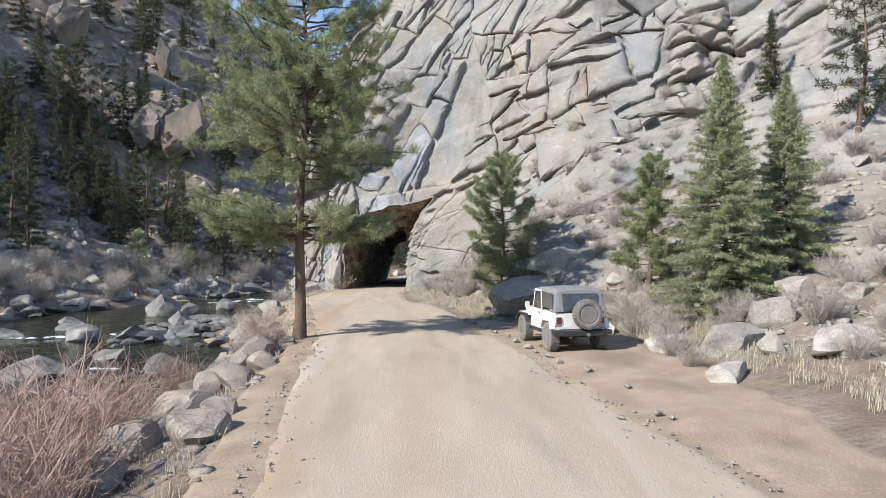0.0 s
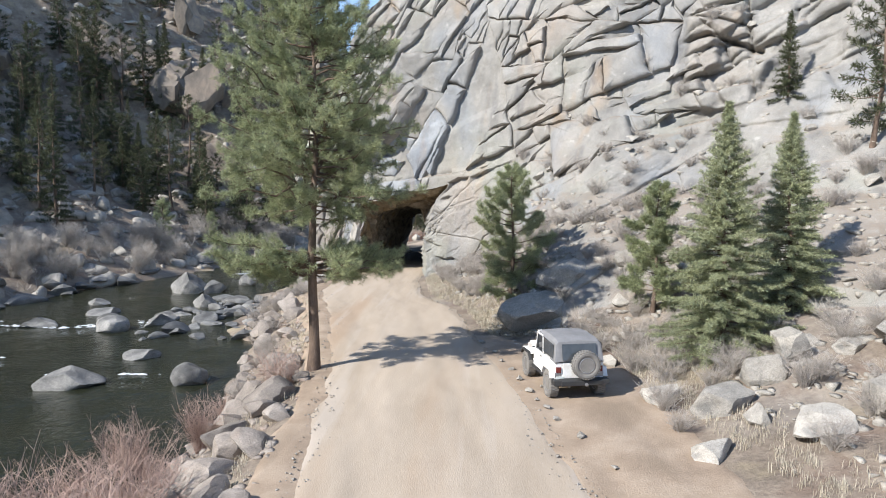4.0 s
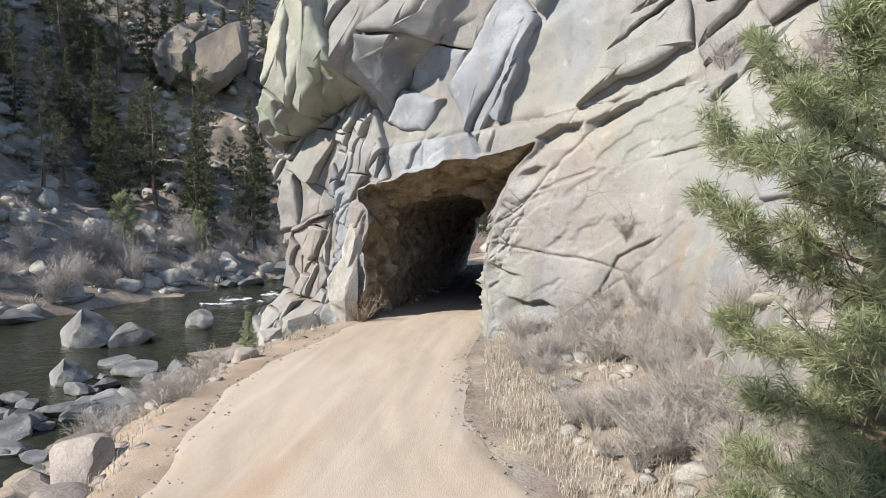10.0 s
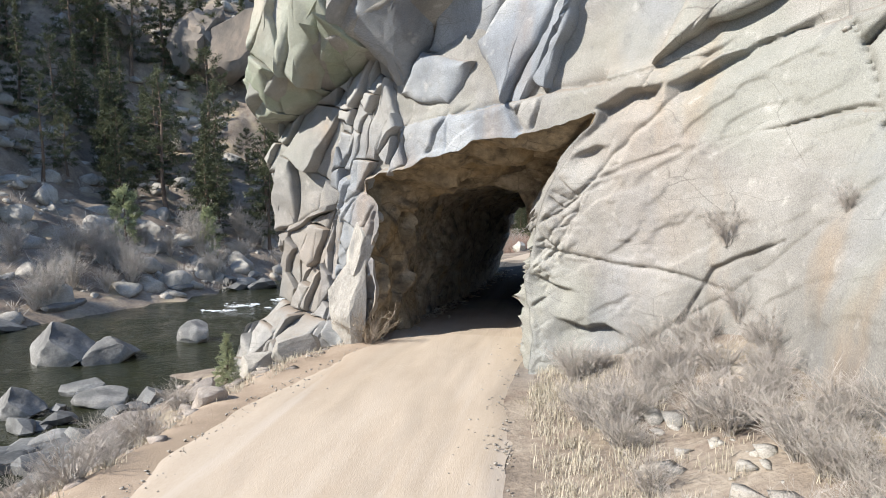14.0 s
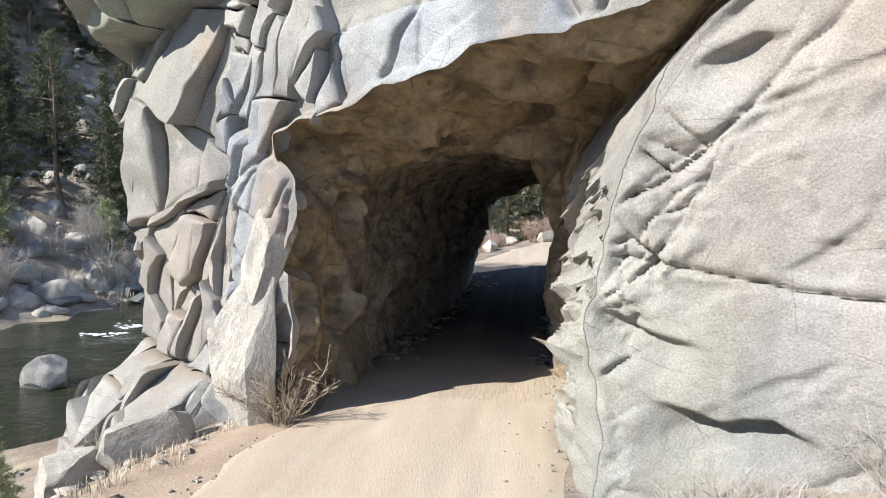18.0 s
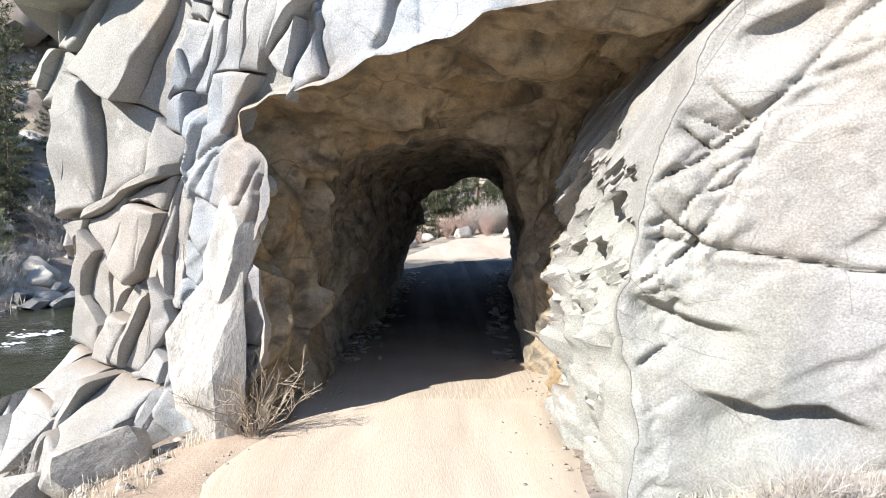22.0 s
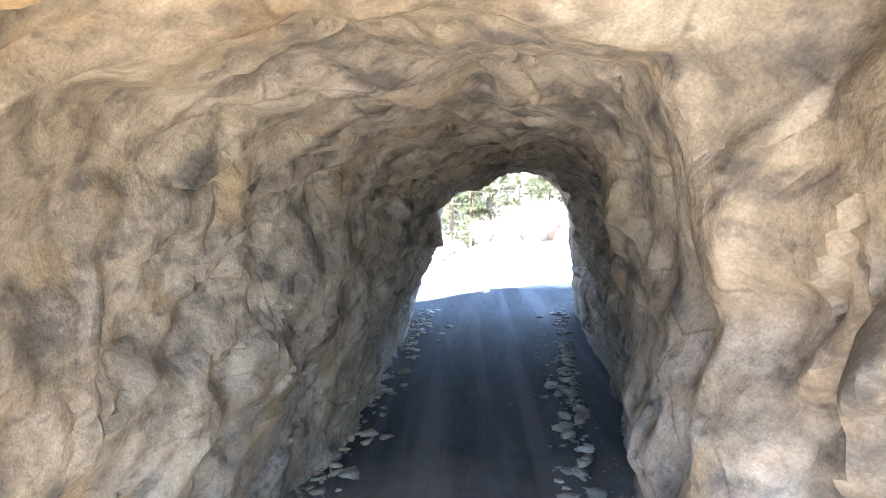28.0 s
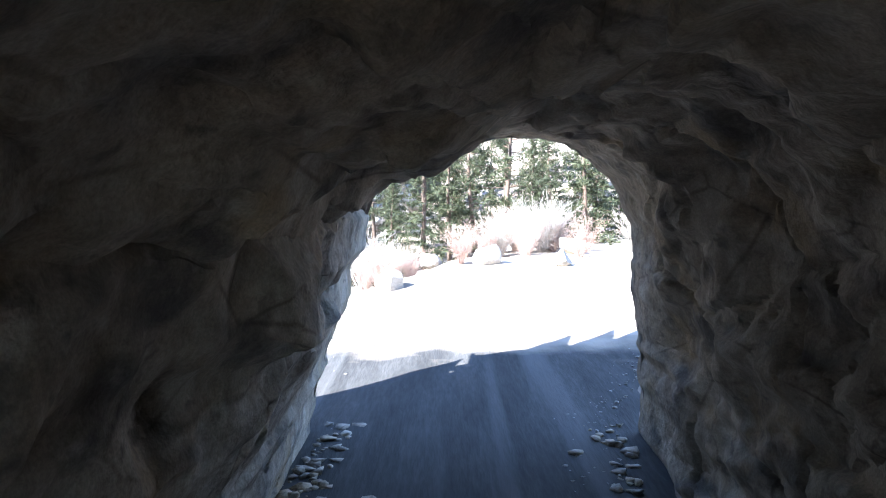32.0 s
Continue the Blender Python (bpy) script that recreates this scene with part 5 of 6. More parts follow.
# ---- rocks ----
def rock_mesh(name, seed, sub=3, cuts=15, mat=None, rough=0.05, low=0.38, high=0.74, flat=0.985):
    """A boulder: a ball cut by random planes, worn, and roughened."""
    rng = np.random.default_rng(seed)
    bm = bmesh.new()
    bmesh.ops.create_icosphere(bm, subdivisions=sub, radius=1.0)
    v = np.array([p.co[:] for p in bm.verts])
    for _ in range(cuts):
        n = unit(rng.normal(0, 1, 3))
        h = rng.uniform(low, high)
        over = np.maximum(v @ n - h, 0)
        v = v - over[:, None] * n * flat
    v = v + unit(v) * (rough * fbm(v[:, 0] * 1.7 + seed, v[:, 1] * 1.7, v[:, 2] * 1.7, 4, seed))[:, None]
    for p, c in zip(bm.verts, v):
        p.co = c
    me = bpy.data.meshes.new(name)
    bm.to_mesh(me)
    bm.free()
    me.materials.append(mat or BOULDER)
    me.polygons.foreach_set("use_smooth", [True] * len(me.polygons))
    me.set_sharp_from_angle(angle=radians(28))
    return me


BANK_GRANITE = material("bank_granite", [(0.17, 0.145, 0.125), (0.27, 0.235, 0.205), (0.38, 0.335, 0.295)], 1.1, 9, bump=0.8, fine=12, tint=0.2, depth=0.09, cracks=[(1.6, (1, 1, 1.4), 0.3)], speck=0.3, stains=[((0.14, 0.13, 0.12), 1.1, 0.55, 0.6, (1, 1, 1)), ((0.33, 0.24, 0.19), 0.5, 0.54, 0.5, (1, 1, 1))])
BANKROCKS = [rock_mesh("bank_boulder", 150 + k, 3, 13, BANK_GRANITE, 0.06, 0.42, 0.78, 0.96) for k in range(6)]
ROCKS = [rock_mesh("boulder", 100 + k) for k in range(9)]
ROUND = [rock_mesh("river_boulder", 180 + k, 4, 12, RIVER_GRANITE, rough=0.07, low=0.42, high=0.82, flat=0.95) for k in range(6)]
WET = [rock_mesh("wet_rock", 190 + k, 2, 12, WETROCK, 0.08) for k in range(5)]


def rock(x, y, sx, sy, sz, rz=0.0, label="pale grey granite boulder beside the road", z=None, k=0, group="", sink=0.3, rx=0.0, ry=0.0, name="boulder", shapes=None):
    base = float(top_z(x, y)[0]) if z is None else z
    ob = new(name, (shapes or ROCKS)[k % len(shapes or ROCKS)])
    ob.matrix_world = pose(x, y, base + sz * (1 - 2 * sink), rx, ry, rz) @ Matrix.Diagonal((sx, sy, sz, 1))
    return tagged(ob, label, "boulder", group)


# in the river
RIVER = [(-16.5, 28.6, 1.5, 1.1, 0.95, 20), (-11.6, 29.4, 0.85, 0.8, 0.7, 50), (-21.1, 40.7, 1.25, 1.0, 0.8, 10), (-25.9, 42.0, 1.5, 0.9, 0.5, 0), (-15.9, 34.2, 1.0, 0.7, 0.4, 25),
         (-22.0, 56.0, 1.8, 1.6, 1.25, 30), (-20.2, 56.6, 1.3, 1.2, 1.0, 70), (-18.6, 60.5, 0.85, 0.8, 0.75, 15), (-29.6, 41.5, 1.0, 0.8, 0.5, 0), (-18.7, 42.7, 1.3, 0.9, 0.6, 40), (-16.3, 43.9, 1.1, 0.9, 0.5, 80),
         (-18.4, 49.6, 1.0, 0.9, 0.7, 30), (-15.2, 47.4, 1.2, 0.8, 0.5, 60), (-16.5, 51.2, 1.1, 0.9, 0.4, 10), (-30.5, 36, 1.6, 1.1, 0.6, 30), (-28, 33, 1.1, 0.9, 0.4, 70),
         (-24, 46, 1.2, 0.8, 0.45, 50), (-26.5, 50, 1.0, 0.8, 0.4, 20), (-19.5, 45.5, 0.9, 0.7, 0.4, 0), (-22.5, 43.8, 0.8, 0.6, 0.4, 33)]
for k, (x, y, a, b, c, r) in enumerate(RIVER):
    rock(x, y, a, b, c * 1.05, r, "pale granite boulder standing in the dark river", WATER_Z - 0.1, k, "boulders in the river", shapes=ROUND)
rng = np.random.default_rng(5)
for k in range(45):
    y = rng.uniform(39, 53)
    x = near_bank(y) - rng.uniform(-0.8, 5.5) * (0.5 + 0.5 * rng.random())
    s = rng.uniform(0.25, 0.85)
    rock(x, y, s * rng.uniform(1, 1.6), s, s * rng.uniform(0.4, 0.7), rng.uniform(0, 180), "dark wet rock in the river shallows", WATER_Z - 0.05, k, "rocks in the shallows", shapes=WET)
for k in range(24):
    y = rng.uniform(38, 47)
    x = near_bank(y) - rng.uniform(-0.5, 6.5)
    s = rng.uniform(0.2, 0.75)
    rock(x, y, s * rng.uniform(1, 1.7), s, s * rng.uniform(0.4, 0.75), rng.uniform(0, 180), "dark wet rock in the river shallows", WATER_Z - 0.05, k, "rocks in the shallows", shapes=WET + ROUND[:2], rx=rng.uniform(-20, 20))
# ledges along the far bank
for k in range(34):
    y = rng.uniform(20, 96)
    x = far_bank(y) - rng.uniform(-1.0, 3.0)
    s = rng.uniform(0.7, 1.9)
    rock(x, y, s * rng.uniform(1.2, 2.0), s, s * rng.uniform(0.35, 0.7), rng.uniform(60, 120), "grey bedrock ledge on the shaded far bank", float(max(ground_z(x, y), WATER_Z)) - 0.1, k, "ledges along the far bank", shapes=WET)
# rocks that hold the road's bank
for k in range(85):
    y = rng.uniform(7, 51)
    le, nb = left_edge(y), near_bank(y)
    q = rng.uniform(0.12, 1.05)
    x = le + (nb - le) * q
    s = rng.uniform(0.2, 0.7) * (1.25 if 0.3 < q < 0.8 else 0.8)
    rock(x, y, s * rng.uniform(1, 1.5), s, s * rng.uniform(0.55, 0.9), rng.uniform(0, 180), "pinkish granite block on the riverbank below the road", None, k, "rocks on the riverbank", 0.36, rng.uniform(-25, 25), rng.uniform(-25, 25), shapes=BANKROCKS)
for k, (x, y, a, b, c, r) in enumerate([(-10.2, 36.4, 0.9, 0.8, 0.8, 0), (-9.4, 33.6, 0.7, 0.6, 0.6, 40), (-7.0, 23.6, 0.8, 0.6, 0.6, 20), (-6.2, 18.4, 0.9, 0.6, 0.7, 70), (-5.4, 16.6, 0.9, 0.55, 0.6, 10), (-5.6, 19.6, 0.7, 0.5, 0.55, 60),
                                         (-5.0, 13.8, 0.9, 0.6, 0.5, 75), (-5.4, 12.2, 0.8, 0.6, 0.45, 30), (-8.3, 14.4, 1.7, 0.9, 0.75, 15), (-6.9, 10.6, 0.9, 0.6, 0.5, 20), (-9.0, 17.5, 2.3, 0.9, 0.7, 10), (-7.0, 16.4, 1.2, 0.8, 0.6, 0), (-9.6, 12.0, 1.6, 1.2, 0.9, 45)]):
    rock(x, y, a, b, c, r, "large pinkish granite block holding the road's bank", None, k + 3, "rocks on the riverbank", 0.35, shapes=BANKROCKS)
# beside the road and up the slope
GREAT = [rock_mesh("great_boulder", 171, 5, 14, rough=0.045, low=0.50, high=0.74, flat=0.96), rock_mesh("rounded_boulder", 176, 5, 11, rough=0.05, low=0.52, high=0.80, flat=0.92)]
rock(3.75, 29.5, 2.15, 1.75, 1.45, 20, "great dark-faced boulder in the pine's shade", 1.0, 0, "", 0.5, rx=-8, ry=6, shapes=GREAT)
rock(5.0, 30.0, 1.55, 1.25, 0.95, 35, "pale rounded boulder resting on a larger one", 2.35, 1, "", 0.5, ry=-10, shapes=GREAT)
rock(4.95, 26.6, 1.1, 0.8, 0.75, 10, "low pale block between the jeep and the slope", 0.25, 0, "", 0.5, shapes=GREAT)
SLOPE = [         (7.4, 17.9, 1.3, 0.75, 0.75, 35, 4, "angular pale outcrop with dark hollows beneath"), (8.6, 18.9, 0.9, 0.7, 0.8, 10, 1, "angular pale block of the roadside outcrop"), (9.9, 20.0, 1.3, 0.9, 0.95, 60, 6, "pale boulder with dark lichen under the spruces"),
         (6.1, 15.2, 0.85, 0.6, 0.42, 20, 3, "low pale boulder in dry grass"), (8.6, 15.3, 1.1, 0.8, 0.5, 50, 5, "low pale boulder in dry grass"), (6.2, 19.4, 0.8, 0.6, 0.5, 30, 7, "pale boulder behind dry brush"),
         (7.6, 16.4, 0.45, 0.35, 0.4, 0, 2, "small pale block fallen from the outcrop"), (5.5, 23.5, 0.6, 0.5, 0.45, 20, 0, "grey block behind the parked jeep"), (7.2, 29.5, 0.8, 0.7, 0.6, 10, 1, "grey block on the talus slope"),
         (10.5, 16.0, 1.4, 1.0, 0.8, 70, 8, "pale boulder on the dry slope"), (12.5, 18.5, 1.6, 1.1, 0.9, 15, 2, "pale boulder on the dry slope"), (9.5, 12.5, 1.2, 0.8, 0.6, 40, 4, "low pale boulder in dry grass")]
for x, y, a, b, c, r, k, text in SLOPE:
    rock(x, y, a, b, c, r, text, None, k, "", 0.33)
for k in range(40):
    x, y = rng.uniform(1, 17), rng.uniform(14, 44)
    if x < right_edge(y) + np.interp(y, [14, 26, 30], [4.5, 4.5, 1.5]):
        continue
    s = rng.uniform(0.15, 0.5)
    rock(x, y, s * 1.3, s, s * 0.75, rng.uniform(0, 180), "grey talus block on the dry slope", None, k, "talus blocks", 0.3, rng.uniform(-30, 30))
# slabs that lean on the river-side jamb of the tunnel
for x, y, z, a, b, c, r, k, text in [(-8.05, 51.35, 1.1, 0.95, 0.55, 2.1, 20, 2, "tall blue-grey slab leaning on the tunnel's jamb"), (-7.55, 51.65, 3.0, 0.62, 0.45, 1.3, 35, 4, "grey slab wedged above a larger slab"),
                                     (-7.15, 51.75, 3.85, 0.36, 0.32, 0.36, 10, 6, "pale knob of rock beside the tunnel's brow"), (-9.6, 50.3, -0.1, 1.1, 0.8, 0.7, 60, 1, "pale block at the pillar's foot"), (-10.5, 49.9, -0.5, 0.9, 0.8, 0.6, 20, 3, "pale block at the pillar's foot")]:
    ob = rock(x, y, a, b, c, r, text, z, k, "", 0.5, ry=12 if c > 1 else 0)
# stones set along the edge of the turnout
for k, (x, y, s) in enumerate([(1.8, 24.2, 0.14), (2.05, 23.0, 0.13), (2.25, 21.8, 0.15), (2.5, 20.4, 0.16), (2.8, 18.9, 0.13), (2.95, 17.9, 0.12), (3.4, 16.5, 0.18), (3.75, 12.3, 0.10), (3.85, 14.6, 0.11), (3.9, 12.0, 0.09), (1.6, 25.6, 0.12), (2.6, 19.6, 0.09), (1.2, 27.2, 0.15), (3.0, 12.0, 0.08), (2.9, 21.0, 0.08)]):
    ob = rock(x, y, s * 1.3, s, s * 0.7, 40 * k, "small pale stone at the edge of the turnout", 0.06, k, "stones along the turnout", 0.25, name="stone")
    tagged(ob, category="stone")
# blocks beyond the far mouth
for k, (x, y, s) in enumerate([(-5.8, 89, 0.9), (-2.0, 95, 0.8), (1.5, 94, 0.6), (-8.5, 86, 1.2), (-10, 92, 1.6), (-4.4, 98, 0.7), (3, 99, 0.9), (6, 95, 0.9)]):
    rock(x, y, s * 1.3, s, s, 50 * k, "sunlit pale block beyond the tunnel", None, k, "blocks beyond the tunnel", 0.25)
# crags on the far hillside, each a pile of weathered towers
CRAGS = [rock_mesh("crag_rock", 160 + k, 3, 16, CRAG, 0.12) for k in range(5)]
for k, (x, y, size, high) in enumerate([(-43, 110, 7.5, 11), (-36, 116, 5.5, 8), (-54, 103, 4.2, 5), (-62, 92, 5.0, 6), (-33, 124, 5.0, 8), (-66, 76, 4.0, 5), (-60, 116, 6.0, 8), (-27, 132, 5.0, 7), (-50, 122, 5.5, 8), (-44, 92, 2.4, 2.4), (-52, 82, 2.0, 2.0)]):
    crag = empty("crag", at(x, y, 0, 0), "weathered tan and grey crag on the far hillside", "crag", "crags on the far hillside")
    for q in range(7):
        ob = new("rock", CRAGS[(k + q) % 5])
        ob.parent = crag
        a = rng.uniform(0, 6.28)
        r = size * 0.75 * math.sqrt(rng.random())
        s = size * rng.uniform(0.35, 0.62)
        ob.matrix_local = pose(r * math.cos(a), r * math.sin(a), high * rng.uniform(0.0, 0.45) * (1 - r / size), rng.uniform(-20, 20), rng.uniform(-20, 20), rng.uniform(0, 360)) @ Matrix.Diagonal((s, s * rng.uniform(0.7, 1.1), high * rng.uniform(0.35, 0.7), 1))
for k, (x, y, s) in enumerate([(-41, 71, 1.3), (-38.5, 72, 1.2), (-36, 58, 1.0), (-43, 64, 1.5)]):
    rock(x, y, s * 1.1, s, s * 0.9, 35 * k, "rounded boulder on the far hillside", None, k, "", 0.3)


def scatter(name, label, count, place, size, mesh, mat, seed, kind="stuff", category="rocks"):
    """Many small stones in one mesh."""
    rng = np.random.default_rng(seed)
    bv = np.array([v.co[:] for v in mesh.vertices])
    bf = np.array([p.vertices[:] for p in mesh.polygons])
    P = place(rng, count)
    n = len(P)
    s = (size[0] + (size[1] - size[0]) * rng.random(n) ** 2.2)[:, None, None]
    th = rng.uniform(0, 6.28, n)
    c, sn = np.cos(th), np.sin(th)
    w = bv[None] * rng.uniform(0.6, 1.4, (n, 1, 3)) * [[[1.2, 1, 0.75]]] * s
    v = np.stack([w[..., 0] * c[:, None] - w[..., 1] * sn[:, None], w[..., 0] * sn[:, None] + w[..., 1] * c[:, None], w[..., 2]], -1) + P[:, None]
    f = (bf[None] + (np.arange(n) * len(bv))[:, None, None]).reshape(-1, bf.shape[1])
    return tagged(mesh_object(name, v.reshape(-1, 3), f, mat), label, category, kind=kind)


pebble, lump = rock_mesh("pebble", 140, 1, 5, rough=0.1), rock_mesh("lump", 141, 2, 8, rough=0.12)


def on_slope(rng, n):
    x, y = rng.uniform(0, 18, n), rng.uniform(8, 46, n)
    x, y = x[x > right_edge(y) + 1.2], y[x > right_edge(y) + 1.2]
    far = (y > 25) | (x > right_edge(y) + 5)
    x, y = x[far], y[far]
    z = top_z(x, y)
    # none on the steep rock
    flat = np.abs(top_z(x + 0.25, y + 0.4) - z) < 0.42
    return np.stack([x, y, z], -1)[flat]


def on_bank(rng, n):
    y = rng.uniform(4, 53, n)
    x = left_edge(y) + (near_bank(y) - left_edge(y)) * rng.uniform(0.08, 1.1, n)
    return np.stack([x, y, ground_z(x, y)], -1)


def on_hill(rng, n):
    y = rng.uniform(15, 150, n)
    x = far_bank(y) - 1 - 55 * rng.random(n) ** 1.3
    return np.stack([x, y, ground_z(x, y)], -1)


def on_road_side(rng, n):
    y = rng.uniform(5, 82, n)
    side = rng.random(n) < 0.5
    off = np.abs(rng.normal(0, 0.45, n))
    x = np.where(side, left_edge(y) + off, right_edge(y) - off)
    return np.stack([x, y, road_z(y) + 0.06], -1)


def in_tunnel(rng, n):
    y = rng.uniform(55.5, 73.5, n)
    side = rng.random(n) < 0.65
    off = np.abs(rng.normal(0, 0.38, n))
    x = np.where(side, np.interp(y, [54, 60, 68, 73], [-6.7, -6.5, -6.0, -5.6]) + off, np.interp(y, [54, 60, 68, 73], [-2.7, -2.4, -1.5, -0.9]) - 0.7 * off)
    return np.stack([x, y, road_z(y) + 0.06], -1)


scatter("tunnel_rubble", "broken rubble along the foot of the tunnel's walls", 900, in_tunnel, (0.02, 0.17), pebble, TUNNEL, 15)
scatter("talus", "broken grey stones on the dry slope", 4200, on_slope, (0.04, 0.34), pebble, BOULDER, 11)
scatter("bank_stones", "loose pinkish stones down the riverbank", 1300, on_bank, (0.03, 0.26), pebble, BANK_GRANITE, 12)
scatter("hillside_rocks", "scattered grey rocks over the far hillside", 2600, on_hill, (0.2, 1.5), lump, BOULDER, 13)
scatter("gravel", "loose gravel along the road's edges", 2600, on_road_side, (0.012, 0.05), pebble, BOULDER, 14)

# ---- brush and grass ----
RED_TWIG = material("red_willow_twigs", [(0.26, 0.17, 0.14), (0.38, 0.27, 0.225), (0.48, 0.37, 0.31)], 2, 3, bump=0, fine=9)
GREY_TWIG = material("grey_brush_twigs", [(0.235, 0.205, 0.18), (0.36, 0.325, 0.29), (0.49, 0.45, 0.405)], 2, 3, bump=0, fine=9)
STRAW = material("dry_grass", [(0.30, 0.262, 0.20), (0.42, 0.375, 0.295), (0.52, 0.47, 0.375)], 1.5, 3, bump=0, fine=9, island=0.15)


def shrub_mesh(seed, height, spread, stems, mat, thick=0.008, arch=0.3):
    rng = np.random.default_rng(seed)
    pieces = []
    for _ in range(stems):
        az, tilt = rng.uniform(0, 6.28), spread * rng.uniform(0.1, 1.0)
        out = np.array([math.cos(az), math.sin(az), 0])
        ln = height * rng.uniform(0.6, 1.1)
        t = np.linspace(0, 1, 5)[:, None]
        stem = out * 0.12 * rng.random() + out * ln * tilt * (t * (1 - arch) + arch * t * t) + np.array([0, 0, 1]) * ln * (t - 0.25 * tilt * t * t)
        stem[1:] += rng.normal(0, 0.035 * height, (4, 3))
        pieces.append(tube(stem, thick * (1.1 - 0.8 * t[:, 0]), 3))
        for _ in range(7):
            q = rng.uniform(0.25, 0.95)
            p = np.array([np.interp(q, t[:, 0], stem[:, c]) for c in range(3)])
            d = unit(out * rng.uniform(0, 0.8) + rng.normal(0, 0.5, 3) + np.array([0, 0, 0.7])) * ln * rng.uniform(0.15, 0.38)
            pieces.append(tube(np.array([p, p + d * 0.55 + rng.normal(0, 0.02, 3), p + d]), np.array([0.55, 0.4, 0.2]) * thick, 3))
            p2, d2 = p + d * 0.5, unit(d + rng.normal(0, 0.25, 3) * np.linalg.norm(d) * 2) * np.linalg.norm(d) * 0.5
            pieces.append(tube(np.array([p2, p2 + d2]), np.array([0.35, 0.15]) * thick, 3))
    v, f = join(pieces)
    me = bpy.data.meshes.new("shrub")
    me.from_pydata(v.tolist(), [], f.tolist())
    me.materials.append(mat)
    return me


RED = [shrub_mesh(200 + k, 1.9, 0.55, 44, RED_TWIG, 0.010) for k in range(3)]
GREY = [shrub_mesh(210 + k, 1.1, 0.9, 60, GREY_TWIG, 0.008, 0.45) for k in range(3)]
BIG = [shrub_mesh(220 + k, 2.6, 0.6, 60, GREY_TWIG, 0.016) for k in range(2)]
DEAD = shrub_mesh(230, 1.2, 1.0, 46, material("bleached_twigs", [(0.26, 0.205, 0.15), (0.40, 0.33, 0.25)], 2, 3, bump=0, fine=9), 0.011, 0.2)


def shrub(x, y, mesh, s=1.0, rz=0.0, label="leafless grey brush on the dry slope", group="", dz=-0.08):
    ob = new("shrub", mesh)
    ob.matrix_world = at(x, y, dz, rz, s)
    return tagged(ob, label, "shrub", group)


def brush(name, label, spots, meshes):
    """Brush that nobody could count, in one mesh: places, sizes and turns."""
    vs, fs, n = [], [], 0
    shapes = [(np.array([v.co[:] for v in m.vertices]), np.array([p.vertices[:] for p in m.polygons])) for m in meshes]
    for k, (x, y, size, turn) in enumerate(spots):
        v, f = shapes[k % len(shapes)]
        c, sn = math.cos(radians(turn)), math.sin(radians(turn))
        vs.append(np.stack([v[:, 0] * c - v[:, 1] * sn, v[:, 0] * sn + v[:, 1] * c, v[:, 2]], -1) * size + [x, y, float(top_z(x, y)[0]) - 0.08])
        fs.append(f + n)
        n += len(v)
    return tagged(mesh_object(name, np.concatenate(vs), np.concatenate(fs), meshes[0].materials[0], smooth_shade=False), label, "shrub", kind="stuff")


rng = np.random.default_rng(9)
for k, (x, y, s) in enumerate([(-5.6, 8.2, 0.9), (-6.6, 9.4, 1.0), (-7.6, 10.6, 1.05), (-6.2, 11.2, 0.85), (-8.8, 12.2, 1.1), (-7.4, 12.8, 0.95), (-9.6, 14.2, 1.0), (-8.2, 15.6, 0.9), (-9.9, 17.4, 1.0), (-8.6, 18.8, 1.1), (-9.7, 19.4, 1.05), (-7.6, 20.0, 0.8),
                              (-6.0, 6.8, 0.8), (-10.6, 16.0, 0.9), (-4.6, 7.4, 0.75), (-5.3, 9.6, 0.9), (-6.9, 8.0, 1.1), (-8.2, 9.6, 1.15), (-9.4, 10.8, 1.1), (-7.0, 14.0, 0.9), (-10.4, 13.0, 1.1), (-8.9, 8.4, 1.1), (-5.9, 12.6, 0.7), (-6.4, 15.0, 0.7)]):
    shrub(x, y, RED[k % 3], s * (1.5 if y < 14.5 else 1.0), 47 * k, "leafless reddish willow on the riverbank", "willows on the riverbank")
for k in range(30):
    y = rng.uniform(20, 50)
    x = left_edge(y) + (near_bank(y) - left_edge(y)) * rng.uniform(0.25, 0.95)
    shrub(x, y, GREY[k % 3] if y > 24 else RED[k % 3], rng.uniform(0.5, 0.95), 31 * k, "leafless brush among the riverbank rocks", "brush on the riverbank")
for k in range(36):
    y = rng.uniform(26, 47)
    x = right_edge(y) + np.interp(y, [26, 30, 40, 47], [3.4, 2.2, 1.8, 1.4]) + abs(rng.normal(0, 1.1))
    shrub(x, y, GREY[k % 3], rng.uniform(0.45, 0.9), 53 * k, "tangled grey brush at the foot of the cliff", "brush along the road")
slope_spots = []
while len(slope_spots) < 210:
    y = rng.uniform(13, 47)
    x = right_edge(y) + (5 if y < 26 else 3.5) + 14 * rng.random() ** 1.2
    if math.hypot(x - 3.9, y - 28.2) > 2.6:
        slope_spots.append((x, y, rng.uniform(0.4, 0.95), rng.uniform(0, 360)))
brush("slope_brush", "leafless grey brush among the talus under the cliff", slope_spots, GREY)
for k, (x, y, s) in enumerate([(5.3, 24.6, 1.0), (6.1, 22.4, 1.1), (6.6, 20.6, 0.9), (5.0, 26.0, 1.0), (6.0, 18.6, 0.9), (6.4, 24.0, 1.1), (5.9, 16.9, 0.7), (7.0, 22.0, 0.9)]):
    shrub(x, y, GREY[k % 3], s, 61 * k, "dry mauve-grey brush beside the parked jeep", "brush beside the turnout")
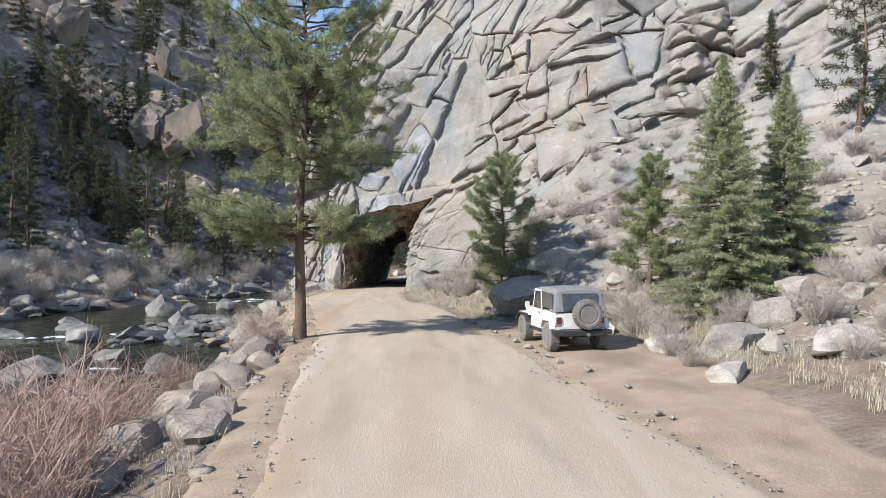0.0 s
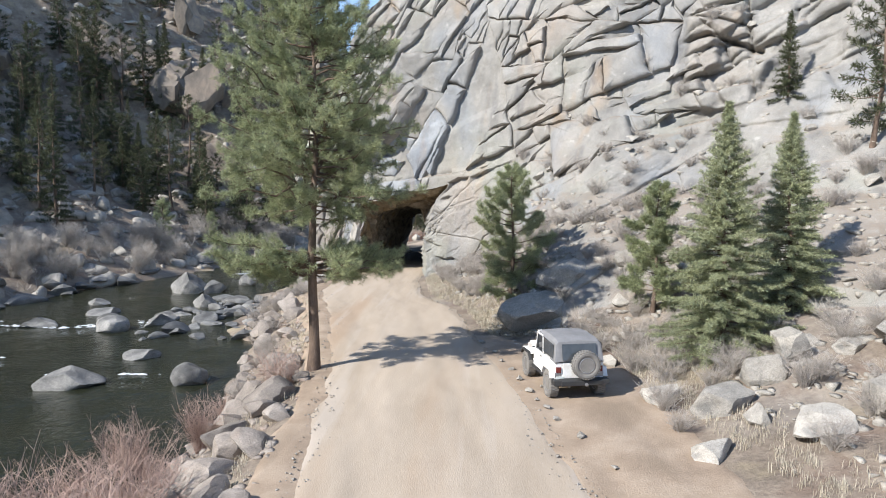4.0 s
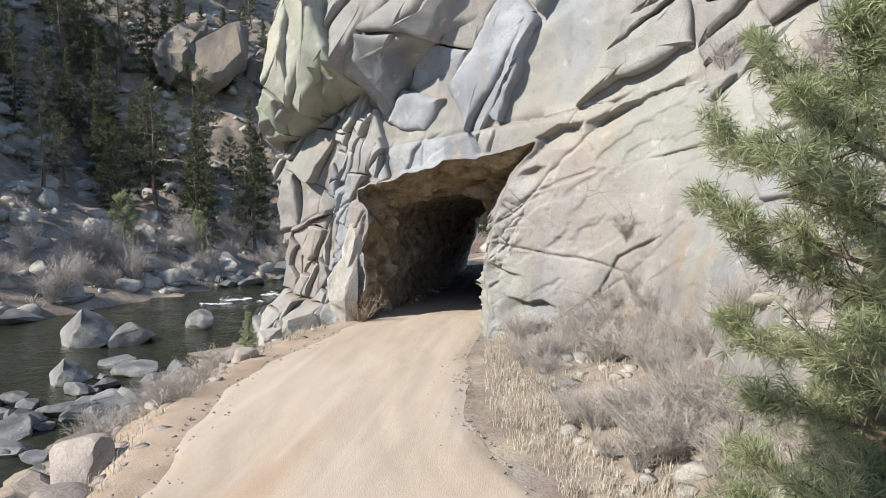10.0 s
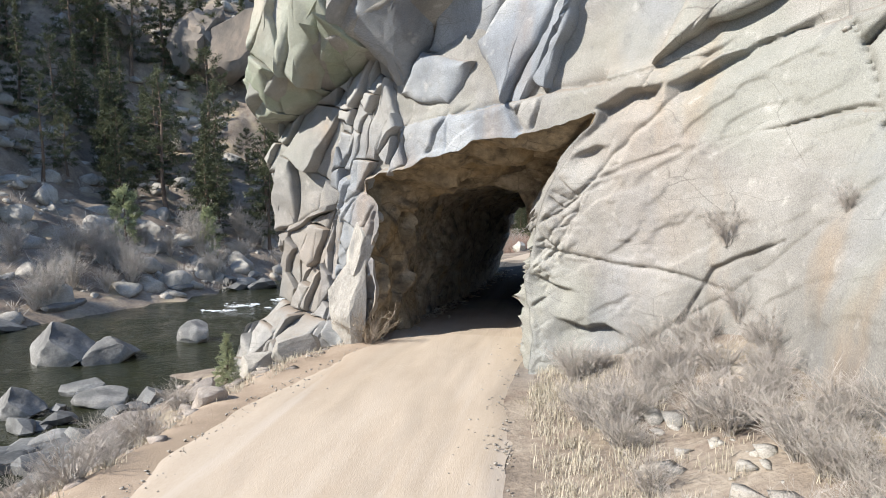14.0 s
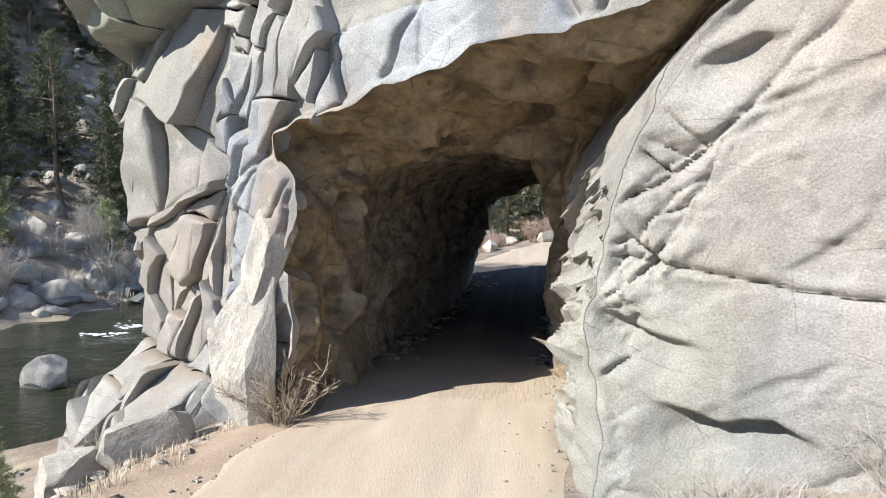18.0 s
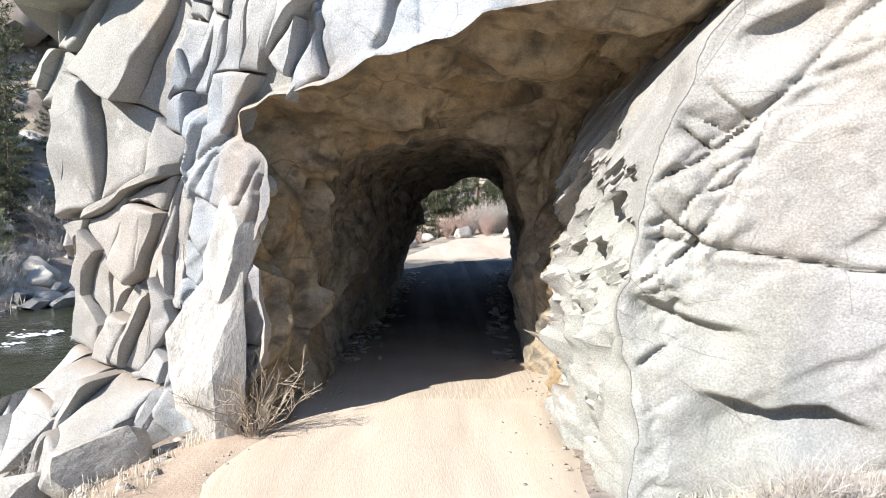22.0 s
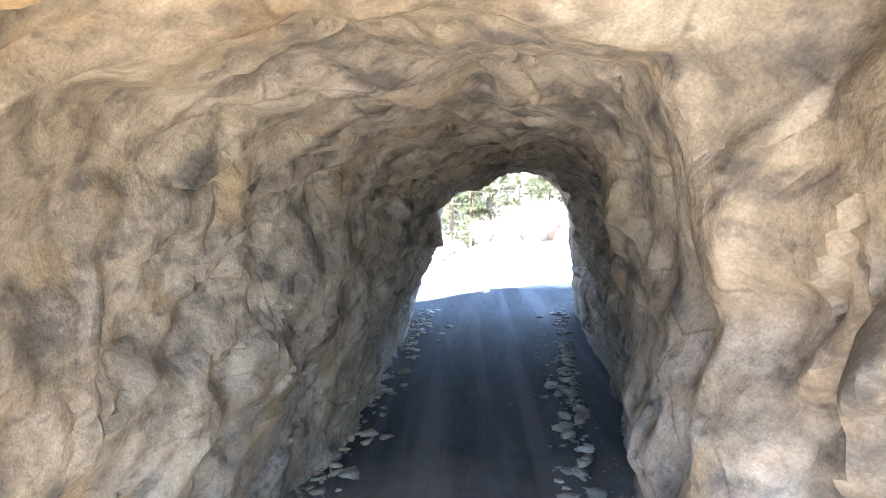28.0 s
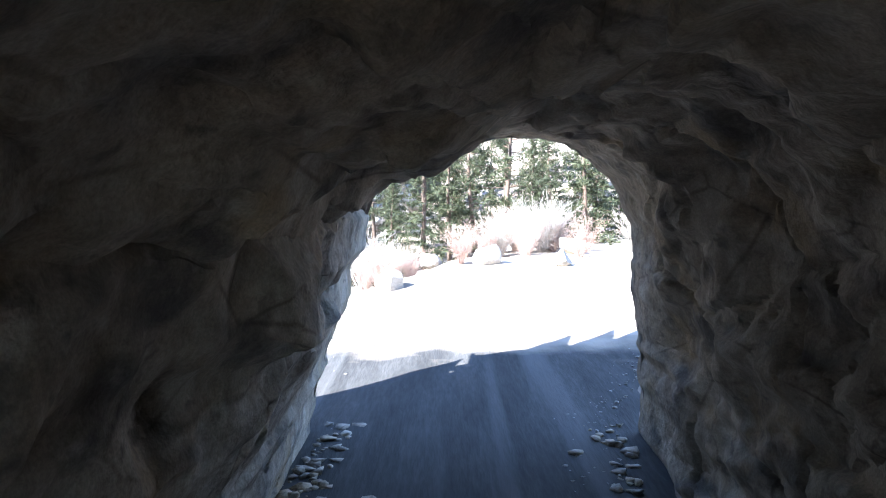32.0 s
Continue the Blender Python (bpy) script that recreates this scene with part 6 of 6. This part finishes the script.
for k in range(58):
    y = rng.uniform(33, 47)
    shrub(right_edge(y) + rng.uniform(1.3, 4.8), y, GREY[k % 3], rng.uniform(0.5, 0.9), 29 * k, "tangled grey brush at the foot of the cliff", "brush along the road")
shrub(-7.35, 51.2, DEAD, 1.0, 20, "bleached dead shrub at the tunnel's mouth")
shrub(-10.4, 50.6, GREY[0], 0.8, 0, "leafless grey shrub above the river")
bank_spots = [(far_bank(y) - rng.uniform(1.5, 9), y, rng.uniform(0.6, 1.15), rng.uniform(0, 360)) for y in rng.uniform(25, 100, 110)]
brush("far_bank_brush", "leafless mauve-grey thickets along the far bank", bank_spots, BIG)
for k in range(34):
    shrub(rng.uniform(-9, 8), rng.uniform(95, 103), (RED + BIG)[k % 5], rng.uniform(0.8, 1.2), 37 * k, "reddish leafless brush beyond the tunnel", "brush beyond the tunnel")


# low brush over the far hillside
hr = np.random.default_rng(41)
hp = on_hill(hr, 900)
hv, hf = needles(np.repeat(hp, 5, 0) + hr.normal(0, 0.55, (4500, 3)) * [1, 1, 0.15], np.tile([[0, 0, 1.0]], (4500, 1)), 12, 0.85, 0.022, 0.42, hr)
tagged(mesh_object("hillside_brush", hv, hf, GREY_TWIG, smooth_shade=False), "low leafless brush over the far hillside", "shrub", kind="stuff")


def grass(name, label, spots, blades, height, seed):
    rng = np.random.default_rng(seed)
    P = np.repeat(spots, blades, 0)
    n = len(P)
    foot = P + np.stack([rng.normal(0, 0.09, n), rng.normal(0, 0.09, n), np.full(n, -0.03)], -1)
    az = rng.uniform(0, 6.28, n)
    h = height * rng.uniform(0.5, 1.2, n)
    lean = rng.uniform(0.1, 0.9, n)
    out = np.stack([np.cos(az), np.sin(az), 0 * az], -1)
    side = np.stack([-np.sin(az), np.cos(az), 0 * az], -1) * 0.006
    mid = foot + out * (h * lean * 0.35)[:, None] + np.stack([0 * h, 0 * h, h * 0.65], -1)
    tip = foot + out * (h * lean)[:, None] + np.stack([0 * h, 0 * h, h * (1 - 0.3 * lean)], -1)
    v = np.stack([foot - side, foot + side, mid + side * 0.7, mid - side * 0.7, tip], 1).reshape(-1, 3)
    i = np.arange(n)[:, None] * 5
    f = [list(q) for q in np.concatenate([i, i + 1, i + 2, i + 3], 1).tolist()] + [list(q) for q in np.concatenate([i + 3, i + 2, i + 4], 1).tolist()]
    return tagged(mesh_object(name, v, f, STRAW, smooth_shade=False), label, "grass", kind="stuff")


def strip(n, seed, lo, hi, side):
    rng = np.random.default_rng(seed)
    y = rng.uniform(lo, hi, n)
    off = 0.3 + np.abs(rng.normal(0, 1.0, n))
    x = right_edge(y) + off + np.interp(y, [0, 13, 26, 29], [1.0, 3.5, 3.5, 0.2]) if side > 0 else left_edge(y) - 0.3 - off
    return np.stack([x, y, top_z(x, y)], -1)


grass("dry_grass", "bleached straw grass along the cliff side of the road", np.concatenate([strip(1000, 1, 28, 50, 1), strip(420, 2, 6, 28, 1)]), 16, 0.24, 3)
grass("bank_grass", "bleached straw grass along the riverbank", strip(330, 4, 5, 51, -1), 20, 0.26, 5)

# ---- jeep ----
TOP_CLOTH = material("grey_soft_top", [(0.17, 0.17, 0.175), (0.25, 0.25, 0.255)], 3, 4, rough=0.85, bump=0.15, fine=70)
VINYL = material("clear_vinyl_window", [(0.045, 0.05, 0.055), (0.08, 0.085, 0.09)], 1.5, 3, rough=0.12, bump=0.05, fine=6, spec=0.6)
GLASS = material("dark_glass", [(0.015, 0.018, 0.02), (0.03, 0.033, 0.036)], 1, 2, rough=0.05, bump=0, spec=0.6)
TRIM_BLACK = material("black_trim", [(0.025, 0.025, 0.026), (0.05, 0.05, 0.05)], 4, 3, rough=0.6, bump=0.05, fine=40)
STEEL = material("painted_steel", [(0.30, 0.30, 0.31), (0.42, 0.42, 0.43)], 4, 3, rough=0.4, metallic=0.7, bump=0, fine=30)
TYRE = material("dusty_tyre", [(0.12, 0.115, 0.108), (0.26, 0.245, 0.225)], 3, 4, rough=0.9, bump=0.2, fine=40)
LAMP_RED = material("red_lamp_lens", [(0.10, 0.015, 0.014), (0.16, 0.035, 0.03)], 6, 2, rough=0.25, bump=0, fine=40)
LAMP_CLEAR = material("clear_lamp_lens", [(0.6, 0.6, 0.58), (0.7, 0.7, 0.68)], 6, 2, rough=0.15, bump=0, fine=40)
PLATE = material("plate", [(0.55, 0.58, 0.55), (0.6, 0.63, 0.6)], 6, 2, rough=0.5, bump=0, fine=40)


def slab(points, x0, x1, bevel=0.03):
    """A side outline (y, z) drawn out from x0 to x1, with rounded edges."""
    bm = bmesh.new()
    a = [bm.verts.new((x0, y, z)) for y, z in points]
    b = [bm.verts.new((x1, y, z)) for y, z in points]
    n = len(points)
    bm.faces.new(a), bm.faces.new(b[::-1])
    for k in range(n):
        bm.faces.new((a[k], b[k], b[(k + 1) % n], a[(k + 1) % n])[::-1])
    bmesh.ops.recalc_face_normals(bm, faces=bm.faces)
    if bevel:
        bmesh.ops.bevel(bm, geom=list(bm.edges), offset=bevel, segments=2, profile=0.6, affect="EDGES")
    return bm


def box(x, y, z, sx, sy, sz, bevel=0.02, m=None):
    bm = bmesh.new()
    bmesh.ops.create_cube(bm, size=1, matrix=(m or Matrix()) @ pose(x, y, z) @ Matrix.Diagonal((sx, sy, sz, 1)))
    if bevel:
        bmesh.ops.bevel(bm, geom=list(bm.edges), offset=bevel, segments=2, profile=0.6, affect="EDGES")
    return bm


def lathe(profile, sides=32, m=None):
    """Turned about the x axis: (x, radius) pairs."""
    bm = bmesh.new()
    rows = []
    for x, r in profile:
        rows.append([bm.verts.new((x, r * math.cos(2 * math.pi * k / sides), r * math.sin(2 * math.pi * k / sides))) for k in range(sides)])
    for p, q in zip(rows, rows[1:]):
        for k in range(sides):
            bm.faces.new((p[k], p[(k + 1) % sides], q[(k + 1) % sides], q[k]))
    bm.faces.new(rows[0][::-1]), bm.faces.new(rows[-1])
    bmesh.ops.recalc_face_normals(bm, faces=bm.faces)
    if m:
        bmesh.ops.transform(bm, matrix=m, verts=bm.verts)
    return bm


def wheel(parent, m, name="wheel"):
    """Tyre with lugs, rim with spokes and hub; it turns about x."""
    R, w = 0.41, 0.27
    bm = lathe([(-w / 2 + 0.03, 0.24), (-w / 2, 0.30), (-w / 2, 0.36), (-w / 2 + 0.04, R - 0.015), (w / 2 - 0.04, R - 0.015), (w / 2, 0.36), (w / 2, 0.30), (w / 2 - 0.03, 0.24)], 36)
    for k in range(30):
        for s in (-1, 1):
            lug = pose(0, 0, 0, 12 * k + (6 if s > 0 else 0)) @ pose(s * 0.065, 0, R - 0.012) @ Matrix.Diagonal((0.12, 0.048, 0.035, 1))
            bmesh.ops.create_cube(bm, size=1, matrix=lug)
    bmesh.ops.transform(bm, matrix=m, verts=bm.verts)
    tyre = part(name, bm, TYRE, parent, "dusty black off-road tyre")
    rim = lathe([(-0.09, 0.0001), (-0.09, 0.20), (-0.12, 0.235), (0.12, 0.235), (0.10, 0.20), (-0.03, 0.17), (-0.03, 0.0001)], 28, m)
    r = part("rim", rim, STEEL, tyre, "grey steel wheel rim", True)
    for k in range(8):
        bm = lathe([(-0.06, 0.034), (-0.024, 0.034)], 10, m @ pose(0, 0.115 * math.cos(k * math.pi / 4), 0.115 * math.sin(k * math.pi / 4)))
        part("rim_hole", bm, TRIM_BLACK, tyre)
    part("hub_cap", lathe([(-0.04, 0.055), (0.01, 0.05), (0.02, 0.03)], 14, m), TRIM_BLACK, tyre, "", True)
    return tyre


jeep = empty("jeep", pose(3.55, 21.35, 0.06, 0, 0, 10.6), "dusty white two-door jeep with grey soft top", "car")
# tub, bonnet and wings
part("body", slab([(-1.62, 0.58), (-1.60, 1.10), (0.52, 1.10), (0.56, 0.98), (0.62, 0.50), (-0.70, 0.50), (-0.78, 0.62), (-0.86, 0.84), (-1.02, 0.92), (-1.36, 0.92), (-1.50, 0.84), (-1.56, 0.60)], -0.74, 0.74, 0.025), WHITE, jeep)
part("bonnet", slab([(0.50, 0.72), (0.50, 1.13), (1.10, 1.10), (1.58, 1.03), (1.66, 0.95), (1.66, 0.62)], -0.56, 0.56, 0.03), WHITE, jeep, "", True)
part("grille", box(0, 1.68, 0.84, 1.10, 0.05, 0.44, 0.02), WHITE, jeep)
for k in range(7):
    part("grille_slot", box(-0.24 + 0.08 * k, 1.705, 0.86, 0.04, 0.012, 0.26, 0.004), TRIM_BLACK, jeep)
for s in (-1, 1):
    part("headlight", lathe([(0, 0.085), (0.03, 0.08), (0.04, 0.04)], 18, pose(0.42 * s, 1.69, 0.88, 0, 0, 90)), LAMP_CLEAR, jeep, "", True)
    part("front_wing", slab([(0.60, 0.86), (0.64, 0.92), (1.62, 0.90), (1.66, 0.84), (1.58, 0.80), (0.72, 0.82)], s * 0.55, s * 0.80, 0.015), WHITE, jeep)
    part("front_flare", slab([(0.60, 0.66), (0.72, 0.90), (1.50, 0.89), (1.72, 0.66), (1.66, 0.66), (1.46, 0.83), (0.78, 0.84), (0.66, 0.66)], s * 0.76, s * 0.88, 0.012), TRIM_BLACK, jeep, "black plastic wheel flare")
    part("rear_flare", slab([(-1.62, 0.66), (-1.52, 0.92), (-0.86, 0.92), (-0.68, 0.62), (-0.74, 0.62), (-0.90, 0.86), (-1.46, 0.86), (-1.55, 0.66)], s * 0.73, s * 0.88, 0.012), WHITE, jeep)
    part("rocker_rail", box(s * 0.76, 0.0, 0.50, 0.06, 1.30, 0.10, 0.015), TRIM_BLACK, jeep)
    door = part("door", slab([(-0.42, 0.60), (-0.44, 1.12), (0.44, 1.12), (0.46, 0.66), (0.38, 0.58)], s * 0.735, s * 0.765, 0.008), WHITE, jeep)
    part("door_handle", box(s * 0.775, -0.32, 1.02, 0.02, 0.12, 0.035, 0.005), TRIM_BLACK, door)
    part("hinge", box(s * 0.772, 0.45, 0.98, 0.02, 0.06, 0.05, 0.004), WHITE, door)
    part("hinge", box(s * 0.772, 0.45, 0.72, 0.02, 0.06, 0.05, 0.004), WHITE, door)
    part("door_frame", slab([(-0.44, 1.11), (-0.40, 1.68), (0.20, 1.68), (0.42, 1.11), (0.36, 1.13), (0.17, 1.63), (-0.35, 1.63), (-0.38, 1.13)], s * 0.705, s * 0.735, 0.006), WHITE, door)
    part("door_glass", slab([(-0.37, 1.12), (-0.35, 1.64), (0.17, 1.64), (0.37, 1.12)], s * 0.71, s * 0.722, 0), GLASS, door, "dark side glass")
    part("side_window", slab([(-1.46, 1.20), (-1.40, 1.62), (-0.54, 1.66), (-0.52, 1.20)], s * 0.735, s * 0.757, 0.006), VINYL, jeep, "clear vinyl quarter window")
    part("mirror_arm", box(s * 0.80, 0.42, 1.14, 0.12, 0.03, 0.03, 0.005), TRIM_BLACK, jeep)
    part("mirror", box(s * 0.90, 0.42, 1.20, 0.14, 0.05, 0.17, 0.02), WHITE, jeep)
    part("tail_light", box(s * 0.63, -1.635, 0.90, 0.15, 0.05, 0.17, 0.012), LAMP_RED, jeep, "red tail light")
    part("corner_panel", box(s * 0.64, -1.615, 0.74, 0.20, 0.03, 0.16, 0.008), STEEL, jeep)
    part("bumper_end", slab([(-1.88, 0.50), (-1.88, 0.64), (-1.62, 0.64), (-1.60, 0.52)], s * 0.60, s * 0.84, 0.015), TRIM_BLACK, jeep)
    wheel(jeep, pose(s * 0.72, -1.19, 0.41) @ (Matrix() if s > 0 else pose(0, 0, 0, 0, 0, 180)))
    wheel(jeep, pose(s * 0.72, 1.18, 0.41) @ (Matrix() if s > 0 else pose(0, 0, 0, 0, 0, 180)))
# soft top: front bow lower, sides pulled in
bm = bmesh.new()
rows = []
for y, z, hw in ((0.30, 1.70, 0.66), (0.10, 1.76, 0.67), (-0.45, 1.80, 0.68), (-1.20, 1.78, 0.68), (-1.52, 1.72, 0.67), (-1.64, 1.12, 0.735)):
    if z > 1.2:
        rows.append([bm.verts.new(p) for p in ((-0.745, y, 1.12 if y < -0.45 else 1.64), (-hw - 0.02, y, z - 0.10), (-hw + 0.06, y, z - 0.015), (0, y, z + 0.02), (hw - 0.06, y, z - 0.015), (hw + 0.02, y, z - 0.10), (0.745, y, 1.12 if y < -0.45 else 1.64))])
    else:
        rows.append([bm.verts.new(p) for p in ((-0.745, y, 1.10), (-0.73, y, 1.12), (-0.64, y, 1.13), (0, y, 1.13), (0.64, y, 1.13), (0.73, y, 1.12), (0.745, y, 1.10))])
for p, q in zip(rows, rows[1:]):
    for k in range(6):
        bm.faces.new((p[k], p[k + 1], q[k + 1], q[k]))
bm.faces.new(rows[0])
bmesh.ops.recalc_face_normals(bm, faces=bm.faces)
bmesh.ops.solidify(bm, geom=list(bm.faces), thickness=0.02)
bmesh.ops.bevel(bm, geom=[e for e in bm.edges if len(e.link_faces) == 2 and e.calc_face_angle(0) > 0.5], offset=0.015, segments=2, profile=0.6, affect="EDGES")
part("soft_top", bm, TOP_CLOTH, jeep, "faded grey cloth soft top")
part("rear_window", slab([(-1.672, 1.18), (-1.575, 1.64), (-1.56, 1.64), (-1.655, 1.18)], -0.52, 0.52, 0.004), VINYL, jeep, "clouded vinyl rear window")
part("windscreen_frame", slab([(0.44, 1.12), (0.24, 1.70), (0.29, 1.71), (0.50, 1.12)], -0.70, 0.70, 0.015), WHITE, jeep)
part("windscreen", slab([(0.475, 1.16), (0.30, 1.66), (0.306, 1.67), (0.482, 1.17)], -0.62, 0.62, 0), GLASS, jeep)
part("tailgate", box(0, -1.635, 0.86, 0.98, 0.03, 0.46, 0.012), WHITE, jeep)
part("rear_bumper", slab([(-1.90, 0.48), (-1.90, 0.62), (-1.64, 0.66), (-1.62, 0.50)], -0.62, 0.62, 0.02), TRIM_BLACK, jeep, "black tube rear bumper")
part("tow_hook", lathe([(-0.02, 0.05), (0.02, 0.05)], 12, pose(0.12, -1.94, 0.52, 0, 0, 90)), STEEL, jeep)
part("number_plate", box(-0.60, -1.665, 0.66, 0.24, 0.012, 0.12, 0.003), PLATE, jeep)
part("tyre_carrier", box(0.12, -1.70, 1.02, 0.14, 0.12, 0.30, 0.02), TRIM_BLACK, jeep)
wheel(jeep, pose(0.12, -1.86, 1.08) @ pose(0, 0, 0, 0, 0, -90), "spare_tyre")
part("front_bumper", box(0, 1.84, 0.60, 1.50, 0.14, 0.14, 0.02), TRIM_BLACK, jeep)
for y in (-1.19, 1.18):
    part("axle", lathe([(-0.62, 0.05), (0.62, 0.05)], 10, pose(0, y, 0.41)), TRIM_BLACK, jeep)
part("chassis", box(0, 0.0, 0.50, 0.85, 3.2, 0.12, 0.02), TRIM_BLACK, jeep)
part("exhaust", lathe([(-0.25, 0.03), (0.25, 0.03)], 10, pose(-0.35, -1.55, 0.44, 0, 0, 90)), STEEL, jeep)
